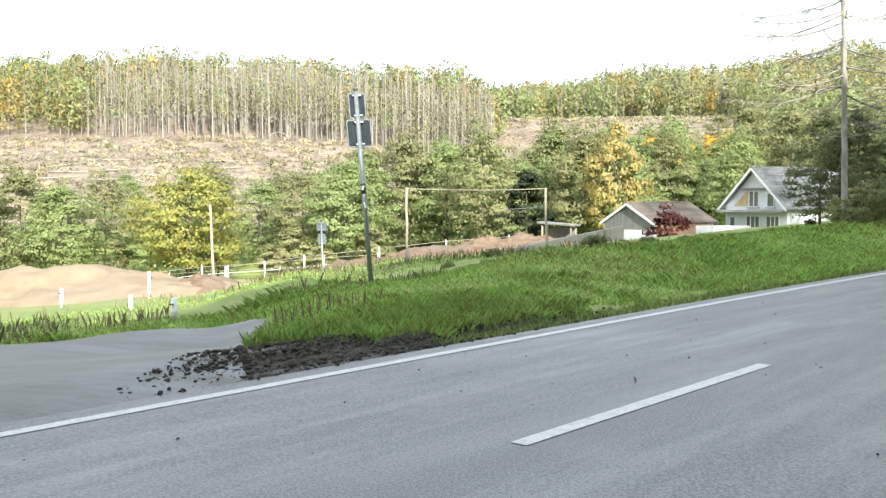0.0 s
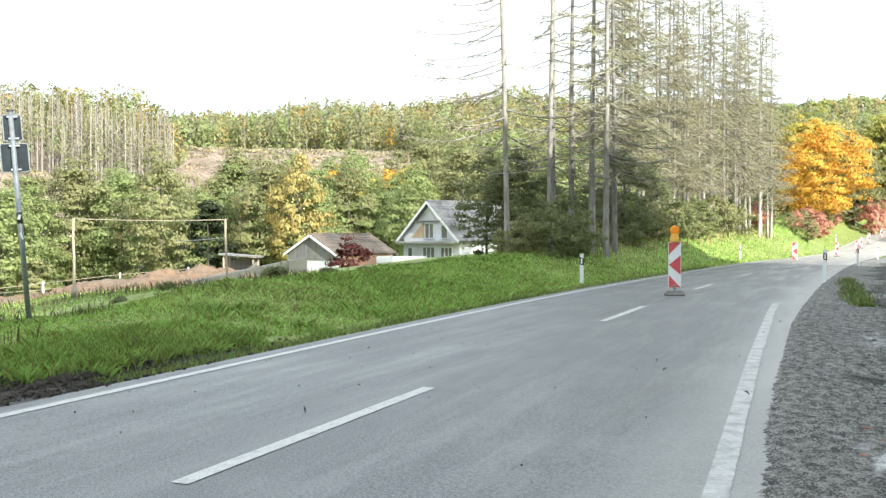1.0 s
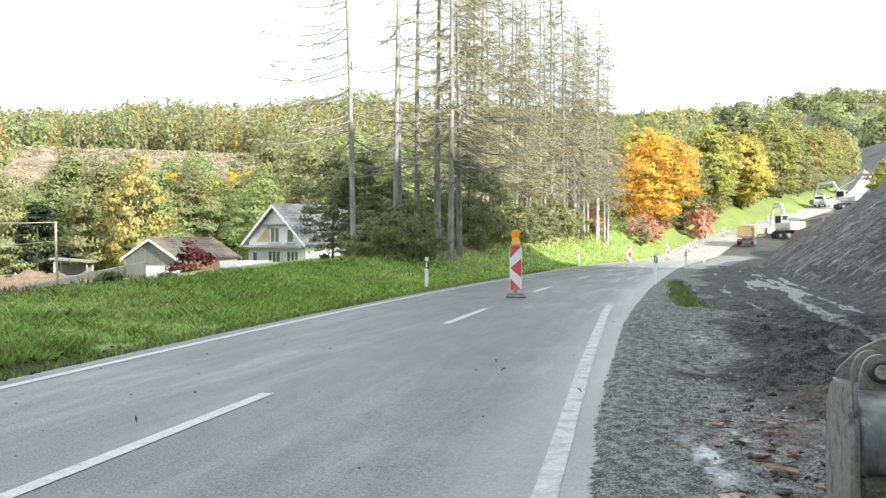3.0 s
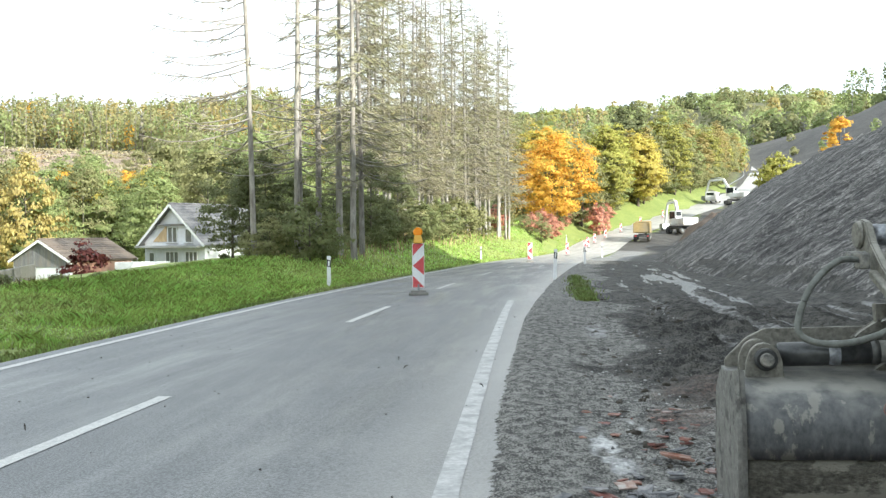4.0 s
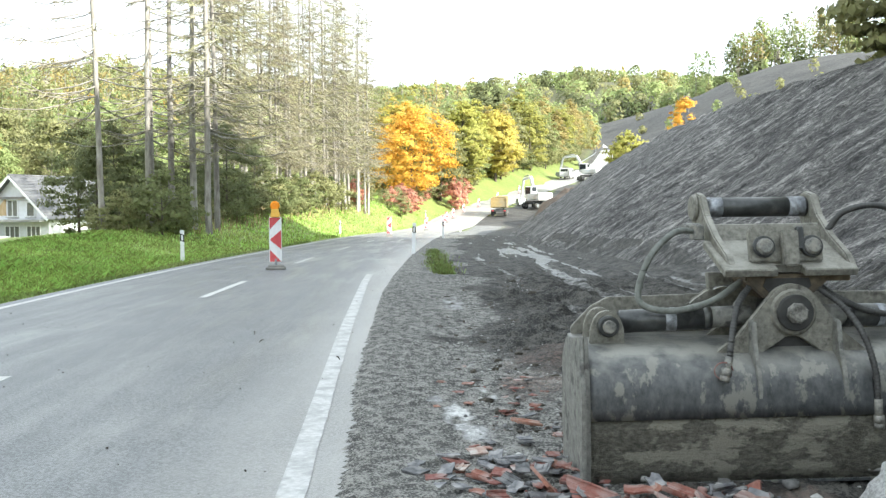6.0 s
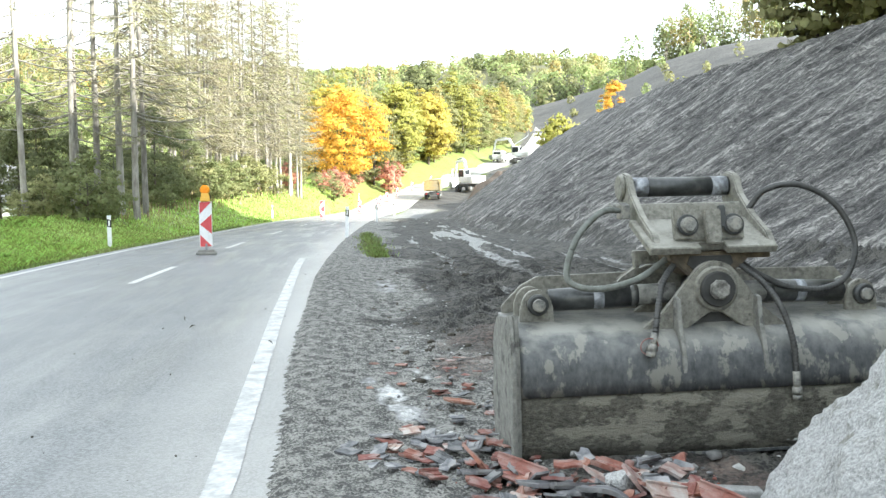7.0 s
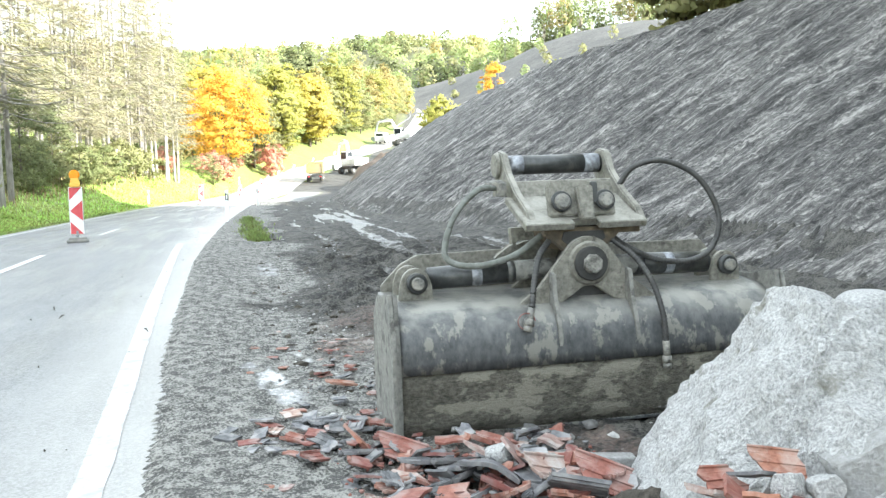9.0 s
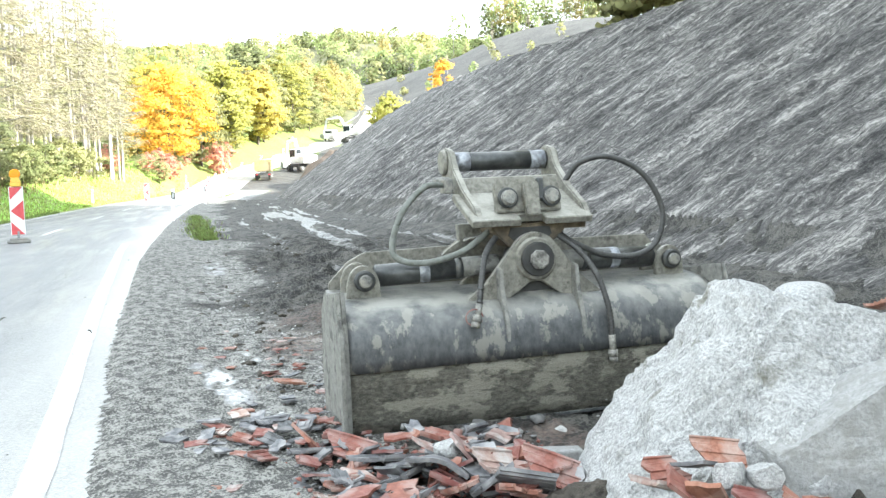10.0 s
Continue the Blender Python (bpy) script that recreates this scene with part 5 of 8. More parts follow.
# ---- the dead spruces ----
def dead_spruce(seed, h, low, dens, twig, label, side_way=None, long_limb=3.4, stem=0.145):
    r = np.random.RandomState(seed)
    ob = thing("dead_spruce", Matrix(), label, "tree", "dead spruces by the road")
    zs = np.linspace(-0.5, h, 12)
    sway = np.cumsum(r.normal(0, 0.035, (12, 2)), 0)
    pts = np.stack([sway[:, 0], sway[:, 1], zs], 1)
    twig_mat = M_TWIG if seed % 2 else M_DRYGREEN
    pieces, fine = [tube_np(pts, np.linspace(stem, 0.02, 12) * h / 20, 9)], []
    z = low
    while z < h - 0.4:
        u = (z - low) / (h - low)
        for _ in range(r.randint(1, 4) if dens > 0.5 else r.randint(0, 3)):
            a = r.uniform(0, 6.28) if side_way is None or r.uniform() < 0.35 else side_way + r.normal(0, 0.5)
            reach = ((long_limb if dens < 0.8 else 2.7) * (1 - u) ** 0.8 + 0.25) * r.uniform(0.35, 1.1)
            c = np.array([np.interp(z, zs, pts[:, 0]), np.interp(z, zs, pts[:, 1]), z])
            t = np.linspace(0, 1, 5)
            droop = -0.35 * reach * t + 0.28 * reach * t**2.5 + r.normal(0, 0.03, 5)
            b = c + np.stack([math.cos(a) * reach * t, math.sin(a) * reach * t, droop], 1)
            pieces.append(tube_np(b, np.linspace(0.028, 0.012, 5) * (1.2 - 0.5 * u) * (1.25 if dens < 0.8 else 1.0), 3))
            for _ in range(int(twig * reach)):
                k = r.uniform(0.25, 1)
                o = c + np.array([math.cos(a) * reach * k, math.sin(a) * reach * k, np.interp(k, t, droop)])
                d = np.array([math.cos(a + r.choice((-1, 1)) * r.uniform(0.4, 1.1)), math.sin(a + r.choice((-1, 1)) * r.uniform(0.4, 1.1)), r.uniform(-0.9, 0.1)]) * r.uniform(0.25, 0.75)
                side = np.cross(d, r.normal(size=3))
                side = side / (np.linalg.norm(side) + 1e-9) * 0.014
                fine.append(np.stack([o - side, o + side, o + d + side * 0.4, o + d - side * 0.4]))
        z += r.uniform(0.12, 0.34) / max(dens, 0.25)
    v, f = join_np(pieces)
    part("trunk", mesh_of("trunk", v, f, M_DEAD_BARK, True), None, ob)
    if fine:
        v = np.concatenate(fine)
        tagged(part("twig_mass", mesh_of("twig_mass", v, np.arange(len(v)).reshape(-1, 4), twig_mat), None, ob), kind="stuff")
    return ob


bare = [dead_spruce(200 + k, 21 + k, 3.5, 0.5, 7, "tall dead spruce with bare grey trunk and few branches") for k in range(2)]
dense = [dead_spruce(210 + k, 19 + 1.5 * k, 4.0, 1.0, 15, "dead brown spruce with dry drooping twigs") for k in range(4)]
lone = dead_spruce(207, 23, 5.5, 0.6, 8, "lone dead spruce with long drooping limbs on one side", math.atan2(0.34, -0.94), 4.6, 0.12)
lone.matrix_basis = turned(14.8, 38.8, float(height(14.8, 38.8)) - 0.1, 0.0) @ Matrix.Rotation(radians(-0.8), 4, "Y")
for x, y, k in ((17.2, 40.1, 1.0), (17.5, 40.4, 1.05), (18.9, 41.4, 1.1), (19.6, 40.7, 1.15), (21.4, 41.7, 1.0)):
    move_first(bare[int(k * 100) % 2], USED, turned(x, y, float(height(x, y)) - 0.1, rnd.uniform(0, 6.28), k))
for k in range(48):
    s, q = 39 + 52 * (k * 0.618 % 1), 6.6 + 10 * (k * 0.381 % 1)
    x, y = xy(s, q)
    b = math.degrees(math.atan2(x, y))
    if b < 26.3:
        continue
    move_first(dense[k % 4], USED, turned(float(x), float(y), float(height(x, y)) - 0.1, rnd.uniform(0, 6.28), np.interp(s, (39, 60, 75, 92), (1.22, 1.22, 1.05, 0.9)) * rnd.uniform(0.85, 1.1)))
for k in range(110):
    s, q = 34 + 62 * (k * 0.618 % 1), 7.2 + 9 * (k * 0.755 % 1)
    x, y = xy(s, q)
    if math.degrees(math.atan2(x, y)) < 20.0:
        continue
    move_first((shrub_green, shrub_green, shrub_olive)[k % 3] if s < 62 else (shrub_olive, shrub_olive, shrub_green, shrub_olive)[k % 4], USED, turned(float(x), float(y), float(height(x, y)) - 0.15, rnd.uniform(0, 6.28), rnd.uniform(0.45, 0.95) * (0.9 if s < 52 else 1.3)))
young_spruce = broadleaf("young_spruce", 170, 6.5, 2.1, 0.1, None, M_NEEDLE, "young dark spruce at the edge of the dead stand", blobs=95, per=60, size=0.11, trunk_r=0.08, clump=0.8, group="young spruces", narrow=2.0)
for b, d, k in ((19.4, 49, 0.9), (20.4, 45, 0.8), (21.3, 46, 0.95), (23.0, 52, 0.8), (25.4, 54, 0.7), (27.6, 56, 1.0), (29.2, 64, 0.9)):
    plant(young_spruce, b, d, k)

# the wall of autumn trees that follows the climbing road
wall_trees = [broadleaf("roadside_tree", 400 + k, 15.0 + k % 2, 4.2, 0.8, None, m, lab, blobs=100, per=40, size=0.33, trunk_r=0.2, group="trees along the climbing road", narrow=1.3, clump=0.85)
              for k, (m, lab) in enumerate(((M_LEAF_OLIVE, "yellowing green tree beside the climbing road"), (M_LEAF_GREEN, "green leafy tree beside the climbing road"), (M_LEAF_TURNING, "green and yellow autumn tree beside the climbing road"), (M_LEAF_GOLD, "golden autumn tree beside the climbing road")))]
for k in range(62):
    s = 126 + 300 * ((k * 0.618) % 1) ** 1.2
    q = np.interp(s, (126, 150, 200), (5.6, 5.2, 4.6)) + 11 * ((k * 0.381) % 1) ** 1.7
    x, y = xy(s, q)
    proto, size = wall_trees[(0, 1, 2, 0, 3, 1)[k % 6]], 1.0
    move_first(proto, USED, turned(float(x), float(y), float(height(x, y)) - 0.2, rnd.uniform(0, 6.28), size * np.interp(s, (128, 200, 320, 420), (0.95, 0.9, 0.72, 0.6)) * rnd.uniform(0.85, 1.1)))
for k in range(24):
    x, y = xy(138 + 8.2 * k, 6.3 + 1.6 * (k * 0.618 % 1))
    move_first(wall_trees[(0, 1, 3, 0, 2)[k % 5]], USED, turned(float(x), float(y), float(height(x, y)) - 0.2, rnd.uniform(0, 6.28), np.interp(k, (0, 10, 23), (0.85, 0.75, 0.62)) * rnd.uniform(0.85, 1.1)))
tall_spruce = broadleaf("tall_spruce", 134, 15.5, 3.6, 0.4, None, M_NEEDLE, "tall dark spruce among the autumn trees", blobs=80, per=50, size=0.34, trunk_r=0.2, narrow=1.9)
for b, d, k in ((42.6, 172, 1.05), (43.5, 176, 0.95)):
    plant(tall_spruce, b, d, k)
for k in range(18):
    x, y = xy(103 + 36 * (k * 0.618 % 1), 5.4 + 2.0 * (k * 0.381 % 1))
    move_first((shrub_olive, shrub_olive, shrub_red)[k % 3], USED, turned(float(x), float(y), float(height(x, y)) - 0.15, rnd.uniform(0, 6.28), rnd.uniform(0.6, 1.0)))
for k in range(22):
    b = 38.0 + 3.7 * (k * 0.618 % 1)
    d = float(np.interp(b, (38, 39.5, 41.7), (111, 114, 123))) + 2.5 * (k * 0.381 % 1)
    if sq(*polar(b, d))[1] > (5.2 if b < 40 else 4.2):
        plant(shrub_red, b, d, rnd.uniform(0.75, 1.15))
for k in range(9):
    x, y = xy(112 + 26 * (k * 0.618 % 1), 6.0 + 1.8 * (k * 0.381 % 1))
    move_first(shrub_red, USED, turned(float(x), float(y), float(height(x, y)) - 0.15, rnd.uniform(0, 6.28), rnd.uniform(0.7, 1.05)))
plant(shrub_red, 41.1, 128, 1.1, 1.7, label="tall crimson autumn shrub beside the orange maple")
plant(shrub_red, 41.5, 130, 0.9, 1.35, label="tall crimson autumn shrub beside the orange maple")
for k in range(34):
    x, y = xy(138 + 84 * (k * 0.618 % 1), 5.6 + 3.2 * (k * 0.381 % 1))
    move_first((shrub_olive, shrub_olive, shrub_green)[k % 3], USED, turned(float(x), float(y), float(height(x, y)) - 0.15, rnd.uniform(0, 6.28), rnd.uniform(1.0, 1.8)))
plant(shrub_red, 35.1, 94, 0.9, 1.1, label="rusty red shrub at the end of the dead spruces")

# trees on top of the cutting; most are out of view, added to shade the road
rnd = np.random.RandomState(21)
crest_tree = [broadleaf("crest_tree", 180 + k, 11 + k, 4.0, 0.8, None, m, "leafy green tree on top of the cutting, set to shade the road", blobs=60, per=72, size=0.42, trunk_r=0.18, group="trees on the cutting") for k, m in enumerate((M_LEAF_GREEN, M_LEAF_OLIVE))]
for k in range(34):
    s = -92 + k * 3.95 + rnd.uniform(-1, 1)
    if s > 36:
        continue
    q = -(toe(s) + crest_height(s) / 0.72 + 5.0 + rnd.uniform(0, 5))
    x, y = xy(s, q)
    move_first(crest_tree[k % 2], USED, turned(float(x), float(y), float(height(x, y)) - 0.2, rnd.uniform(0, 6.28), np.interp(s, (-27, -23, -13, -9, 0, 5, 22, 37), (1.2, 1.2, 1.2, 1.32, 1.32, 1.25, 1.25, 1.2)) * rnd.uniform(0.96, 1.04)))
# second row: unseen trees that only block the sun
for k in range(20):
    s = -92 + k * 5.6 + rnd.uniform(-1, 1)
    q = -(toe(s) + crest_height(s) / 0.72 + 13.0 + rnd.uniform(0, 4))
    x, y = xy(s, q)
    move_first(crest_tree[k % 2], USED, turned(float(x), float(y), float(height(x, y)) - 0.2, rnd.uniform(0, 6.28), rnd.uniform(0.92, 1.05)))
crest_bush = broadleaf("crest_bush", 185, 4.6, 2.4, 0.1, None, M_LEAF_OLIVE, "bushy green shrub overhanging the cutting", "shrub", blobs=60, per=44, size=0.26, trunk_r=0.07, group="bushes on the cutting")
for s, out, k in ((17, 1.6, 1.0), (20.5, 2.2, 1.1), (24, 1.6, 1.0), (12, 2.4, 1.1), (8, 2.0, 1.1), (28, 2.0, 1.15), (31.5, 1.8, 1.1)):
    x, y = xy(s, -(toe(s) + crest_height(s) / 0.72 + out))
    move_first(crest_bush, USED, turned(float(x), float(y), float(height(x, y)) - 0.4, rnd.uniform(0, 6.28), k))
round_tree = broadleaf("round_tree", 190, 6.5, 3.2, 0.4, None, M_LEAF_LIME, "round yellow-green tree above the works", blobs=70, per=50, size=0.3, trunk_r=0.1)
plant(round_tree, 51.4, 150, 1.0)
plant(round_tree, 58.8, 112, 0.95, label="small yellow-green tree behind the crest of the cutting")
plant(round_tree, 62.3, 110, 1.0, label="small yellow-green tree behind the crest of the cutting")
orange_tree = broadleaf("orange_tree", 191, 11.5, 3.3, 0.5, None, M_LEAF_ORANGE, "orange autumn tree on the hillside", blobs=110, per=50, size=0.3, trunk_r=0.15, clump=0.8)
plant(orange_tree, 54.6, 215, 1.0)


# ---- buildings in the valley ----
def gable_house(name, label, category, front, ridge_bearing, width, length, base, eave, ridge, wall_mat, roof_mat, over=0.5):
    """A house with its front gable's peak over 'front', its ridge running back along a bearing. Returns the thing; local x is across the gable, y back along the ridge."""
    m = Matrix.Translation((front[0], front[1], 0)) @ Matrix.Rotation(-radians(ridge_bearing), 4, "Z")
    ob = thing(name, m, label, category)
    h = width / 2
    outline = [(-h, base), (h, base), (h, eave), (0, ridge), (-h, eave)]
    part("front_wall", slab(outline, 0.3, Matrix.Translation((0, 0.15, 0))), wall_mat, ob)
    part("rear_wall", slab(outline, 0.3, Matrix.Translation((0, length - 0.15, 0))), wall_mat, ob)
    for sx in (-1, 1):
        part("side_wall", box(0.3, length - 0.6, eave - base, Matrix.Translation((sx * (h - 0.15), length / 2, (eave + base) / 2))), wall_mat, ob)
        rise = ridge - eave
        run = math.hypot(h, rise)
        k = (run + over) / run
        tilt = math.atan2(rise, h)
        mid = Matrix.Translation((sx * h * k / 2, length / 2, ridge - rise * k / 2 + 0.1)) @ Matrix.Rotation(sx * tilt, 4, "Y")
        roof = part("roof", box(run * k, length + 2 * over, 0.14, mid), roof_mat, ob)
        rows = int(run * k / 0.42)
        for j in range(rows):
            f = (j + 0.5) / rows
            c = Matrix.Translation((sx * h * k * f, length / 2, ridge - rise * k * f + 0.2)) @ Matrix.Rotation(sx * (tilt - 0.06), 4, "Y")
            part("tile_course", box(run * k / rows + 0.04, length + 2 * over + 0.02, 0.045, c, 0.01, 1), roof_mat, roof)
        for yy in (-over + 0.03, length + over - 0.03):
            part("verge_board", box(run * k, 0.05, 0.24, Matrix.Translation((sx * h * k / 2, yy - 0.03 if yy < 0 else yy + 0.03, ridge - rise * k / 2 + 0.04)) @ Matrix.Rotation(sx * tilt, 4, "Y")), M_WHITE if wall_mat == M_PLASTER else M_WOOD_GREY, ob)
    part("ridge_tile", cyl(0.13, length + 2 * over, Matrix.Translation((0, length / 2, ridge + 0.17)) @ Matrix.Rotation(math.pi / 2, 4, "X"), 8), roof_mat, ob)
    return ob


def window(parent, x, z, w, h, panes=2, y=-0.03):
    fr = merge(*[box(w + 0.16, 0.1, 0.09, Matrix.Translation((x, y, z + s * (h / 2 + 0.03)))) for s in (-1, 1)],
               *[box(0.08, 0.1, h + 0.02, Matrix.Translation((x - w / 2 + w * k / panes, y, z))) for k in range(panes + 1)])
    wn_ = part("window", fr, M_WHITE, parent, "white framed window")
    for k in range(panes):
        part("pane", box(w / panes - 0.08, 0.03, h, Matrix.Translation((x - w / 2 + w * (k + 0.5) / panes, y + 0.02, z))), M_GLASS, wn_)
    part("window_sill", box(w + 0.3, 0.2, 0.06, Matrix.Translation((x, y - 0.06, z - h / 2 - 0.12))), M_CONCRETE, wn_)


house = gable_house("house", "white plastered house with steep grey tiled roof, half finished", "house", (27.3, 95.8), 60, 8.2, 11, -2.4, 1.0, 4.75, M_PLASTER, M_ROOF_GREY, 0.7)
window(house, -0.2, 1.75, 1.25, 1.5)
window(house, 2.0, 1.65, 0.9, 1.3, 1)
window(house, -0.3, -0.75, 1.75, 1.5, 3)
window(house, 2.3, -0.75, 1.6, 1.5, 3)
window(house, -3.1, -0.75, 0.7, 1.3, 1)
part("balcony_slab", box(8.4, 1.3, 0.22, Matrix.Translation((0, -0.66, 0.55))), M_CONCRETE, house)
part("attic_boards", slab([(-2.9, 1.05), (-1.0, 1.05), (-1.0, 2.7)], 0.06, Matrix.Translation((0, -0.04, 0))), M_BOARD, house, "unpainted raw wooden boarding")
part("beam", box(4.6, 0.16, 0.2, Matrix.Translation((0, -0.3, 2.75))), M_WOOD_GREY, house)

barn = gable_house("barn", "grey boarded barn with a low brown tiled roof", "barn", (14.3, 93.5), 55, 7.0, 8.2, -3.0, -0.55, 1.25, M_PLASTER, M_ROOF_TILE, 0.35)
for k in range(28):
    xb = -3.4 + 6.8 * (k + 0.5) / 28
    top = -0.55 + 1.8 * (1 - abs(xb) / 3.5)
    part("board", box(0.225, 0.04, top + 1.15, Matrix.Translation((xb, -0.03, (top - 1.15) / 2))), M_WOOD_GREY, barn)
part("side_masonry", box(0.1, 7.6, 2.1, Matrix.Translation((3.56, 4.1, -1.7))), M_BRICK_RED, barn, "red brick side wall")
one("courtyard_wall", (lambda b: part("w", b, M_PLASTER, None).data)(box(6.5, 0.3, 1.0, None, 0.03)), Matrix.Translation((22.8, 93.5, -1.35)) @ Matrix.Rotation(radians(-12), 4, "Z"), "white plastered courtyard wall between barn and house", "wall")
bpy.data.objects.remove(bpy.data.objects["w"])


def low_wall():
    ob = thing("garden_wall", Matrix(), "long low grey concrete garden wall behind the bank", "wall")
    a, b = np.array((1.2, 41.0)), np.array((12.0, 82.0))
    n = 14
    for k in range(n):
        p0, p1 = a + (b - a) * k / n, a + (b - a) * (k + 1) / n
        c = (p0 + p1) / 2
        ln = np.linalg.norm(p1 - p0)
        z = np.interp(k, (0, n), (-0.5, -0.55))
        part("panel", box(0.25, ln - 0.02, 1.5, Matrix.Translation((c[0], c[1], z - 0.75)) @ Matrix.Rotation(-math.atan2((b - a)[0], (b - a)[1]), 4, "Z"), 0.02, 1), M_WALL_GREY, ob)


low_wall()


def field_shelter():
    x, y = 4.6, 58
    z = float(height(x, y))
    ob = thing("wood_shelter", Matrix.Translation((x, y, z)) @ Matrix.Rotation(radians(-20), 4, "Z"), "small open wooden shelter with a flat roof", "shelter")
    for sx in (-0.9, 0.9):
        for sy in (-0.6, 0.6):
            part("post", box(0.1, 0.1, 1.6, Matrix.Translation((sx, sy, 0.6))), M_WOOD_POLE, ob)
    part("roof", box(2.3, 1.7, 0.1, Matrix.Translation((0, 0, 1.45)) @ Matrix.Rotation(0.08, 4, "Y")), M_WOOD_GREY, ob)
    part("rear_boards", box(1.8, 0.04, 1.2, Matrix.Translation((0, 0.6, 0.55))), M_WOOD_GREY, ob)


field_shelter()


# ---- poles, fences and heaps in the meadow ----
def pole_mesh(h, r1, r2, lean=(0, 0), seed=0):
    r = np.random.RandomState(seed)
    z = np.linspace(-0.4, h, 7)
    p = np.stack([z * lean[0] + np.cumsum(r.normal(0, 0.012, 7)), z * lean[1] + np.cumsum(r.normal(0, 0.012, 7)), z], 1)
    return tube(p, np.linspace(r1, r2, 7), M_WOOD_POLE, "pole", 9)


gl, gr = (-3.0, 35.5, -1.9), (2.4, 36.5, -1.4)
gate = thing("rope_gate", Matrix(), "two tall rough poles with a rope stretched between them", "gate")
part("pole", pole_mesh(3.95, 0.065, 0.04, (0.0, 0), 1), None, gate, at=Matrix.Translation(gl))
part("pole", pole_mesh(3.45, 0.055, 0.04, (-0.01, 0), 2), None, gate, at=Matrix.Translation(gr))
part("stump", pole_mesh(1.5, 0.14, 0.12, (-0.12, 0), 3), None, gate, at=Matrix.Translation((gl[0] + 0.18, gl[1] - 0.1, gl[2])))
part("rope", tube(catenary((gl[0], gl[1], 2.03), (gr[0], gr[1], 2.03), 0.06), 0.016, M_WOOD_POLE, "rope", 5), None, gate)
part("stay_wire", tube(catenary((gr[0] - 1.9, gr[1] + 0.6, 1.2), (gr[0], gr[1], 1.35), 0.02), 0.012, M_STEEL_GREY, "wire", 4), None, gate)
one("wooden_pole", pole_mesh(4.2, 0.075, 0.055, (-0.035, 0), 5), Matrix.Translation((-12.6, 42.8, -2.75)), "weathered leaning wooden pole in the meadow", "pole")


def fence_post(h=1.25, r=0.055):
    ob = thing("fence_post", Matrix(), "white painted round fence post in the meadow", "fence post", "meadow fence posts")
    part("shaft", cyl(r, h + 0.3, Matrix.Translation((0, 0, h / 2 - 0.15)), 10, bevel=0.015), M_WHITE, ob)
    part("insulator", cyl(0.03, 0.1, Matrix.Translation((r + 0.02, 0, h * 0.75)) @ Matrix.Rotation(math.pi / 2, 4, "Y"), 8), M_BLACK, ob)
    return ob


fp = fence_post()
for x, y, k in ((-13.2, 36.0, 0.88), (-14.3, 30.7, 0.6), (-5.84, 16.8, 0.4), (-16.5, 59.0, 1.05), (-8.9, 22.7, 0.38)):
    move_first(fp, USED, turned(x, y, float(height(x, y)), rnd.uniform(0, 6), 1, k))


def fence_run(points, step, label, post_h, rails, rail_r=0.016):
    """A run of posts with rails or tape between two ends."""
    ob = thing("meadow_fence", Matrix(), label, "fence", "meadow fences")
    p = np.asarray(points, float)
    seg = np.r_[0, np.cumsum(np.hypot(*np.diff(p, axis=0).T))]
    n = int(seg[-1] / step)
    at = np.linspace(0, seg[-1], n + 1)
    xs, ys = np.interp(at, seg, p[:, 0]), np.interp(at, seg, p[:, 1])
    me = None
    for x, y in zip(xs, ys):
        z = float(height(x, y))
        if me is None:
            first = part("post", cyl(0.045, post_h + 0.3, Matrix.Translation((0, 0, post_h / 2 - 0.15)), 8), M_WHITE, ob, at=Matrix.Translation((x, y, z)))
            me = first.data
        else:
            part("post", me, None, ob, at=Matrix.Translation((x, y, z)))
    for f in rails:
        pts = np.stack([xs, ys, height(xs, ys) + f], 1)
        part("rail", tube(pts, rail_r, M_WHITE if f < 0.6 else M_WOOD_POLE, "rail", 5), None, ob)


fence_run([(-22, 58), (-8, 66), (4, 78), (9, 90)], 4.0, "white post and rail fence across the meadow", 1.2, (0.55, 1.05))
fence_run([(-34, 84), (-14, 92), (2, 98), (10, 108)], 5.0, "distant white paddock fence", 1.2, (0.6, 1.1))
fence_run([(-14.6, 52.6), (-6, 54), (1.5, 58)], 3.5, "rail fence beside the earth heaps", 1.1, (1.0,))


def heap(name, c, rx, ry, h, material, label, seed, turn=0.0, rough=0.18, res=60, category="heap", sharp=1.4):
    u = np.linspace(-1.15, 1.15, res)
    U, V = np.meshgrid(u, u)
    rad = np.hypot(U, V) * (1 + 0.22 * fbm(U, V, 0.9, seed))
    z = h * np.clip(1 - rad**sharp, -0.12, 1) * (1 + 0.25 * fbm(U, V, 0.7, seed + 1))
    z = z + rough * h * (fbm(U, V, 0.3, seed + 2) + 0.5 * np.abs(fbm(U * rx / max(rx, ry), V * ry / max(rx, ry), 0.07, seed + 3, 3))) * np.clip(1.2 - rad, 0, 1)
    X, Y = U * rx, V * ry
    ca, sa = math.cos(turn), math.sin(turn)
    WX, WY = c[0] + X * ca - Y * sa, c[1] + X * sa + Y * ca
    Z = (height(WX, WY) if len(c) < 3 else c[2]) + z - 0.04
    return one(name, mesh_of(name, np.stack([WX, WY, Z], -1), grid_faces(res, res), material, True), None, label, category)


heap("sand_mound", (-20.5, 41.0), 8.5, 3.6, 1.55, M_SAND, "long pale heap of sand in the meadow", 50, 0.15)
heap("earth_mound", (-12.9, 40.8), 2.2, 1.8, 1.0, M_EARTH, "small brown heap of earth beside the sand", 53)
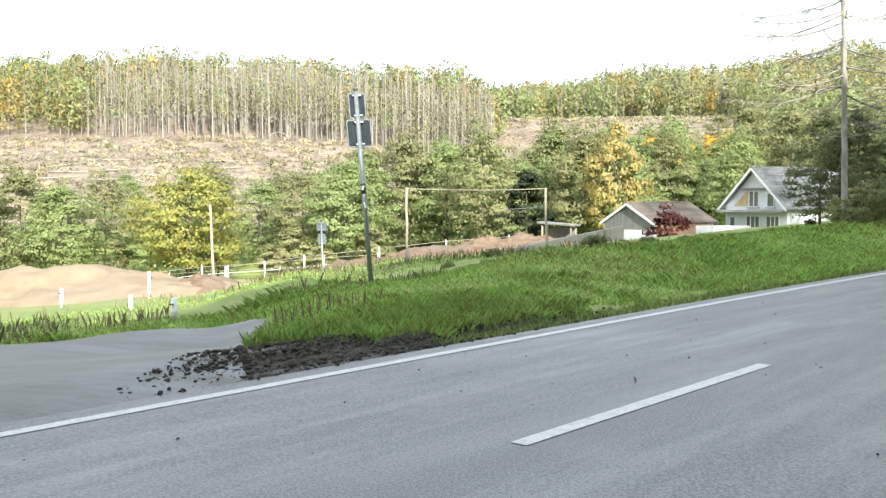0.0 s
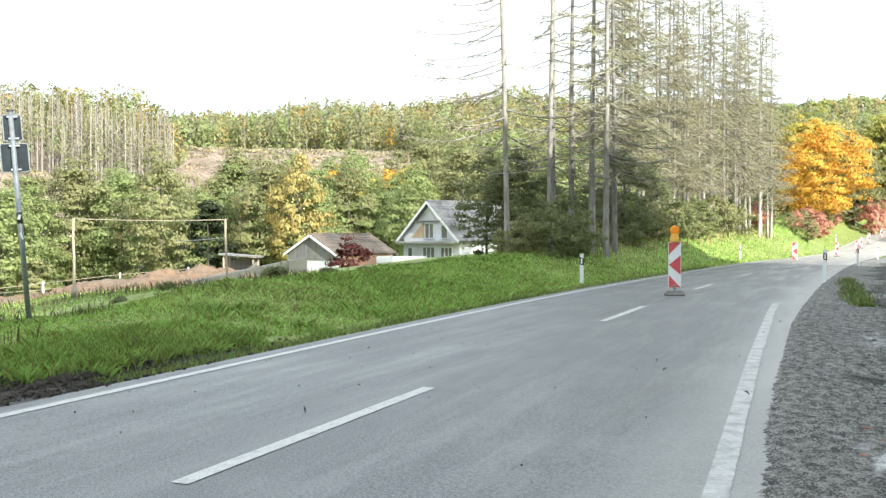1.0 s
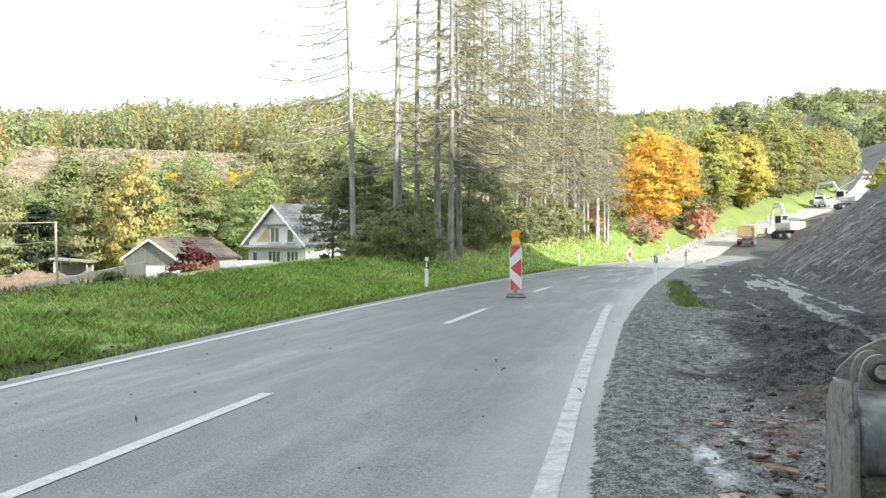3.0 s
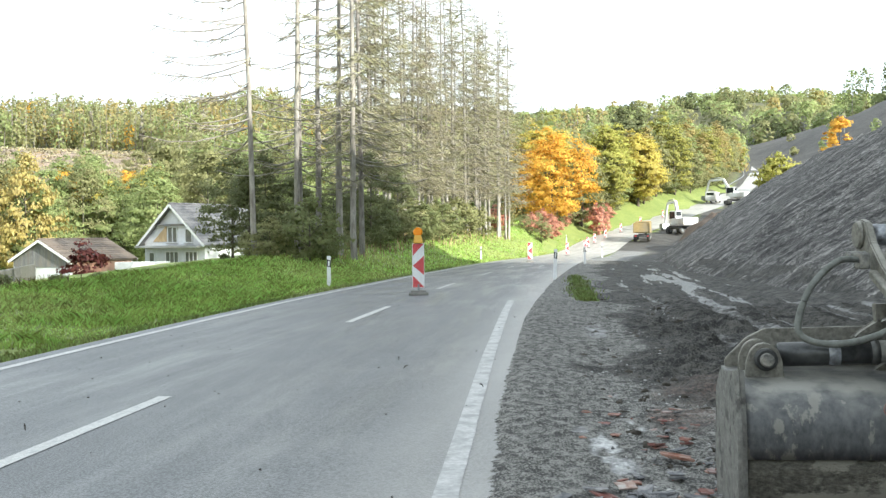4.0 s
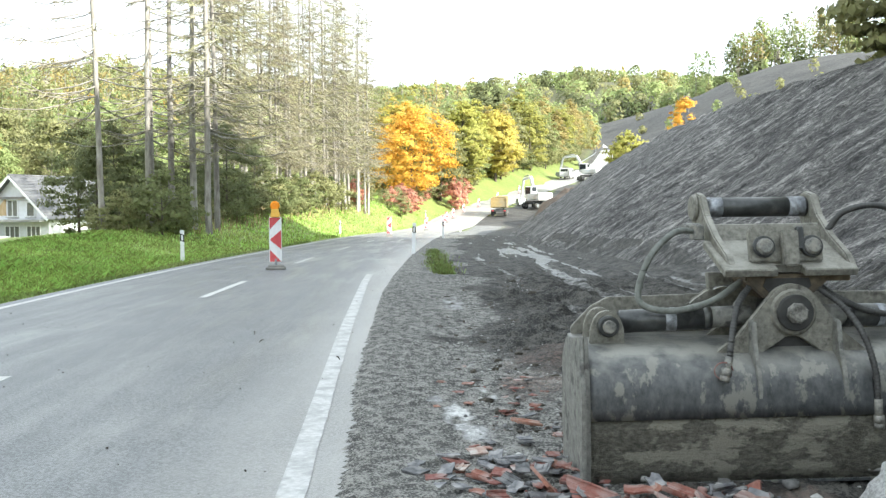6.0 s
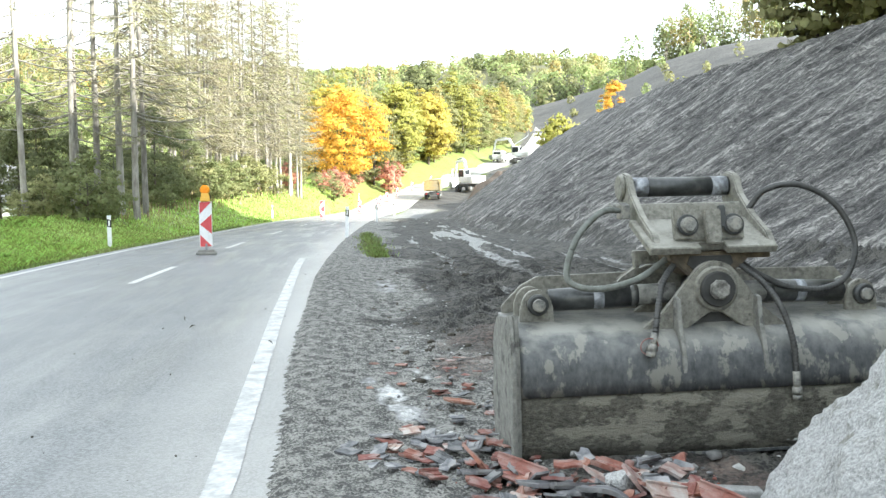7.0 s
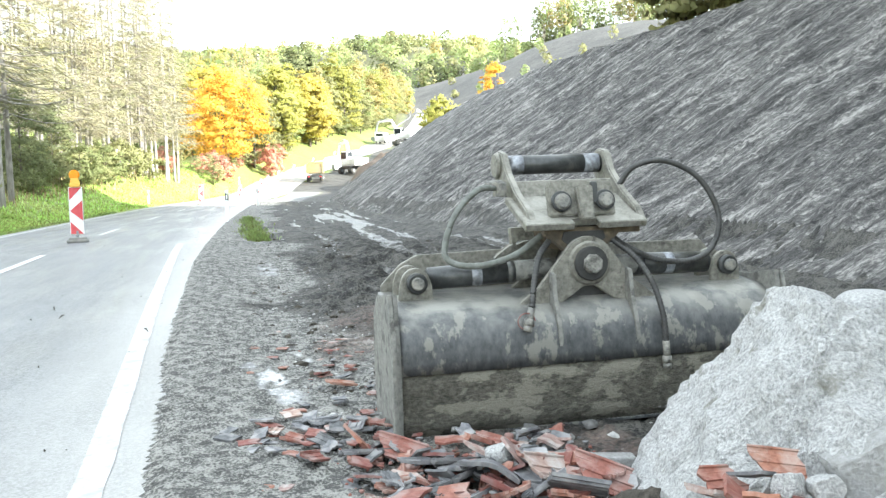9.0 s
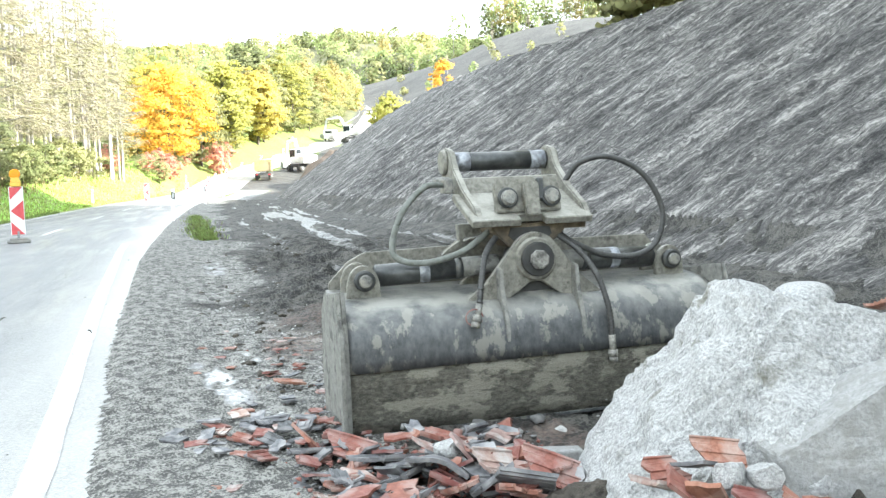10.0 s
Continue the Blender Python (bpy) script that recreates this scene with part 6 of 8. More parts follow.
for k, (x, y, a, h) in enumerate(((-3.5, 52, 3.4, 0.75), (-0.4, 48, 2.6, 0.7), (2.4, 54, 3.2, 1.0), (-7.0, 55, 2.6, 0.6), (0.8, 57, 4.0, 0.8))):
    heap("earth_mound", (x, y), a, a * 0.7, h, M_EARTH, "lumpy brown heap of excavated earth and rubble", 56 + 3 * k, rough=0.35)
heap("soil_mound", on_land(2.6, 3.95)[:2], 3.4, 0.75, 0.055, M_SOIL, "low dark mound of wet scraped soil at the verge", 80, math.atan2(ALONG[1], ALONG[0]) + 0.05, rough=1.5, res=170, sharp=2.0)
heap("earth_mound", on_land(103, -13.2)[:2], 8, 4.0, 2.2, M_BROWN, "brown heap of excavated earth at the end of the cutting", 83, math.atan2(ALONG[1], ALONG[0]), rough=0.2)
white_tank = thing("water_tank", Matrix.Translation(spot(-0.4, 62, 0)), "white plastic water tank on a pallet in the paddock", "tank")
part("tank", box(1.1, 1.0, 1.0, Matrix.Translation((0, 0, 0.65)), 0.08), M_WHITE, white_tank)
part("pallet", box(1.2, 1.0, 0.14, Matrix.Translation((0, 0, 0.07))), M_WOOD_GREY, white_tank)


# ---- traffic signs seen from behind ----
def sign_back(name, at, lean, h, plates, label, r=0.038):
    ob = thing(name, Matrix.Translation(at) @ Matrix.Rotation(lean[0], 4, "Y") @ Matrix.Rotation(lean[1], 4, "X"), label, "road sign")
    part("pole", cyl(r, h + 0.5, Matrix.Translation((0, 0, h / 2 - 0.25)), 14), M_STEEL_GREY, ob)
    part("cap", cyl(r + 0.006, 0.04, Matrix.Translation((0, 0, h + 0.01)), 14), M_BLACK, ob)
    for z, w, hh, turn in plates:
        base = Matrix.Translation((0, 0.06, z)) @ Matrix.Rotation(turn, 4, "Z")
        pl = part("plate", slab([(a * (w / 2 - c), b * (hh / 2 - d)) for a, b, c, d in ((-1, -1, 0, 0.05), (-1, -1, 0.05, 0), (1, -1, 0.05, 0), (1, -1, 0, 0.05), (1, 1, 0, 0.05), (1, 1, 0.05, 0), (-1, 1, 0.05, 0), (-1, 1, 0, 0.05))], 0.02, base), M_SIGN_BACK, ob, "dark grey back of the sign plate")
        part("rim", merge(box(w + 0.02, 0.035, 0.02, base @ Matrix.Translation((0, -0.012, hh / 2))), box(w + 0.02, 0.035, 0.02, base @ Matrix.Translation((0, -0.012, -hh / 2))),
                          box(0.02, 0.035, hh, base @ Matrix.Translation((w / 2, -0.012, 0))), box(0.02, 0.035, hh, base @ Matrix.Translation((-w / 2, -0.012, 0)))), M_SIGN_EDGE, pl)
        for dz in (-hh * 0.42, hh * 0.42):
            part("clamp", box(0.2, 0.06, 0.04, base @ Matrix.Translation((0, -0.05, dz)), 0.008, 1), M_STEEL_GREY, pl)
    return ob


sg = sign_back("road_sign", (-2.44, 19.45, -0.75), (-0.075, 0.0), 4.62, ((4.3, 0.34, 0.5, 0.35), (3.72, 0.5, 0.55, 0.3)), "two sign plates seen from behind on a leaning grey pole", 0.05)
st = part("sticker", cyl(0.053, 0.22, Matrix.Translation((0, 0, 2.55)), 14), M_BLACK, sg, "black sticker band with white scrawl")
part("sticker_mark", box(0.05, 0.01, 0.1, Matrix.Translation((0, -0.053, 2.57)) @ Matrix.Rotation(0.3, 4, "Y")), M_WHITE, st)
part("sticker_mark", box(0.03, 0.01, 0.14, Matrix.Translation((0.012, -0.053, 2.2)) @ Matrix.Rotation(-0.2, 4, "Y")), M_WHITE, sg)
sg2 = sign_back("small_sign", (-5.8, 33.1, -2.0), (-0.03, 0.0), 2.85, ((2.66, 0.34, 0.3, 0.0), (2.2, 0.26, 0.36, 0.1)), "small pale sign plates on a thin pole by the drive", 0.035)
for ch in sg2.children:
    if ch.name.startswith("plate"):
        ch.data.materials[0] = M_SIGN_EDGE


# ---- works beacons and delineator posts ----
def beacon(lamp):
    ob = thing("beacon", Matrix(), "red and white striped works beacon" + (" with an amber lamp" if lamp else " on a rubber foot"), "traffic beacon", "works beacons")
    part("foot_plate", merge(box(0.5, 0.36, 0.07, Matrix.Translation((0, 0, 0.035)), 0.02), box(0.4, 0.28, 0.06, Matrix.Translation((0, 0, 0.09)), 0.02)), M_GREYPLASTIC, ob, "dirty grey recycled plastic foot plate")
    part("stem", box(0.06, 0.05, 0.22, Matrix.Translation((0, 0, 0.17)), 0.006, 1), M_STEEL_GREY, ob)
    w, h, z0 = 0.28, 1.1, 0.2
    part("panel", box(w + 0.03, 0.035, h + 0.03, Matrix.Translation((0, 0, z0 + h / 2)), 0.012), M_WHITE, ob)
    x, a = w / 2, z0
    y = -0.0215
    stripes = ([(-x, a + h * f) for f in (1.0, 0.73)] + [(x, a + h)],
               [(-x, a + h * 0.5), (x, a + h * 0.28), (x, a + h * 0.72)],
               [(-x, a + h * 0.27), (-x, a), (x, a)])
    for s in stripes:
        part("red_stripe", slab(s, 0.004, Matrix.Translation((0, y, 0))), M_RED, ob)
    if lamp:
        top = z0 + h
        case = part("lamp_case", merge(box(0.23, 0.12, 0.1, Matrix.Translation((0, 0, top + 0.06)), 0.02), slab([(-0.115, 0), (0.115, 0), (0.08, 0.13), (-0.08, 0.13)], 0.11, Matrix.Translation((0, 0, top + 0.1)), 0.01)), M_AMBER_CASE, ob, "pale yellow lamp housing")
        part("lens", cyl(0.115, 0.1, Matrix.Translation((0, 0, top + 0.3)) @ Matrix.Rotation(math.pi / 2, 4, "X"), 24, bevel=0.02), M_AMBER, case, "round amber lens")
        part("lens_ring", cyl(0.122, 0.03, Matrix.Translation((0, 0, top + 0.3)) @ Matrix.Rotation(math.pi / 2, 4, "X"), 24), M_AMBER_CASE, case)
    return ob


b1 = beacon(True)
b1.matrix_basis = Matrix.Translation((12.15, 20.28, float(road_z(19.1)))) @ Matrix.Rotation(radians(-31), 4, "Z")
b2 = beacon(False)
for k, s in enumerate((57.5, 84, 99, 106, 112, 119, 127, 136, 146)):
    p = on_road(s, 0.05 if k < 3 else 0.6)
    move_first(b2, USED, turned(p.x, p.y, p.z, radians(-36), 0.98))


def delineator(h=1.08):
    ob = thing("delineator_post", Matrix(), "white plastic delineator post with a black band", "delineator post", "delineator posts")
    prof = [(-0.06, -0.05), (0.06, -0.05), (0.035, 0.06), (-0.035, 0.06)]
    bm = bmesh.new()
    lo = [bm.verts.new((x, y, -0.2)) for x, y in prof]
    hi = [bm.verts.new((x, y, h - (0.05 if y > 0 else 0.0))) for x, y in prof]
    bm.faces.new(lo[::-1])
    bm.faces.new(hi)
    for k in range(4):
        bm.faces.new((lo[k], lo[(k + 1) % 4], hi[(k + 1) % 4], hi[k]))
    part("shaft", bm, M_WHITE, ob)
    band = bmesh.new()
    q_ = [(x * 1.05, y * 1.05) for x, y in prof]
    lo = [band.verts.new((x, y, h - (0.32 if x < 0 else 0.36))) for x, y in q_]
    hi = [band.verts.new((x, y, h - (0.10 if x < 0 else 0.14))) for x, y in q_]
    for k in range(4):
        band.faces.new((lo[k], lo[(k + 1) % 4], hi[(k + 1) % 4], hi[k]))
    bd = part("black_band", band, M_BLACK, ob)
    part("reflector", box(0.05, 0.012, 0.16, Matrix.Translation((0, -0.058, h - 0.23)), 0.004, 1), M_WHITE, bd)
    return ob


dl = delineator()
for x, y, tilt, k in ((12.41, 26.23, 0.0, 1.0),):
    move_first(dl, USED, turned(x, y, 0.79 - 1.02, radians(-30), 1))
for s, q, k in ((62, 4.0, 0.95), (29.0, -3.2, 1.0), (52, -3.75, 1.0), (78, -3.6, 1.0), (112, 4.0, 1.0)):
    p = on_road(s, q)
    ob = move_first(dl, USED, turned(p.x, p.y, p.z, radians(-36), k) @ Matrix.Rotation(0.04 if s == 29.0 else 0.0, 4, "Y"))


# ---- the ditch-cleaning bucket ----
BUCKET = Matrix.Translation((5.07, 2.43, -0.03)) @ Matrix.Rotation(radians(-37), 4, "Z") @ Matrix.Rotation(radians(-0.4), 4, "Y")
bucket = thing("excavator_bucket", BUCKET, "wide dirty steel tilting ditch bucket standing on rubble", "excavator bucket")
HW = 1.15


def sheet_mesh(profile, x0, x1, thick, nx=40, seed=0, dent=0.004):
    """A plate bent along its length: profile in y, z, with thickness and slight dents."""
    p = np.asarray(profile, float)
    tan = np.gradient(p, axis=0)
    nrm = np.stack([tan[:, 1], -tan[:, 0]], 1)
    nrm /= np.linalg.norm(nrm, axis=1)[:, None] + 1e-9
    xs = np.linspace(x0, x1, nx)
    X, I = np.meshgrid(xs, np.arange(len(p)), indexing="ij")
    d = dent * fbm(X, p[I, 1] + p[I, 0], 0.25, seed, 3)
    outer = np.stack([X, p[I, 0] - 0 + nrm[I, 0] * d, p[I, 1] + nrm[I, 1] * d], -1)
    inner = np.stack([X, p[I, 0] - nrm[I, 0] * thick, p[I, 1] - nrm[I, 1] * thick], -1)
    f = grid_faces(nx, len(p))
    n = nx * len(p)
    faces = f[:, ::-1].tolist() + (f + n).tolist()
    m = len(p)
    for k in range(m - 1):
        faces.append([k, k + 1, n + k + 1, n + k])
        e = (nx - 1) * m
        faces.append([e + k + 1, e + k, n + e + k, n + e + k + 1])
    for k in range(nx - 1):
        faces.append([(k + 1) * m, k * m, n + k * m, n + (k + 1) * m])
        faces.append([k * m + m - 1, (k + 1) * m + m - 1, n + (k + 1) * m + m - 1, n + k * m + m - 1])
    return np.concatenate([outer.reshape(-1, 3), inner.reshape(-1, 3)]), faces


lower_prof = [(-0.375, 0.0), (-0.39, 0.08), (-0.405, 0.18), (-0.418, 0.28), (-0.425, 0.36)]
upper_prof = [(-0.437, 0.355), (-0.436, 0.42), (-0.43, 0.48), (-0.415, 0.54), (-0.385, 0.6), (-0.33, 0.65), (-0.25, 0.685), (-0.14, 0.70), (0.02, 0.71), (0.2, 0.72)]
floor_prof = [(0.45, 0.012), (0.2, 0.004), (-0.1, 0.0), (-0.37, 0.004)]
v, f = sheet_mesh(lower_prof, -HW, HW, 0.02, 60, 61, 0.01)
part("lower_shell", mesh_of("lower_shell", v, f, M_BUCKET_LOW, True), None, bucket, "mud-caked lower steel plate")
v, f = sheet_mesh(upper_prof, -HW, HW, 0.02, 60, 62, 0.005)
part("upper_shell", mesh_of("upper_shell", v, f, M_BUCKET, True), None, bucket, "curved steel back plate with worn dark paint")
v, f = sheet_mesh(floor_prof, -HW, HW, 0.02, 20, 63, 0.002)
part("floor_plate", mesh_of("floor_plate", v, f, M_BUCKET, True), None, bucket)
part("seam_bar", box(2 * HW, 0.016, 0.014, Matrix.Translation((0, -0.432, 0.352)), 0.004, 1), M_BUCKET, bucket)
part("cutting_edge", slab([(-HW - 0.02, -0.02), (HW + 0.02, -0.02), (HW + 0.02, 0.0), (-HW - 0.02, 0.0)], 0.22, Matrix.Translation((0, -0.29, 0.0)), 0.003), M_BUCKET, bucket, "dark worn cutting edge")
side_outline = [(-0.45, 0.0), (-0.36, -0.01), (0.2, 0.0), (0.24, 0.3), (0.2, 0.62), (0.08, 0.74), (-0.12, 0.755), (-0.33, 0.79), (-0.4, 0.8), (-0.45, 0.5), (-0.46, 0.25)]
for sx in (-1, 1):
    turn_y = Matrix.Translation((sx * (HW + 0.016), 0, 0)) @ Matrix.Rotation(math.pi / 2, 4, "Z")
    part("end_plate", slab([(y, z) for y, z in side_outline], 0.03, turn_y, 0.005), M_BUCKET_PALE, bucket, "pale muddy end plate")
    wear = [(-0.49, 0.02), (-0.42, 0.02), (-0.40, 0.3), (-0.41, 0.6), (-0.36, 0.79), (-0.41, 0.8), (-0.50, 0.5)]
    part("wear_strip", slab(wear, 0.024, Matrix.Translation((sx * (HW + 0.044), 0, 0)) @ Matrix.Rotation(math.pi / 2, 4, "Z"), 0.005), M_BUCKET_PALE, bucket)
back = [(-HW + 0.02, 0.7), (HW - 0.02, 0.7), (HW - 0.02, 0.8), (HW - 0.16, 0.955), (0.34, 0.96), (0.22, 1.0), (-0.22, 1.0), (-0.34, 0.96), (-HW + 0.24, 0.95), (-HW + 0.14, 0.9), (-HW + 0.02, 0.78)]
part("rear_rim", slab(back, 0.03, Matrix.Translation((0, 0.2, 0)), 0.005), M_HEAD, bucket, "upright olive grey rim plate")
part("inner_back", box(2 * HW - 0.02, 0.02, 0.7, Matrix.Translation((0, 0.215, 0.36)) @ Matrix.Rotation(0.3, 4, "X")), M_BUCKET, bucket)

# tilt gear
gusset = [(-0.47, 0.62), (-0.44, 0.67), (-0.30, 0.775)] + [(0.155 * math.cos(a), 0.897 + 0.155 * math.sin(a)) for a in np.linspace(radians(148), radians(32), 11)] + [(0.28, 0.79), (0.42, 0.68), (0.45, 0.63), (0.27, 0.61), (0.215, 0.665), (0.19, 0.66), (0.035, 0.765), (-0.035, 0.765), (-0.19, 0.66), (-0.215, 0.665), (-0.27, 0.61)]
hubp = part("tilt_bracket", slab(gusset, 0.05, Matrix.Translation((0, -0.285, 0)), 0.006), M_HEAD, bucket, "olive grey triangular tilt bracket")
part("tilt_bracket", slab(gusset, 0.05, Matrix.Translation((0, 0.06, 0)), 0.006), M_HEAD, bucket)
face_y = Matrix.Rotation(math.pi / 2, 4, "X")
# added black block: stands in for the shade inside the bracket's notch
part("bearing_block", slab([(-0.21, 0.655), (0.21, 0.655), (0.06, 0.79), (-0.06, 0.79)], 0.14, Matrix.Translation((0, -0.19, 0)), 0.01), M_RUBBER, hubp, "black filler standing in for the shaded notch of the bracket")
part("hub_boss", cyl(0.128, 0.03, Matrix.Translation((0, -0.312, 0.897)) @ face_y, 28, bevel=0.01), M_HEAD, hubp)
part("hub_ring", cyl(0.1, 0.03, Matrix.Translation((0, -0.34, 0.897)) @ face_y, 28, bevel=0.006), M_RUBBER, hubp, "greasy black hub ring")
part("hub_nut", cyl(0.058, 0.045, Matrix.Translation((0, -0.37, 0.897)) @ face_y @ Matrix.Rotation(0.3, 4, "Z"), 8, bevel=0.012), M_MUD_PALE, hubp, "pale mud-caked hub nut")
part("hub_shaft", cyl(0.07, 0.5, Matrix.Translation((0, -0.1, 0.897)) @ face_y, 20), M_CYLINDER, hubp)
for sx in (-1, 1):
    rib = [(-0.36, 0.85), (-0.30, 0.86), (-0.27, 0.6), (-0.27, 0.5), (-0.455, 0.45), (-0.455, 0.5), (-0.43, 0.6), (-0.385, 0.72)]
    part("rib", slab(rib, 0.026, Matrix.Translation((sx * 0.235, 0, 0)) @ Matrix.Rotation(math.pi / 2, 4, "Z"), 0.004), M_BUCKET_PALE, bucket, "welded upright rib")
    # cylinder from the outer eye to the tilting head
    a, b = Vector((sx * 0.96, -0.03, 0.828)), Vector((sx * 0.2, -0.1, 0.858))
    d = (b - a).normalized()
    lie = d.to_track_quat("Z", "Y").to_matrix().to_4x4()
    cy = part("tilt_cylinder", cyl(0.066, 0.5, Matrix.Translation(a + d * 0.31) @ lie, 22, bevel=0.008), M_CYLINDER, bucket, "oily black hydraulic tilt cylinder")
    part("gland", cyl(0.069, 0.05, Matrix.Translation(a + d * 0.555) @ lie, 22, bevel=0.006), M_CYLINDER, cy)
    part("rod", cyl(0.06, 0.26, Matrix.Translation(a + d * 0.67) @ lie, 18), M_BUCKET_PALE, cy, "paler dusty rod sleeve")
    part("label_film", cyl(0.0668, 0.06, Matrix.Translation(a + d * 0.35) @ lie, 22), M_STICKER, cy)
    eye = [(-0.1, 0.69), (0.1, 0.69), (0.095, 0.8)] + [(0.085 * math.cos(t), 0.82 + 0.085 * math.sin(t)) for t in np.linspace(radians(10), radians(170), 9)] + [(-0.095, 0.8)]
    for yy in (-0.11, 0.075):
        lug = part("lug", slab(eye, 0.035, Matrix.Translation((sx * 0.985, yy, 0)), 0.005), M_HEAD, bucket)
    part("pin_collar", cyl(0.06, 0.05, Matrix.Translation((sx * 0.985, -0.15, 0.82)) @ face_y, 22, bevel=0.008), M_CYLINDER, lug)
    part("pin", cyl(0.037, 0.03, Matrix.Translation((sx * 0.985, -0.185, 0.82)) @ face_y, 18, bevel=0.006), M_BOLT, lug, "worn bright pin end")

# coupler head
head_tilt = Matrix.Translation((0, -0.29, 1.115)) @ Matrix.Rotation(radians(22), 4, "X")
coup = part("coupler_plate", merge(box(0.3, 0.4, 0.045, head_tilt @ Matrix.Translation((-0.225, 0.19, 0)), 0.006, 1), box(0.3, 0.4, 0.045, head_tilt @ Matrix.Translation((0.225, 0.19, 0)), 0.006, 1), box(0.2, 0.34, 0.045, head_tilt @ Matrix.Translation((0, 0.22, -0.002)))), M_HEAD, bucket, "olive grey sloping coupler plate")
part("wedge_block", slab([(-0.23, 1.10), (0.23, 1.10), (0.235, 1.06), (0.12, 0.96), (-0.12, 0.96), (-0.235, 1.06)], 0.26, Matrix.Translation((0, -0.1, 0)), 0.01), M_RUST, bucket, "ochre rusty steel block over the hub")
part("grease_band", slab([(-0.13, 1.09), (0.13, 1.09), (0.15, 1.03), (0.09, 0.975), (-0.09, 0.975), (-0.15, 1.03)], 0.2, Matrix.Translation((0, -0.14, 0)), 0.012), M_RUBBER, bucket, "black ring over the hub")
part("side_ledge", slab([(-0.37, 1.10), (-0.2, 1.10), (-0.2, 1.03), (-0.33, 1.02), (-0.45, 0.94), (-0.47, 0.92), (-0.36, 0.97)], 0.06, Matrix.Translation((0, 0.02, 0)), 0.005), M_HEAD, bucket)
part("side_ledge", box(0.16, 0.3, 0.09, Matrix.Translation((0.3, -0.05, 1.1)), 0.01), M_RUST, bucket)
boss = part("bolt_plate", slab([(-0.205, 0.0), (0.205, 0.0), (0.205, 0.17), (0.19, 0.205), (-0.19, 0.205), (-0.205, 0.17)], 0.05, Matrix.Translation((0, -0.22, 1.165)) @ Matrix.Rotation(radians(-14), 4, "X"), 0.008), M_HEAD, coup, "bolted front plate")
for sx in (-1, 1):
    part("bolt_washer", cyl(0.062, 0.02, Matrix.Translation((sx * 0.135, -0.242, 1.255)) @ Matrix.Rotation(radians(-14), 4, "X") @ face_y, 24, bevel=0.004), M_CYLINDER, boss)
    part("bolt_head", cyl(0.047, 0.04, Matrix.Translation((sx * 0.135, -0.258, 1.255)) @ Matrix.Rotation(radians(-14), 4, "X") @ face_y, 20, bevel=0.01), M_BOLT, boss, "round worn bolt head")
part("stiffener", slab([(-0.04, -0.2), (0.04, -0.2), (0.05, 0.0), (-0.05, 0.0)], 0.05, Matrix.Translation((0, -0.245, 1.34)) @ Matrix.Rotation(radians(-14), 4, "X"), 0.008), M_HEAD, boss)
part("groove", box(0.04, 0.03, 0.13, Matrix.Translation((0.075, -0.225, 1.30)) @ Matrix.Rotation(radians(-14), 4, "X"), 0.006, 1), M_CYLINDER, boss)
ear = [(-0.28, 1.12), (0.12, 1.26), (0.36, 1.34), (0.43, 1.46), (0.42, 1.53), (0.34, 1.565), (0.24, 1.545), (0.16, 1.43), (0.0, 1.31), (-0.2, 1.21)]
for sx in (-1, 1):
    e = part("ear", slab(ear, 0.045, Matrix.Translation((sx * 0.34 + 0.025, 0, 0)) @ Matrix.Rotation(math.pi / 2, 4, "Z"), 0.008), M_HEAD, coup, "worn upright coupler ear")
    part("ear_boss", cyl(0.08, 0.03, Matrix.Translation((sx * 0.37 + 0.025, 0.32, 1.472)) @ Matrix.Rotation(math.pi / 2, 4, "Y"), 22, bevel=0.008), M_HEAD, e)
lie_x = Matrix.Rotation(math.pi / 2, 4, "Y")
rod = part("coupler_bar", cyl(0.06, 0.66, Matrix.Translation((0.025, 0.32, 1.472)) @ lie_x, 26), M_CYLINDER, coup, "thick dark round coupler bar")
for sx in (-1, 1):
    part("worn_end", cyl(0.0612, 0.1, Matrix.Translation((sx * 0.255 + 0.025, 0.32, 1.472)) @ lie_x, 26), M_STICKER, rod, "bright worn end of the bar")
part("rear_plate", box(0.66, 0.04, 0.24, Matrix.Translation((0.025, 0.1, 1.26)) @ Matrix.Rotation(radians(-25), 4, "X"), 0.008, 1), M_HEAD, coup)
part("valve", merge(box(0.06, 0.1, 0.09, Matrix.Translation((-0.4, 0.1, 1.33)), 0.01), cyl(0.025, 0.1, Matrix.Translation((-0.44, 0.08, 1.36)) @ lie_x, 12)), M_BOLT, coup, "small hydraulic valve block")


def hose(points, r, material, ribbed=0.0, name="hose", label=""):
    p = spline(points, 26)
    if ribbed:
        seg = np.r_[0, np.cumsum(np.linalg.norm(np.diff(p, axis=0), axis=1))]
        u = np.arange(0, seg[-1], 0.0065)
        p = np.stack([np.interp(u, seg, p[:, k]) for k in range(3)], 1)
        rad = np.where(np.arange(len(p)) % 3 > 0, r, r * (1 - ribbed))
    else:
        rad = np.full(len(p), r)
    return part(name, tube(p, rad, material, name, 10), None, bucket, label)


hose([(-0.42, 0.08, 1.34), (-0.56, 0.02, 1.33), (-0.72, -0.06, 1.2), (-0.8, -0.1, 1.02), (-0.78, -0.14, 0.93), (-0.62, -0.16, 0.9), (-0.4, -0.16, 0.95), (-0.22, -0.14, 1.06)], 0.019, M_HOSE, 0.06, label="long grey-green looped hydraulic hose")
hl = hose([(-0.2, -0.2, 1.03), (-0.3, -0.3, 0.95), (-0.36, -0.38, 0.82), (-0.40, -0.44, 0.68)], 0.019, M_HOSE_BLACK, 0.26, label="ribbed black hose hanging loose")
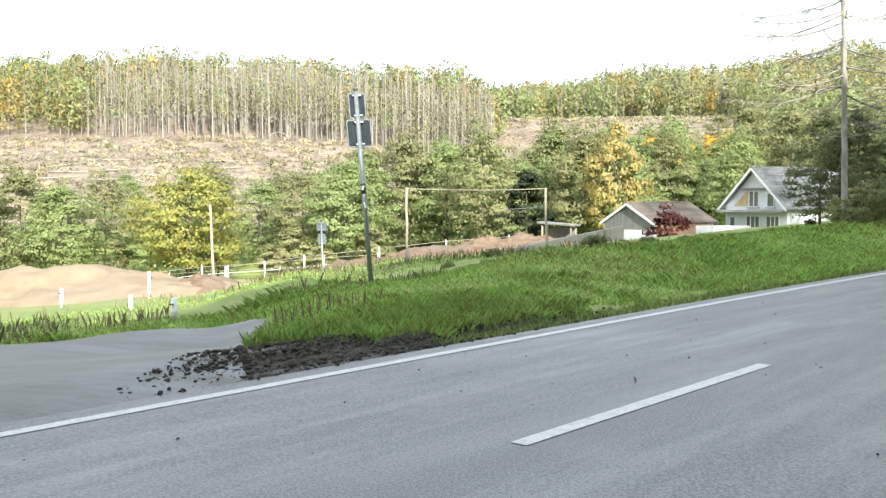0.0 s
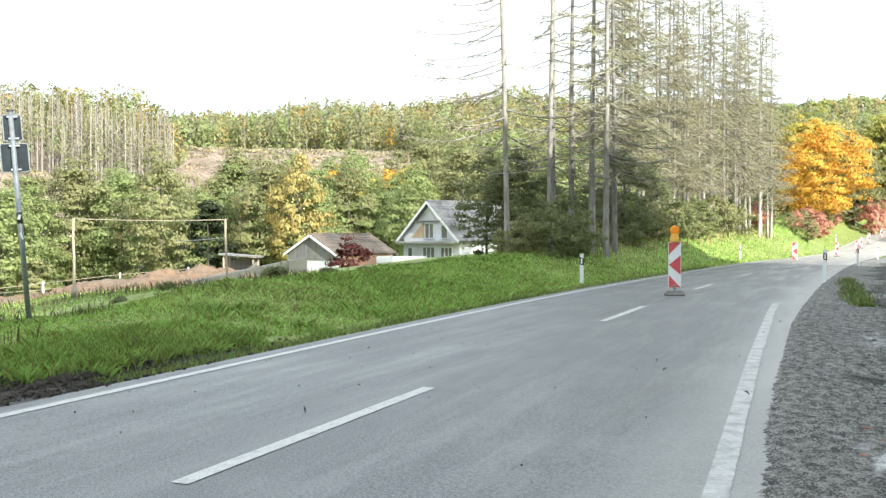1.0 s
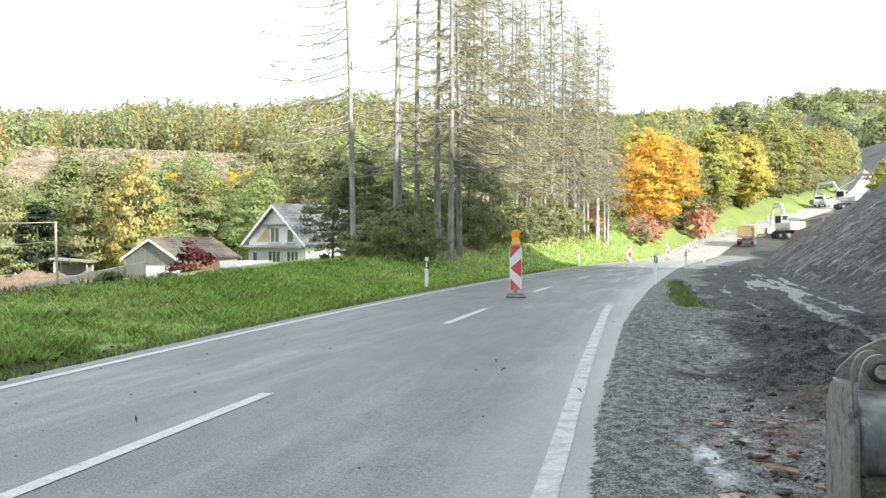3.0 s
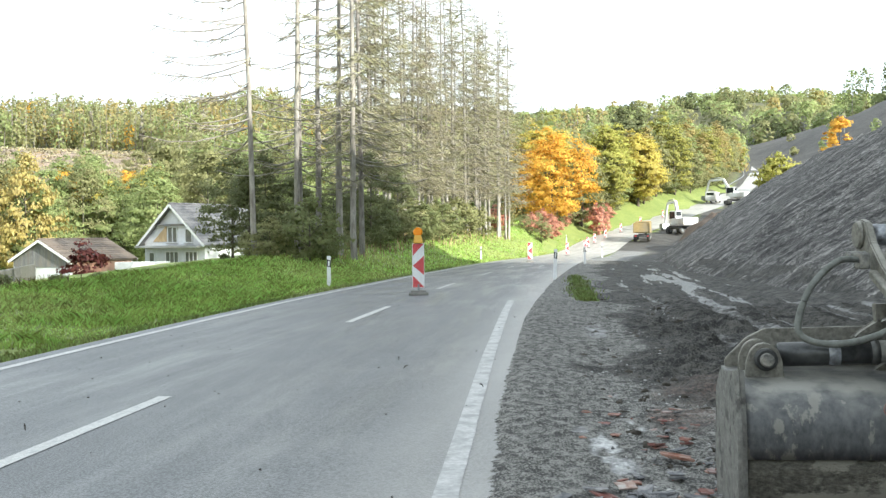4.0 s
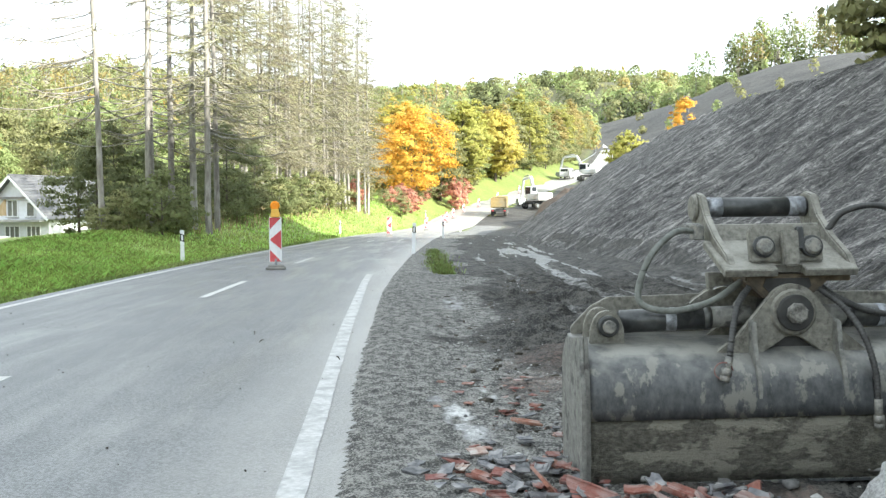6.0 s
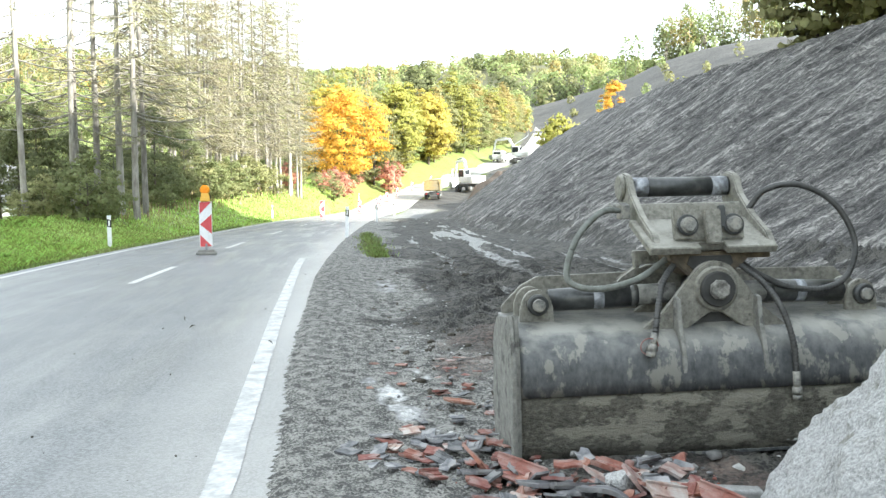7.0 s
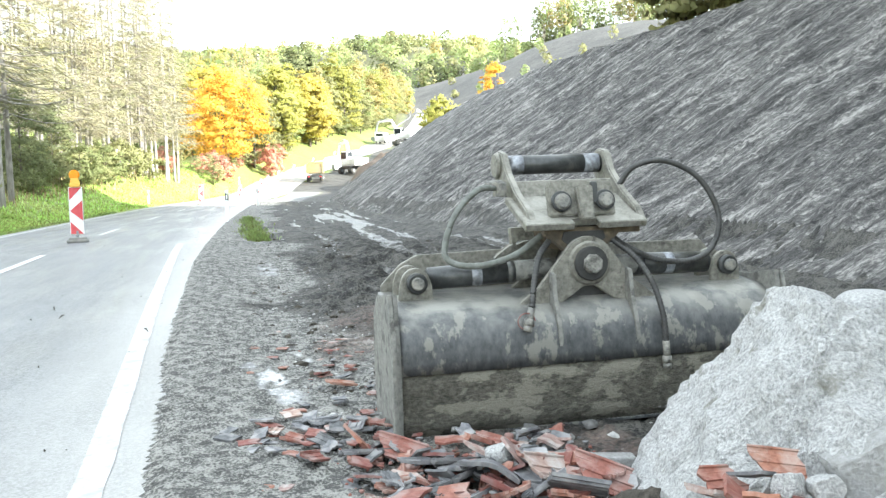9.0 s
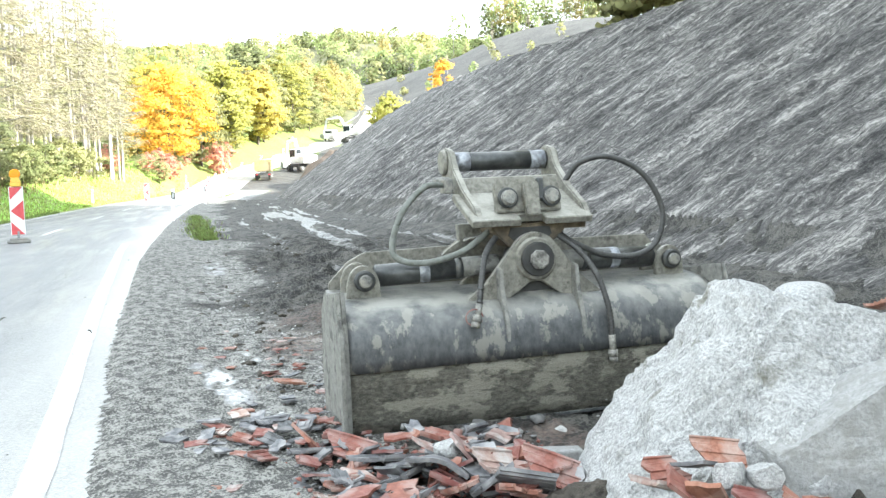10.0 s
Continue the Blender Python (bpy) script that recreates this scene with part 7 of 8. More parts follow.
hr = hose([(0.19, -0.2, 1.02), (0.28, -0.32, 0.92), (0.34, -0.42, 0.78), (0.385, -0.46, 0.6), (0.4, -0.465, 0.44)], 0.019, M_HOSE_BLACK, 0.26, label="ribbed black hose hanging loose")
for host, a, b in ((hl, (-0.40, -0.44, 0.68), (-0.425, -0.455, 0.60)), (hr, (0.4, -0.465, 0.44), (0.405, -0.465, 0.33))):
    a, b = Vector(a), Vector(b)
    lie = (b - a).normalized().to_track_quat("Z", "Y").to_matrix().to_4x4()
    part("fitting", merge(cyl(0.021, (b - a).length, Matrix.Translation((a + b) / 2) @ lie, 14), cyl(0.031, 0.045, Matrix.Translation(b) @ lie, 6, bevel=0.004), cyl(0.026, 0.03, Matrix.Translation(b + (b - a).normalized() * 0.035) @ lie, 14)), M_BOLT, host, "bright quick coupling")
ring = [(-0.44 + 0.05 * math.cos(t), -0.46, 0.61 + 0.045 * math.sin(t)) for t in np.linspace(0, 5.8, 9)]
part("cap_cord", tube(spline(ring, 6), 0.004, M_TILE_RED, "cap_cord", 6), None, hl, "thin red cap cord")
hose([(0.36, 0.05, 1.33), (0.44, 0.0, 1.44), (0.62, -0.05, 1.47), (0.82, -0.1, 1.36), (0.93, -0.14, 1.14), (0.88, -0.16, 0.94), (0.72, -0.17, 0.86), (0.5, -0.17, 0.88), (0.3, -0.16, 0.97), (0.2, -0.14, 1.05)], 0.019, M_HOSE_BLACK, 0.14, label="large looped dark hydraulic hose")


# ---- rock, heap and rubble in front ----
def boulder(name, c, dims, seed, material, label, cuts, detail=5, rough=0.05, turn=0.0, category="boulder"):
    """A broken block: a fine ball cut flat by several planes, then roughened."""
    bm = bmesh.new()
    bmesh.ops.create_icosphere(bm, subdivisions=detail, radius=1.0)
    r = np.random.RandomState(seed)
    planes = [(Vector(n).normalized(), d) for n, d in cuts]
    co = np.array([v.co[:] for v in bm.verts])
    for n, d in planes:
        nn = np.array(n)
        over = np.maximum(co @ nn - d, 0)
        co = co - over[:, None] * nn * 0.97
    nrm = co / (np.linalg.norm(co, axis=1)[:, None] + 1e-9)
    bump = fbm(co[:, 0] * 1.0 + co[:, 2] * 0.7, co[:, 1] + co[:, 2] * 0.6, 0.5, seed, 5) * rough + fbm(co[:, 0] * 1.3 - co[:, 2], co[:, 1] - co[:, 2] * 1.1, 0.13, seed + 1, 4) * rough * 0.7
    co = (co + nrm * bump[:, None]) * np.array(dims)
    for v, p in zip(bm.verts, co):
        v.co = p
    me = bpy.data.meshes.new(name)
    bm.to_mesh(me)
    bm.free()
    me.materials.append(material)
    return one(name, me, Matrix.Translation(c) @ Matrix.Rotation(turn, 4, "Z"), label, category)


heap("rubble_mound", (3.3, 0.4, -0.06), 1.25, 1.1, 0.42, M_SOIL, "low mound of dark rubble and soil", 90, 0.5, rough=0.35, res=80)


def rough_block(name, c, size, seed, material, label, cuts, detail=5, rough=0.03, turn=0.0, category="boulder"):
    """A broken block in metres: a fine ball cut by planes at given distances, then roughened at four sizes."""
    bm = bmesh.new()
    bmesh.ops.create_icosphere(bm, subdivisions=detail, radius=1.0)
    co = np.array([v.co[:] for v in bm.verts]) * np.array(size)
    for nn, d in cuts:
        nn = np.array(nn) / np.linalg.norm(nn)
        co = co - np.maximum(co @ nn - d, 0)[:, None] * nn * 0.97
    nrm = co / (np.linalg.norm(co, axis=1)[:, None] + 1e-9)
    bump = np.array([sum(w * noise.noise(Vector(p) / sz + Vector((seed, 3 * k, 0))) for k, (w, sz) in enumerate(((1.0, 0.4), (0.8, 0.17), (0.6, 0.06), (0.6, 0.025)))) for p in co])
    pits = np.array([max(noise.noise(Vector(p) / 0.06 + Vector((9, seed, 5))) - 0.25, 0) for p in co])
    co = co + nrm * (rough * (1.5 * bump - 2.0 * pits))[:, None]
    for v, p in zip(bm.verts, co):
        v.co = p
    me = bpy.data.meshes.new(name)
    bm.to_mesh(me)
    bm.free()
    me.materials.append(material)
    return one(name, me, Matrix.Translation(c) @ Matrix.Rotation(turn, 4, "Z"), label, category)


rough_block("rubble_boulder", (4.055, 0.412, 0.0), (1.35, 0.9, 1.15), 7, M_ROCK, "large pale rough boulder of broken concrete and stone",
            [((-0.836, 0, 0.549), 0.74), ((0.29, 0.05, 0.957), 0.785), ((0, -0.75, 0.66), 0.70), ((-0.6, -0.6, 0.53), 0.74), ((0.1, 0.8, 0.6), 0.74)], 6, 0.03, radians(-54.2))
rough_block("concrete_block", (3.645, -0.012, 0.3), (0.62, 0.34, 0.42), 9, M_CUTFACE, "grey broken concrete block leaning on the boulder", [((-0.51, 0, 0.86), 0.35), ((-0.12, -0.97, 0.22), 0.14), ((-0.9, 0, -0.4), 0.42)], 5, 0.012, radians(-54.2), "concrete block")
boulder("field_stone", (4.2, 0.5, 0.83), (0.155, 0.12, 0.065), 13, M_ROCK, "smooth pale stone lying on the boulder", [((0, 0, 1), 0.8)], 4, 0.02)


for k, (x, y, z, d) in enumerate(((3.17, 0.46, 0.37, 0.075), (3.21, 0.36, 0.37, 0.07), (3.64, 1.96, 0.1, 0.07))):
    boulder("rubble_stone", (x, y, z), (d, d * 0.8, d * 0.75), 400 + k, M_ROCK, "pale broken stone lying in the tile rubble", [((0.3, 0.2, 0.9), 0.6), ((-0.8, 0.3, 0.2), 0.6), ((0.2, -0.9, 0.3), 0.65)], 3, 0.05, k, "stone")


RIBS = np.array([-0.5, -0.45, -0.43, -0.33, -0.31, -0.28, -0.26, -0.02, 0.0, 0.04, 0.06, 0.26, 0.28, 0.32, 0.43, 0.45, 0.5])


def shard_mesh(seed, w, l, t, kind):
    """A broken piece of clay roof tile: ribbed, curved or flat, with jagged ends."""
    r = np.random.RandomState(seed)
    us = RIBS if kind == 0 else np.linspace(-0.5, 0.5, 9 if kind == 1 else 4)
    nu, nv = len(us), 3
    U, V = np.meshgrid(us, np.linspace(-0.5, 0.5, nv), indexing="ij")
    amount = 0.05 if kind < 2 else 0.12
    jag = lambda: np.interp(us, np.linspace(-0.5, 0.5, 6), r.normal(0, amount, 6)) + r.normal(0, 0.16) * us
    lo, hi = -0.42 + jag(), 0.42 + jag()
    Vj = lo[:, None] + (V + 0.5) * (hi - lo)[:, None]
    x, y = U * w * (1 + 0.1 * r.normal() * V), Vj * l + 0.1 * r.normal() * U * l
    if kind == 0:
        z = 0.012 * (np.abs(U) > 0.44) + 0.009 * ((np.abs(U) > 0.29) & (np.abs(U) < 0.32)) + 0.009 * ((U > -0.01) & (U < 0.05)) - 0.004 * (np.abs(U) < 0.25)
    elif kind == 1:
        z = 0.03 * np.cos(U * 3.4) + 0.008 * (U > 0.42)
    else:
        z = r.normal(0, 0.003, U.shape)
    z = z + r.normal(0, 0.001, z.shape)
    top, bot = np.stack([x, y, z + t / 2], -1).reshape(-1, 3), np.stack([x * 0.97, y * 0.97, z - t / 2], -1).reshape(-1, 3)
    f = grid_faces(nu, nv)
    n = nu * nv
    faces = f[:, ::-1].tolist() + (f + n).tolist()
    for k in range(nu - 1):
        faces += [[k * nv, (k + 1) * nv, n + (k + 1) * nv, n + k * nv], [(k + 1) * nv + nv - 1, k * nv + nv - 1, n + k * nv + nv - 1, n + (k + 1) * nv + nv - 1]]
    for k in range(nv - 1):
        e = (nu - 1) * nv
        faces += [[k + 1, k, n + k, n + k + 1], [e + k, e + k + 1, n + e + k + 1, n + e + k]]
    return np.concatenate([top, bot]), faces


SHARDS = {}
for mk, (mm, word) in enumerate(((M_TILE_RED, "red"), (M_TILE_GREY, "grey"), (M_TILE_PINK, "pale pink"))):
    for k in range(5):
        v, f = shard_mesh(300 + mk * 10 + k, (0.22, 0.16, 0.24, 0.12, 0.2)[k], (0.34, 0.22, 0.26, 0.2, 0.16)[k], 0.017, (0, 0, 1, 2, 2)[k])
        SHARDS[mk, k] = mesh_of("broken_tile", v, f, mm)


def shard(mk, k, x, y, z, rx, ry, rz, size=1.0):
    word = ("red", "grey", "pale pink")[mk]
    what = ("ribbed roof tile", "ribbed tile piece", "curved tile piece", "small tile shard", "flat tile shard")[k]
    one("broken_tile", SHARDS[mk, k], pose(x, y, z, rx, ry, rz) @ Matrix.Scale(size, 4), f"broken {word} clay {what} lying in the rubble", "broken tile", "broken roof tiles")


# the larger pieces of the pile
for row in ((0, 0, 3.58, 2.50, 0.03, 16, -20, 20, 0.78), (1, 0, 3.54, 2.22, 0.04, 10, 12, 75, 1.0), (1, 2, 3.50, 1.92, 0.06, 14, -14, 120, 1.15), (2, 3, 3.66, 2.10, 0.09, 24, 10, 30, 0.9),
            (1, 0, 3.38, 2.06, 0.02, 8, 20, 110, 1.1), (0, 1, 3.42, 1.80, 0.04, 20, 14, 20, 0.9), (2, 4, 3.70, 1.92, 0.1, 46, 5, 35, 1.0), (0, 1, 3.66, 1.80, 0.1, 20, -12, 115, 0.8),
            (1, 1, 3.48, 1.62, 0.05, -24, 26, 60, 1.0), (1, 0, 3.52, 1.48, 0.06, 10, 36, 35, 1.0), (0, 1, 3.44, 1.46, 0.05, 15, -20, 150, 0.9), (0, 4, 3.78, 1.62, 0.03, 10, 20, 80, 1.0),
            (0, 0, 3.74, 1.46, 0.05, 20, -30, 10, 0.8), (1, 1, 3.30, 1.90, 0.0, 5, 10, 100, 1.1), (0, 2, 3.30, 2.24, 0.0, 8, -6, 140, 0.9), (1, 0, 3.54, 2.66, 0.01, 4, 16, 55, 0.9), (2, 1, 3.62, 1.68, 0.08, 20, -30, 60, 1.0),
            (0, 1, 3.14, 0.68, 0.35, 0, -36, 50, 0.7), (0, 0, 3.27, 0.53, 0.40, 10, -44, 28, 0.52), (2, 1, 3.05, 0.66, 0.33, 20, 10, 60, 0.8), (0, 3, 3.04, 0.57, 0.34, 40, -10, 20, 1.0), (0, 3, 3.06, 0.50, 0.32, 50, 8, 100, 1.0), (0, 1, 3.11, 0.35, 0.31, 14, -16, 40, 0.75),
            (1, 4, 3.2, 0.6, 0.37, 18, 14, 80, 0.7), (0, 3, 3.14, 0.22, 0.32, 30, 12, 10, 1.0), (0, 3, 3.16, 0.13, 0.33, 20, 20, 50, 1.0), (2, 3, 3.18, 0.03, 0.34, 24, 8, 120, 1.0), (1, 3, 3.02, 0.42, 0.29, 20, 8, 70, 0.9), (0, 1, 4.66, 0.28, 0.74, 14, 20, 70, 0.7), (0, 0, 4.6, 3.95, 0.0, 6, 4, 40, 0.6), (0, 1, 4.75, 4.3, 0.0, 4, 8, 90, 0.5)):
    shard(*row)
rs = np.random.RandomState(404)
for k in range(255):
    flat = 16
    if k < 130:
        # the pile in front of the bucket
        s_, p_ = rs.uniform(-1.0, 0.15), rs.uniform(4.3, 5.4)
        x, y = [float(v) for v in xy(s_, -p_)]
        z = rs.uniform(-0.02, 0.055)
    elif k < 185:
        # the flat cluster before the end plate
        s_, p_ = 0.5 + rs.normal(0, 0.25), 4.15 + rs.normal(0, 0.22)
        x, y = [float(v) for v in xy(s_, -p_)]
        z, flat = rs.uniform(-0.015, 0.03), 9
    elif k < 205:
        x, y = [float(v) for v in xy(rs.uniform(1.2, 3.4), -4.55 + rs.normal(0, 0.13))]
        z, flat = rs.uniform(-0.02, 0.005), 6
    elif k < 230:
        # strays
        x, y = [float(v) for v in xy(rs.uniform(-0.6, 1.6), -(4.0 + rs.normal(0, 0.3)))]
        z, flat = -0.012, 5
    else:
        x, y, z = rs.uniform(3.9, 6.0), rs.uniform(3.4, 6.2), -0.015
        s_, q_ = sq(x, y)
        if -q_ < 3.8 or -q_ > 6.5:
            continue
    shard(int(rs.choice((0, 0, 0, 1, 1, 1, 1, 0, 2))), int(rs.choice((1, 3, 3, 4, 4))), x, y, z, rs.normal(0, flat if k < 230 else 4), rs.normal(0, flat if k < 230 else 4), rs.uniform(0, 360), rs.uniform(0.45, 1.0) if k < 130 else rs.uniform(0.35, 0.8) if k < 185 else rs.uniform(0.25, 0.55))
kerb = box(0.62, 0.1, 0.09, None, 0.012)
one("kerb_stone", part("k", kerb, M_CUTFACE, None).data, pose(3.97, 1.77, -0.005, 0, 3, -46), "broken grey concrete kerb stone in the rubble", "kerb stone")
bpy.data.objects.remove(bpy.data.objects["k"])


def stones(name, seed, places, sizes, material, label, sub=1, jag=0.13):
    """Many loose stones in one mesh."""
    r = np.random.RandomState(seed)
    bm = bmesh.new()
    bmesh.ops.create_icosphere(bm, subdivisions=sub, radius=1)
    base = np.array([v.co[:] for v in bm.verts])
    tri = np.array([[v.index for v in f.verts] for f in bm.faces])
    bm.free()
    vs, fs = [], []
    for k, (p, s) in enumerate(zip(places, sizes)):
        sh = base * (1 + r.normal(0, jag, (len(base), 1))) * (1 + r.normal(0, 0.06, base.shape)) * np.array([1, r.uniform(0.6, 1), r.uniform(0.4, 0.75)]) * s
        a = r.uniform(0, 6.28)
        rot = np.array([[math.cos(a), -math.sin(a), 0], [math.sin(a), math.cos(a), 0], [0, 0, 1]])
        vs.append(sh @ rot.T + np.asarray(p))
        fs.append(tri + k * len(base))
    return one(name, mesh_of(name, np.concatenate(vs), np.concatenate(fs), material), None, label, "stones", kind="stuff")


r5 = np.random.RandomState(55)
n_st = 9000
ss = -5 + 26 * r5.uniform(0, 1, n_st) ** 1.7
pp = 3.34 + np.abs(r5.normal(0, 1.5, n_st))
sx_, sy_ = xy(ss, -pp)
zz = road_z(ss) - 0.03 - 0.03 * smooth(3.1, 6, pp) - 0.12 * smooth(5.5, 8, pp)
stones("loose_gravel", 56, np.stack([sx_, sy_, zz + 0.004], 1), 0.006 + 0.018 * r5.uniform(0, 1, n_st) ** 2.6, M_STONE, "loose grey gravel on the shoulder")
n_st = 170
sx_, sy_ = r5.uniform(3.9, 5.6, n_st), r5.uniform(0.9, 3.2, n_st)
keep = (sx_ - 5.09) * 0.643 + (sy_ - 2.406) * 0.766 < -0.2
stones("rubble_stones", 57, np.stack([sx_, sy_, r5.uniform(-0.1, 0.02, n_st)], 1)[keep], (0.015 + 0.045 * r5.uniform(0, 1, n_st) ** 2)[keep], M_STONE, "grey stones under the bucket", 1, 0.28)
n_st = 420
ss = np.where(r5.uniform(0, 1, n_st) < 0.65, r5.uniform(-1.0, 0.2, n_st), 0.6 + r5.normal(0, 0.9, n_st))
pp = np.where(ss < 0.2, r5.uniform(4.2, 5.5, n_st), 4.2 + r5.normal(0, 0.3, n_st))
sx_, sy_ = xy(ss, -pp)
red = r5.uniform(0, 1, n_st) < 0.55
crumbs = np.stack([sx_, sy_, np.where(ss < 0.2, 0.0, -0.04) + 0.02 * r5.uniform(0, 1, n_st)], 1)
sizes = 0.006 + 0.02 * r5.uniform(0, 1, n_st) ** 2
stones("clay_crumbs", 61, crumbs[red], sizes[red], M_TILE_RED, "red crumbs of broken clay tile in the rubble", 1, 0.3)
stones("clay_crumbs", 62, crumbs[~red], sizes[~red], M_TILE_GREY, "grey crumbs of broken clay tile in the rubble", 1, 0.3)
n_st = 1500
ss = 1.5 + 22 * r5.uniform(0, 1, n_st) ** 1.5
pp = np.clip(5.5 + r5.normal(0, 1.1, n_st), 3.5, 8.5)
sx_, sy_ = xy(ss, -pp)
stones("soil_clods", 58, np.stack([sx_, sy_, road_z(ss) - 0.03 - 0.03 * smooth(3.1, 6, pp) - 0.11 * smooth(5.5, 8, pp)], 1), 0.012 + 0.045 * r5.uniform(0, 1, n_st) ** 3, M_SOIL, "dark clods of soil on the shoulder", 1, 0.3)
n_st = 3200
ss, qq = 2.0 + r5.normal(0, 1.7, n_st), 3.75 + r5.normal(0, 0.4, n_st)
kk = (qq > 2.95) & (ss > -0.9) & (qq < 3.9 + 0.6 * ss)
sx_, sy_ = xy(ss[kk], qq[kk])
stones("soil_clods", 60, np.stack([sx_, sy_, height(sx_, sy_) + 0.09 * np.exp(-(((qq[kk] - 4.05) / 0.45) ** 2))], 1), (0.007 + 0.032 * r5.uniform(0, 1, n_st) ** 3)[kk], M_SOIL, "dark broken clods of scraped soil at the verge", 1, 0.35)
# crumbs of mud and stone on the carriageway
n_st = 300
ss, qq = r5.uniform(-6, 24, n_st), r5.uniform(-2.9, 2.5, n_st)
sx_, sy_ = xy(ss, qq)
stones("road_crumbs", 59, np.stack([sx_, sy_, road_z(ss) + 0.002], 1), 0.004 + 0.009 * r5.uniform(0, 1, n_st) ** 4, M_SOIL, "dark crumbs of mud and stone on the asphalt", 1)
for x, y, a, ln in ((1.16, 7.44, 0.5, 0.26), (5.16, 7.05, 0.2, 0.16), (5.2, 8.6, -0.2, 0.2), (5.5, 9.3, 0.1, 0.25)):
    tw = catenary((-ln / 2, 0, 0.008), (ln / 2, 0.02, 0.01), -0.015, 6)
    one("twig", tube(tw, (0.003, 0.006, 0.007, 0.006, 0.005, 0.002), M_SOIL, "twig", 6), pose(x, y, 0.002, 0, 0, math.degrees(a) + 51), "short dark twig lying on the asphalt", "twig", "twigs on the road")


# ---- machines at the works ----
def wheel(parent, x, y, r, w):
    t = part("wheel", cyl(r, w, Matrix.Translation((x, y, r)) @ Matrix.Rotation(math.pi / 2, 4, "Y"), 20, bevel=0.05), M_RUBBER, parent)
    part("rim", cyl(r * 0.5, w + 0.03, Matrix.Translation((x, y, r)) @ Matrix.Rotation(math.pi / 2, 4, "Y"), 14), M_STEEL_GREY, t)


def dump_truck(m):
    """Local y is forward, seen from its tail."""
    ob = thing("dump_truck", m, "yellow dump truck with a dusty tipping body", "truck")
    body = part("tipper_body", slab([(-1.25, 0), (1.25, 0), (1.25, 1.5), (1.17, 1.55), (-1.17, 1.55), (-1.25, 1.5)], 4.8, Matrix.Translation((0, 0, 1.25)), 0.04), M_YELLOW_MACHINE, ob)
    part("tailgate", box(2.5, 0.07, 0.9, Matrix.Translation((0, -2.44, 1.78)), 0.02, 1), M_YELLOW_MACHINE, body)
    for k in (-1.15, 1.15):
        part("tail_post", box(0.12, 0.1, 1.5, Matrix.Translation((k, -2.5, 2.0)), 0.01, 1), M_YELLOW_MACHINE, body)
    part("chassis", box(1.0, 6.8, 0.3, Matrix.Translation((0, 0.9, 1.0))), M_BLACK, ob)
    cab = part("cab", box(2.4, 1.9, 1.9, Matrix.Translation((0, 3.5, 2.15)), 0.12), M_YELLOW_MACHINE, ob)
    part("rear_glass", box(1.5, 0.03, 0.6, Matrix.Translation((0, 2.54, 2.6))), M_CAR_GLASS, cab)
    part("bumper", box(2.4, 0.12, 0.2, Matrix.Translation((0, -2.5, 0.75)), 0.02, 1), M_BLACK, ob)
    for sx in (-1, 1):
        part("tail_lamp", box(0.3, 0.06, 0.12, Matrix.Translation((sx * 0.9, -2.58, 0.78))), M_RED, ob)
        for y in (-1.7, -0.4, 3.4):
            wheel(ob, sx * 1.0, y, 0.5, 0.45)


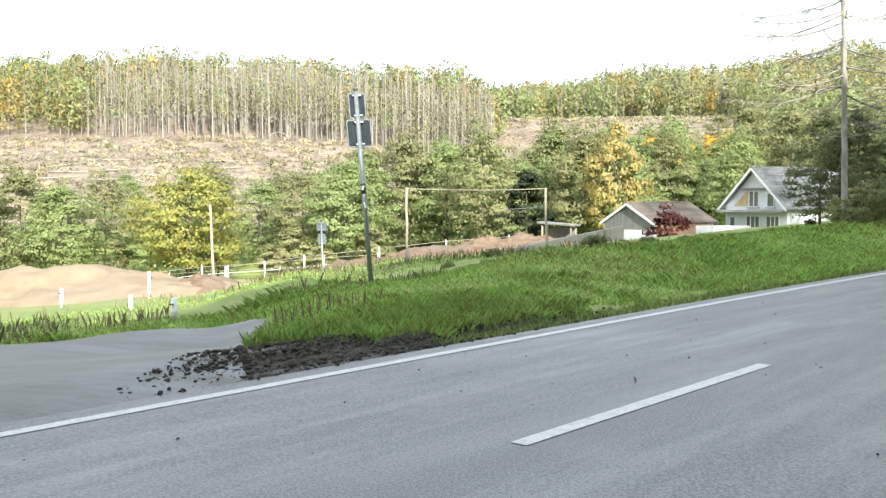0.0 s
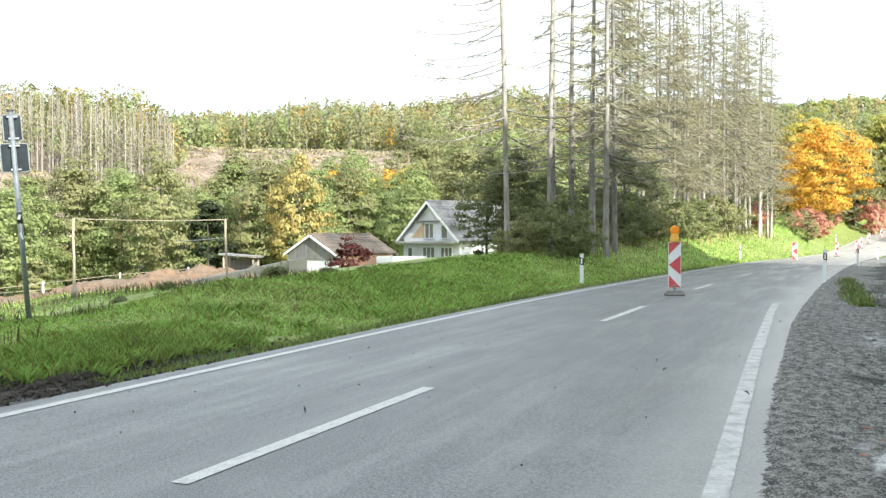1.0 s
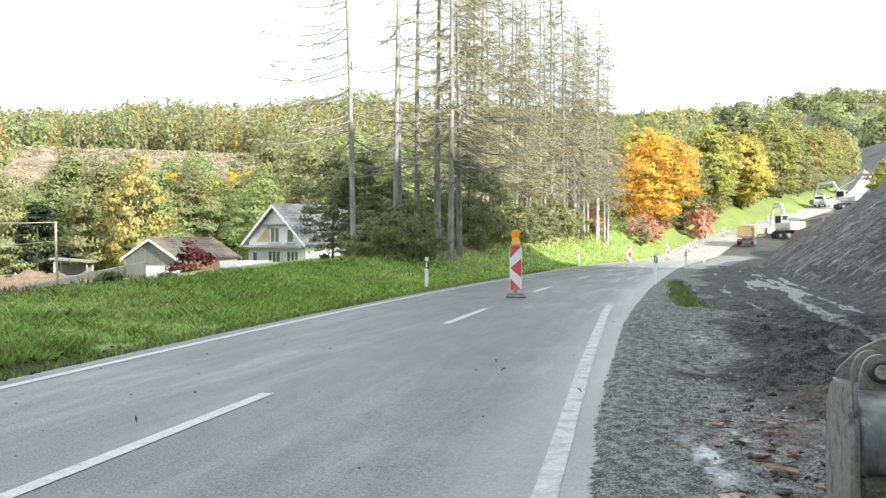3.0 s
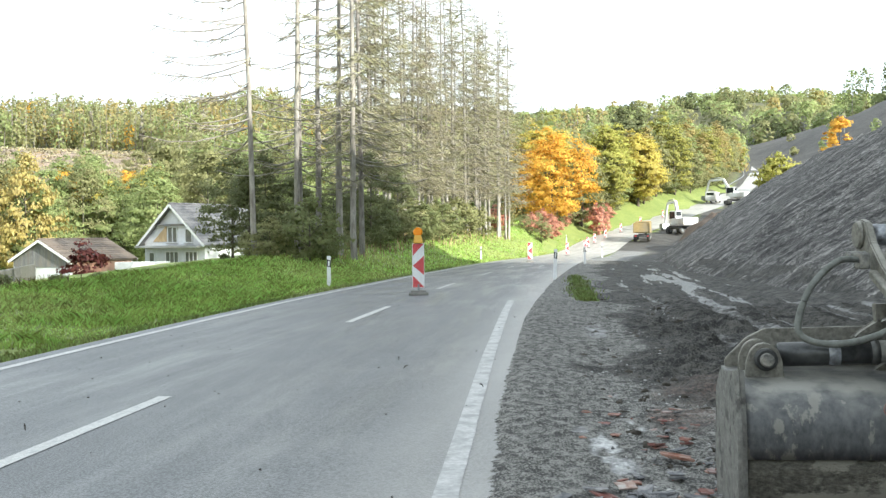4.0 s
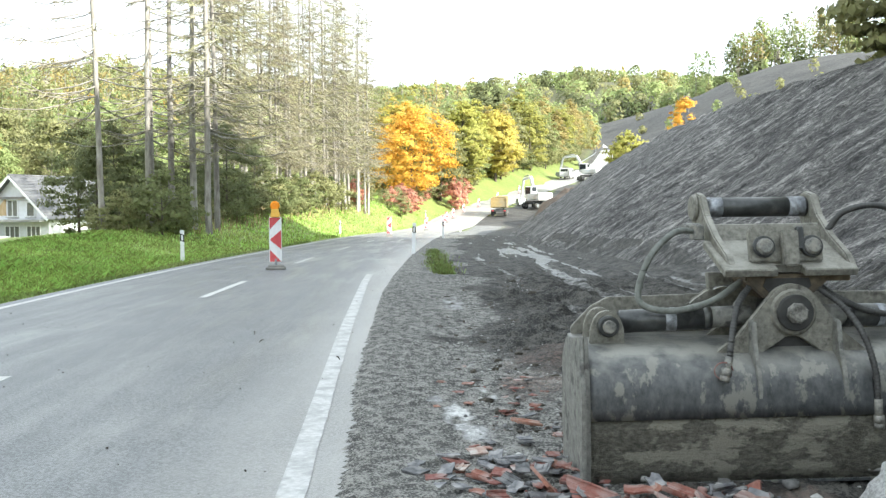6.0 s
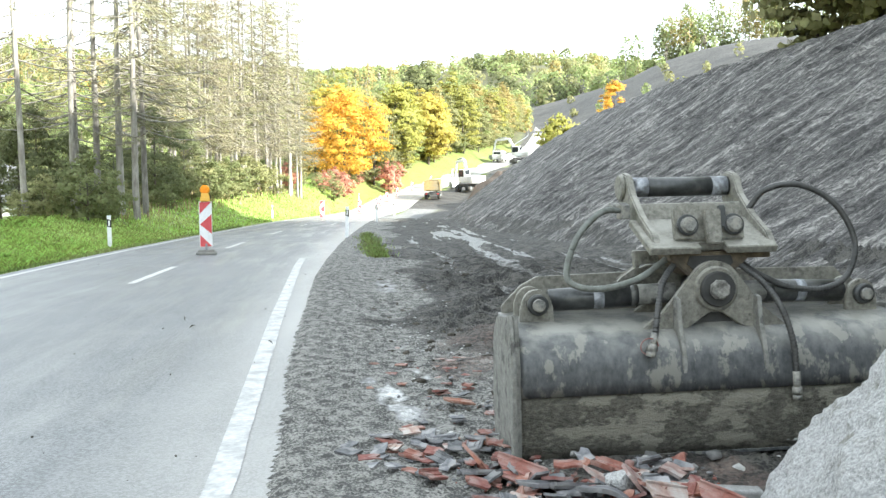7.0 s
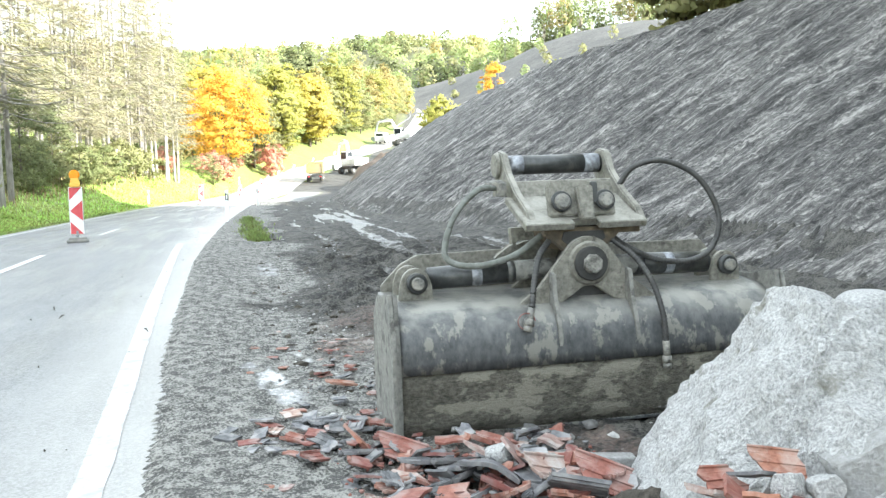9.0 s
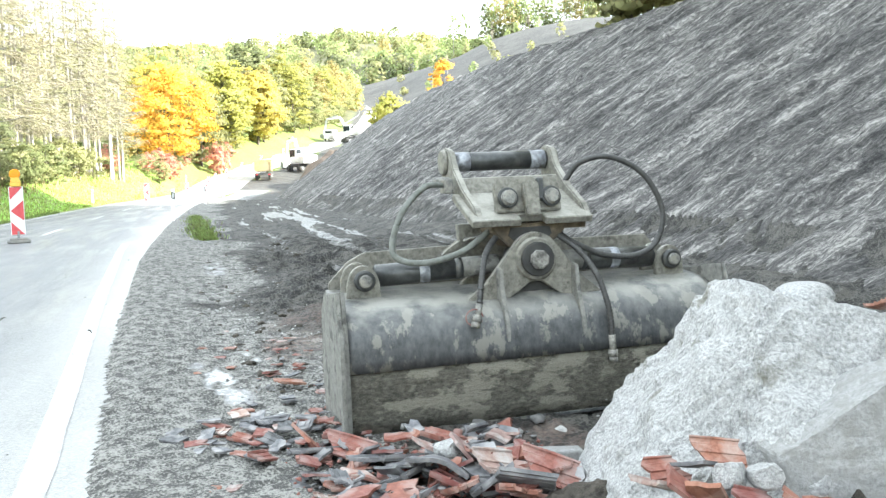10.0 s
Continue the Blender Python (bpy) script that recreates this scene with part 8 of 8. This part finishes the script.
def excavator(name, m, paint, label, swing, arm, wheels=True):
    ob = thing(name, m, label, "excavator")
    part("undercarriage", box(1.6, 3.2, 0.45, Matrix.Translation((0, 0, 0.85)), 0.06), M_BLACK, ob)
    for sx in (-1, 1):
        if wheels:
            for y in (-1.2, 1.2):
                wheel(ob, sx * 0.95, y, 0.5, 0.5)
        else:
            part("track", slab([(-1.9, 0.2), (-1.7, 0), (1.7, 0), (1.9, 0.2), (1.9, 0.6), (1.7, 0.8), (-1.7, 0.8), (-1.9, 0.6)], 0.5, Matrix.Translation((sx * 1.05, 0, 0)) @ Matrix.Rotation(math.pi / 2, 4, "Z"), 0.03), M_BLACK, ob)
    R = Matrix.Rotation(swing, 4, "Z")
    deck = part("upper_deck", merge(box(2.4, 2.6, 0.9, R @ Matrix.Translation((0, -0.9, 1.65)), 0.12), box(2.4, 0.5, 1.1, R @ Matrix.Translation((0, -2.2, 1.65)), 0.15)), paint, ob)
    cab = part("cab", box(0.95, 1.6, 1.6, R @ Matrix.Translation((-0.65, 0.2, 2.3)), 0.1), paint, ob)
    for sx in (-1, 1):
        part("side_glass", box(0.03, 1.2, 0.95, R @ Matrix.Translation((-0.65 + sx * 0.485, 0.25, 2.5))), M_CAR_GLASS, cab)
    part("front_glass", box(0.75, 0.03, 1.1, R @ Matrix.Translation((-0.65, 1.01, 2.45))), M_CAR_GLASS, cab)
    part("rear_glass", box(0.75, 0.03, 0.6, R @ Matrix.Translation((-0.65, -0.61, 2.7))), M_CAR_GLASS, cab)
    p = [Vector((0.15, y, z)) for y, z in arm]
    for k, nm in enumerate(("boom", "boom", "stick")[: len(p) - 1]):
        a, b = p[k], p[k + 1]
        lie = (b - a).normalized().to_track_quat("Z", "Y").to_matrix().to_4x4()
        part(nm, box(0.34 - 0.06 * k, 0.42 - 0.07 * k, (b - a).length + 0.15, R @ Matrix.Translation((a + b) / 2) @ lie, 0.04, 1), paint, ob)
        part("ram", cyl(0.07, (b - a).length * 0.7, R @ Matrix.Translation((a + b) / 2 + Vector((0.0, 0.1, 0.34))) @ lie, 10), M_STEEL_GREY, ob)
    e = p[-1]
    part("digging_bucket", slab([(-0.2, 0.1), (0.5, 0.15), (0.65, -0.45), (0.2, -0.8), (-0.3, -0.6)], 1.1, R @ Matrix.Translation(e) @ Matrix.Rotation(math.pi / 2, 4, "Z"), 0.03), M_STEEL_GREY, ob)
    return ob


def van(m, paint, label):
    ob = thing("van", m, label, "van", "parked works vehicles")
    part("body", slab([(-2.3, 0.35), (2.3, 0.35), (2.35, 0.95), (1.75, 1.15), (1.15, 1.95), (-2.2, 2.0), (-2.35, 1.0)], 1.8, Matrix.Translation((0, 0, 0)) @ Matrix.Rotation(math.pi / 2, 4, "Z"), 0.06), paint, ob)
    part("rear_glass", box(1.3, 0.04, 0.55, Matrix.Translation((0, -2.3, 1.5)) @ Matrix.Rotation(0.08, 4, "X")), M_CAR_GLASS, ob)
    part("windscreen", box(1.5, 0.04, 0.85, Matrix.Translation((0, 1.5, 1.58)) @ Matrix.Rotation(0.64, 4, "X")), M_CAR_GLASS, ob)
    for sx in (-1, 1):
        part("side_glass", box(0.03, 1.0, 0.5, Matrix.Translation((sx * 0.905, 0.6, 1.5))), M_CAR_GLASS, ob)
        for y in (-1.5, 1.5):
            wheel(ob, sx * 0.82, y, 0.34, 0.22)


def road_pose(s, q, turn=0.0):
    a, b = xy(s, q), xy(s + 1, q)
    z = float(road_z(s)) if -4 < q < 3.5 else float(height(*a))
    return Matrix.Translation((float(a[0]), float(a[1]), z)) @ Matrix.Rotation(math.atan2(float(b[1] - a[1]), float(b[0] - a[0])) - math.pi / 2 + turn, 4, "Z")


dump_truck(road_pose(115.5, -4.7, 0.1) @ Matrix.Scale(0.82, 4))
excavator("wheeled_excavator", road_pose(126, -7.6, -0.4), M_WHITE_MACHINE, "white wheeled excavator digging at the roadside", 1.2, [(0.4, 1.8), (1.4, 4.4), (3.2, 4.2), (3.9, 1.3)])
excavator("crawler_excavator", road_pose(168, -4.0, 0.5), M_WHITE_MACHINE, "white crawler excavator with raised boom", 0.9, [(0.4, 1.8), (2.0, 4.6), (4.6, 4.4), (5.4, 1.6)], False)
excavator("crawler_excavator", Matrix.Translation(spot(109.0, 86.0, -0.2)) @ Matrix.Rotation(-0.9, 4, "Z"), M_YELLOW_MACHINE, "ochre crawler excavator on the slope above the works", -0.6, [(0.4, 1.8), (1.6, 3.4), (3.6, 3.0), (4.4, 1.4)], False)
van(road_pose(172, 0.6), M_WHITE_MACHINE, "white works van parked on the far road")
van(road_pose(196, -6.8, 0.5), M_WHITE_MACHINE, "white van parked beside the climbing road")


def guard_rail(s0, s1, q):
    ob = thing("guard_rail", Matrix(), "grey steel guard rail along the climbing road", "guard rail")
    s = np.arange(s0, s1, 4.0)
    x, y = xy(s, q)
    part("beam", tube(np.stack([x, y, road_z(s) + 0.65], 1), 0.12, M_STEEL_GREY, "beam", 5), None, ob)
    me = None
    for a, b, c in zip(x, y, road_z(s)):
        at = Matrix.Translation((a, b, c))
        if me is None:
            me = part("post", box(0.1, 0.08, 1.1, Matrix.Translation((0, 0, 0.15))), M_STEEL_GREY, ob, at=at).data
        else:
            part("post", me, None, ob, at=at)


guard_rail(215, 330, 3.6)


# ---- grasses and weeds ----
def blades(name, seed, s, q, h, w, material, label, bend_by=0.4, z_at=None, curve=2):
    """Grass: a bent tapering blade at each place, one joined mesh."""
    r = np.random.RandomState(seed)
    n = len(s)
    x, y = xy(s, q)
    z = (height(x, y) if z_at is None else z_at) - 0.02
    a = r.uniform(0, 6.28, n)
    lean = h * bend_by * r.uniform(0.1, 1.0, n)
    d = np.stack([np.cos(a), np.sin(a)], 1)
    side = np.stack([-np.sin(a), np.cos(a)], 1) * (w / 2)[:, None]
    root = np.stack([x, y], 1)
    mid, tip = root + d * (lean * 0.3)[:, None], root + d * lean[:, None]
    v = np.stack([np.column_stack([root - side, z]), np.column_stack([root + side, z]), np.column_stack([mid + side * 0.8, z + h * 0.6]), np.column_stack([tip, z + h]), np.column_stack([mid - side * 0.8, z + h * 0.6])], 1)
    return one(name, mesh_of(name, v.reshape(-1, 3), np.arange(n * 5).reshape(-1, 5), material), None, label, "grass", kind="stuff")


rg = np.random.RandomState(99)


def verge_places(n, s0, s1, q0, q1, power=1.0):
    s = s0 + (s1 - s0) * rg.uniform(0, 1, n) ** power
    q = q0 + (q1 - q0) * rg.uniform(0, 1, n)
    return s, q


def not_drive(s, q):
    x, y = xy(s, q)
    far_edge = np.interp(x, (-22, -12, -7.05, -5.9, -5.0, -3.8), (8.9, 11.3, 12.9, 14.1, 14.9, 15.3))
    nose = (s < 1.8 + 0.5 * np.maximum(5.0 - q, 0)) & (q < 9)
    return ~((x < np.interp(y, (9, 10, 13, 15), (-2.7, -2.8, -3.25, -3.6))) & (y < far_edge)) & ~nose


n = 75000
s, q = verge_places(n, 1.5, 34, 3.25, 11.5, 1.25)
k = not_drive(s, q) & ((q > 3.9 + 0.5 * fbm(s, q, 0.8, 70)) | (s > 7.5)) & (q > 3.35 + 0.2 * fbm(s, q * 0.2, 0.6, 71))
s, q = s[k], q[k]
tall = 0.05 + 0.12 * np.clip(0.35 + 0.7 * fbm(s, q, 1.6, 72) + 0.7 * fbm(s, q, 0.45, 73), 0.05, 1.8)
blades("verge_grass", 1, s, q, tall * rg.uniform(0.6, 1.3, len(s)) * np.interp(s, (2, 34), (1.0, 1.2)), 0.017 + 0.0009 * s, M_GRASS, "long green grass on the verge bank", 1.3)
n = 28000
s, q = verge_places(n, 30, 118, 3.3, 13, 1.2)
blades("verge_grass", 2, s, q, 0.12 * rg.uniform(0.6, 1.5, n), np.full(n, 0.065) + 0.0006 * (s - 30), M_GRASS, "long green grass on the verge bank", 0.6)
n = 9000
s, q = verge_places(n, 3.0, 46, 3.08, 3.6, 1.2)
blades("dry_fringe", 3, s, q, 0.06 * rg.uniform(0.5, 1.6, n), np.full(n, 0.014) + 0.0006 * s, M_WEED_GREEN, "short dry grass fringe along the asphalt", 0.9)
n = 60000
gx_, gy_ = rg.uniform(-26, 6, n), rg.uniform(10, 40, n)
s, q = sq(gx_, gy_)
k = (q > 5.6) & (q < 25 + 6 * fbm(s, q, 6, 78)) & not_drive(s, q)
s, q = s[k], q[k]
patch_ = fbm(s, q, 2.5, 74)
blades("meadow_grass", 4, s, q, 0.055 * np.clip(1 + patch_, 0.4, 2) * rg.uniform(0.5, 1.4, len(s)), 0.02 + 0.0008 * np.abs(q), M_GRASS, "uneven meadow grass below the road", 1.4)
k = (patch_ > 0.25) & (rg.uniform(0, 1, len(s)) < 0.35)
blades("meadow_weeds", 5, s[k], q[k], 0.24 * rg.uniform(0.3, 1.6, k.sum()), np.full(k.sum(), 0.02), M_WEED, "brown seeding weeds in the meadow", 0.4)
n = 1200
s, q = verge_places(n, 36, 92, 6.4, 11)
blades("tall_dry_grass", 6, s, q, 0.5 * rg.uniform(0.3, 1.3, n), np.full(n, 0.05), M_STRAW, "tall pale dry grass under the dead spruces", 0.45)
n = 3200
s = 16.8 + 16 * rg.uniform(0, 1, n) ** 1.6
mid = np.interp(s, (16.8, 20, 33), (-4.25, -4.12, -3.85))
q = mid + np.interp(s, (16.8, 19, 28, 33), (0.16, 0.3, 0.34, 0.15)) * rg.normal(0, 0.6, n)
blades("grass_tuft", 7, s, q, 0.12 * rg.uniform(0.3, 1.5, n), np.full(n, 0.018), M_WEED_GREEN, "lone tuft of grass left on the shoulder", 0.7, z_at=road_z(s) - 0.06)
n = 9000
s, q = verge_places(n, 1.6, 6.5, 3.7, 6.0)
k = not_drive(s, q)
blades("mound_grass", 8, s[k], q[k], 0.16 * rg.uniform(0.5, 1.5, k.sum()), np.full(k.sum(), 0.016), M_GRASS, "green grass overhanging the soil mound", 0.8)
# bramble clumps along the top of the bank
bramble = broadleaf("bramble", 320, 0.8, 0.9, 0.0, None, M_LEAF_DARK, "low green bramble clump on the bank", "shrub", blobs=26, per=40, size=0.11, trunk_r=0.02, group="brambles on the bank")
for x, y, k in ((3.2, 27.5, 0.6), (5.0, 29.0, 0.7), (6.4, 30.0, 0.55), (0.2, 26.5, 0.6), (8.6, 31.5, 0.5), (-1.0, 25.0, 0.45)):
    move_first(bramble, USED, turned(x, y, float(height(x, y)) - 0.1, rnd.uniform(0, 6.28), k))
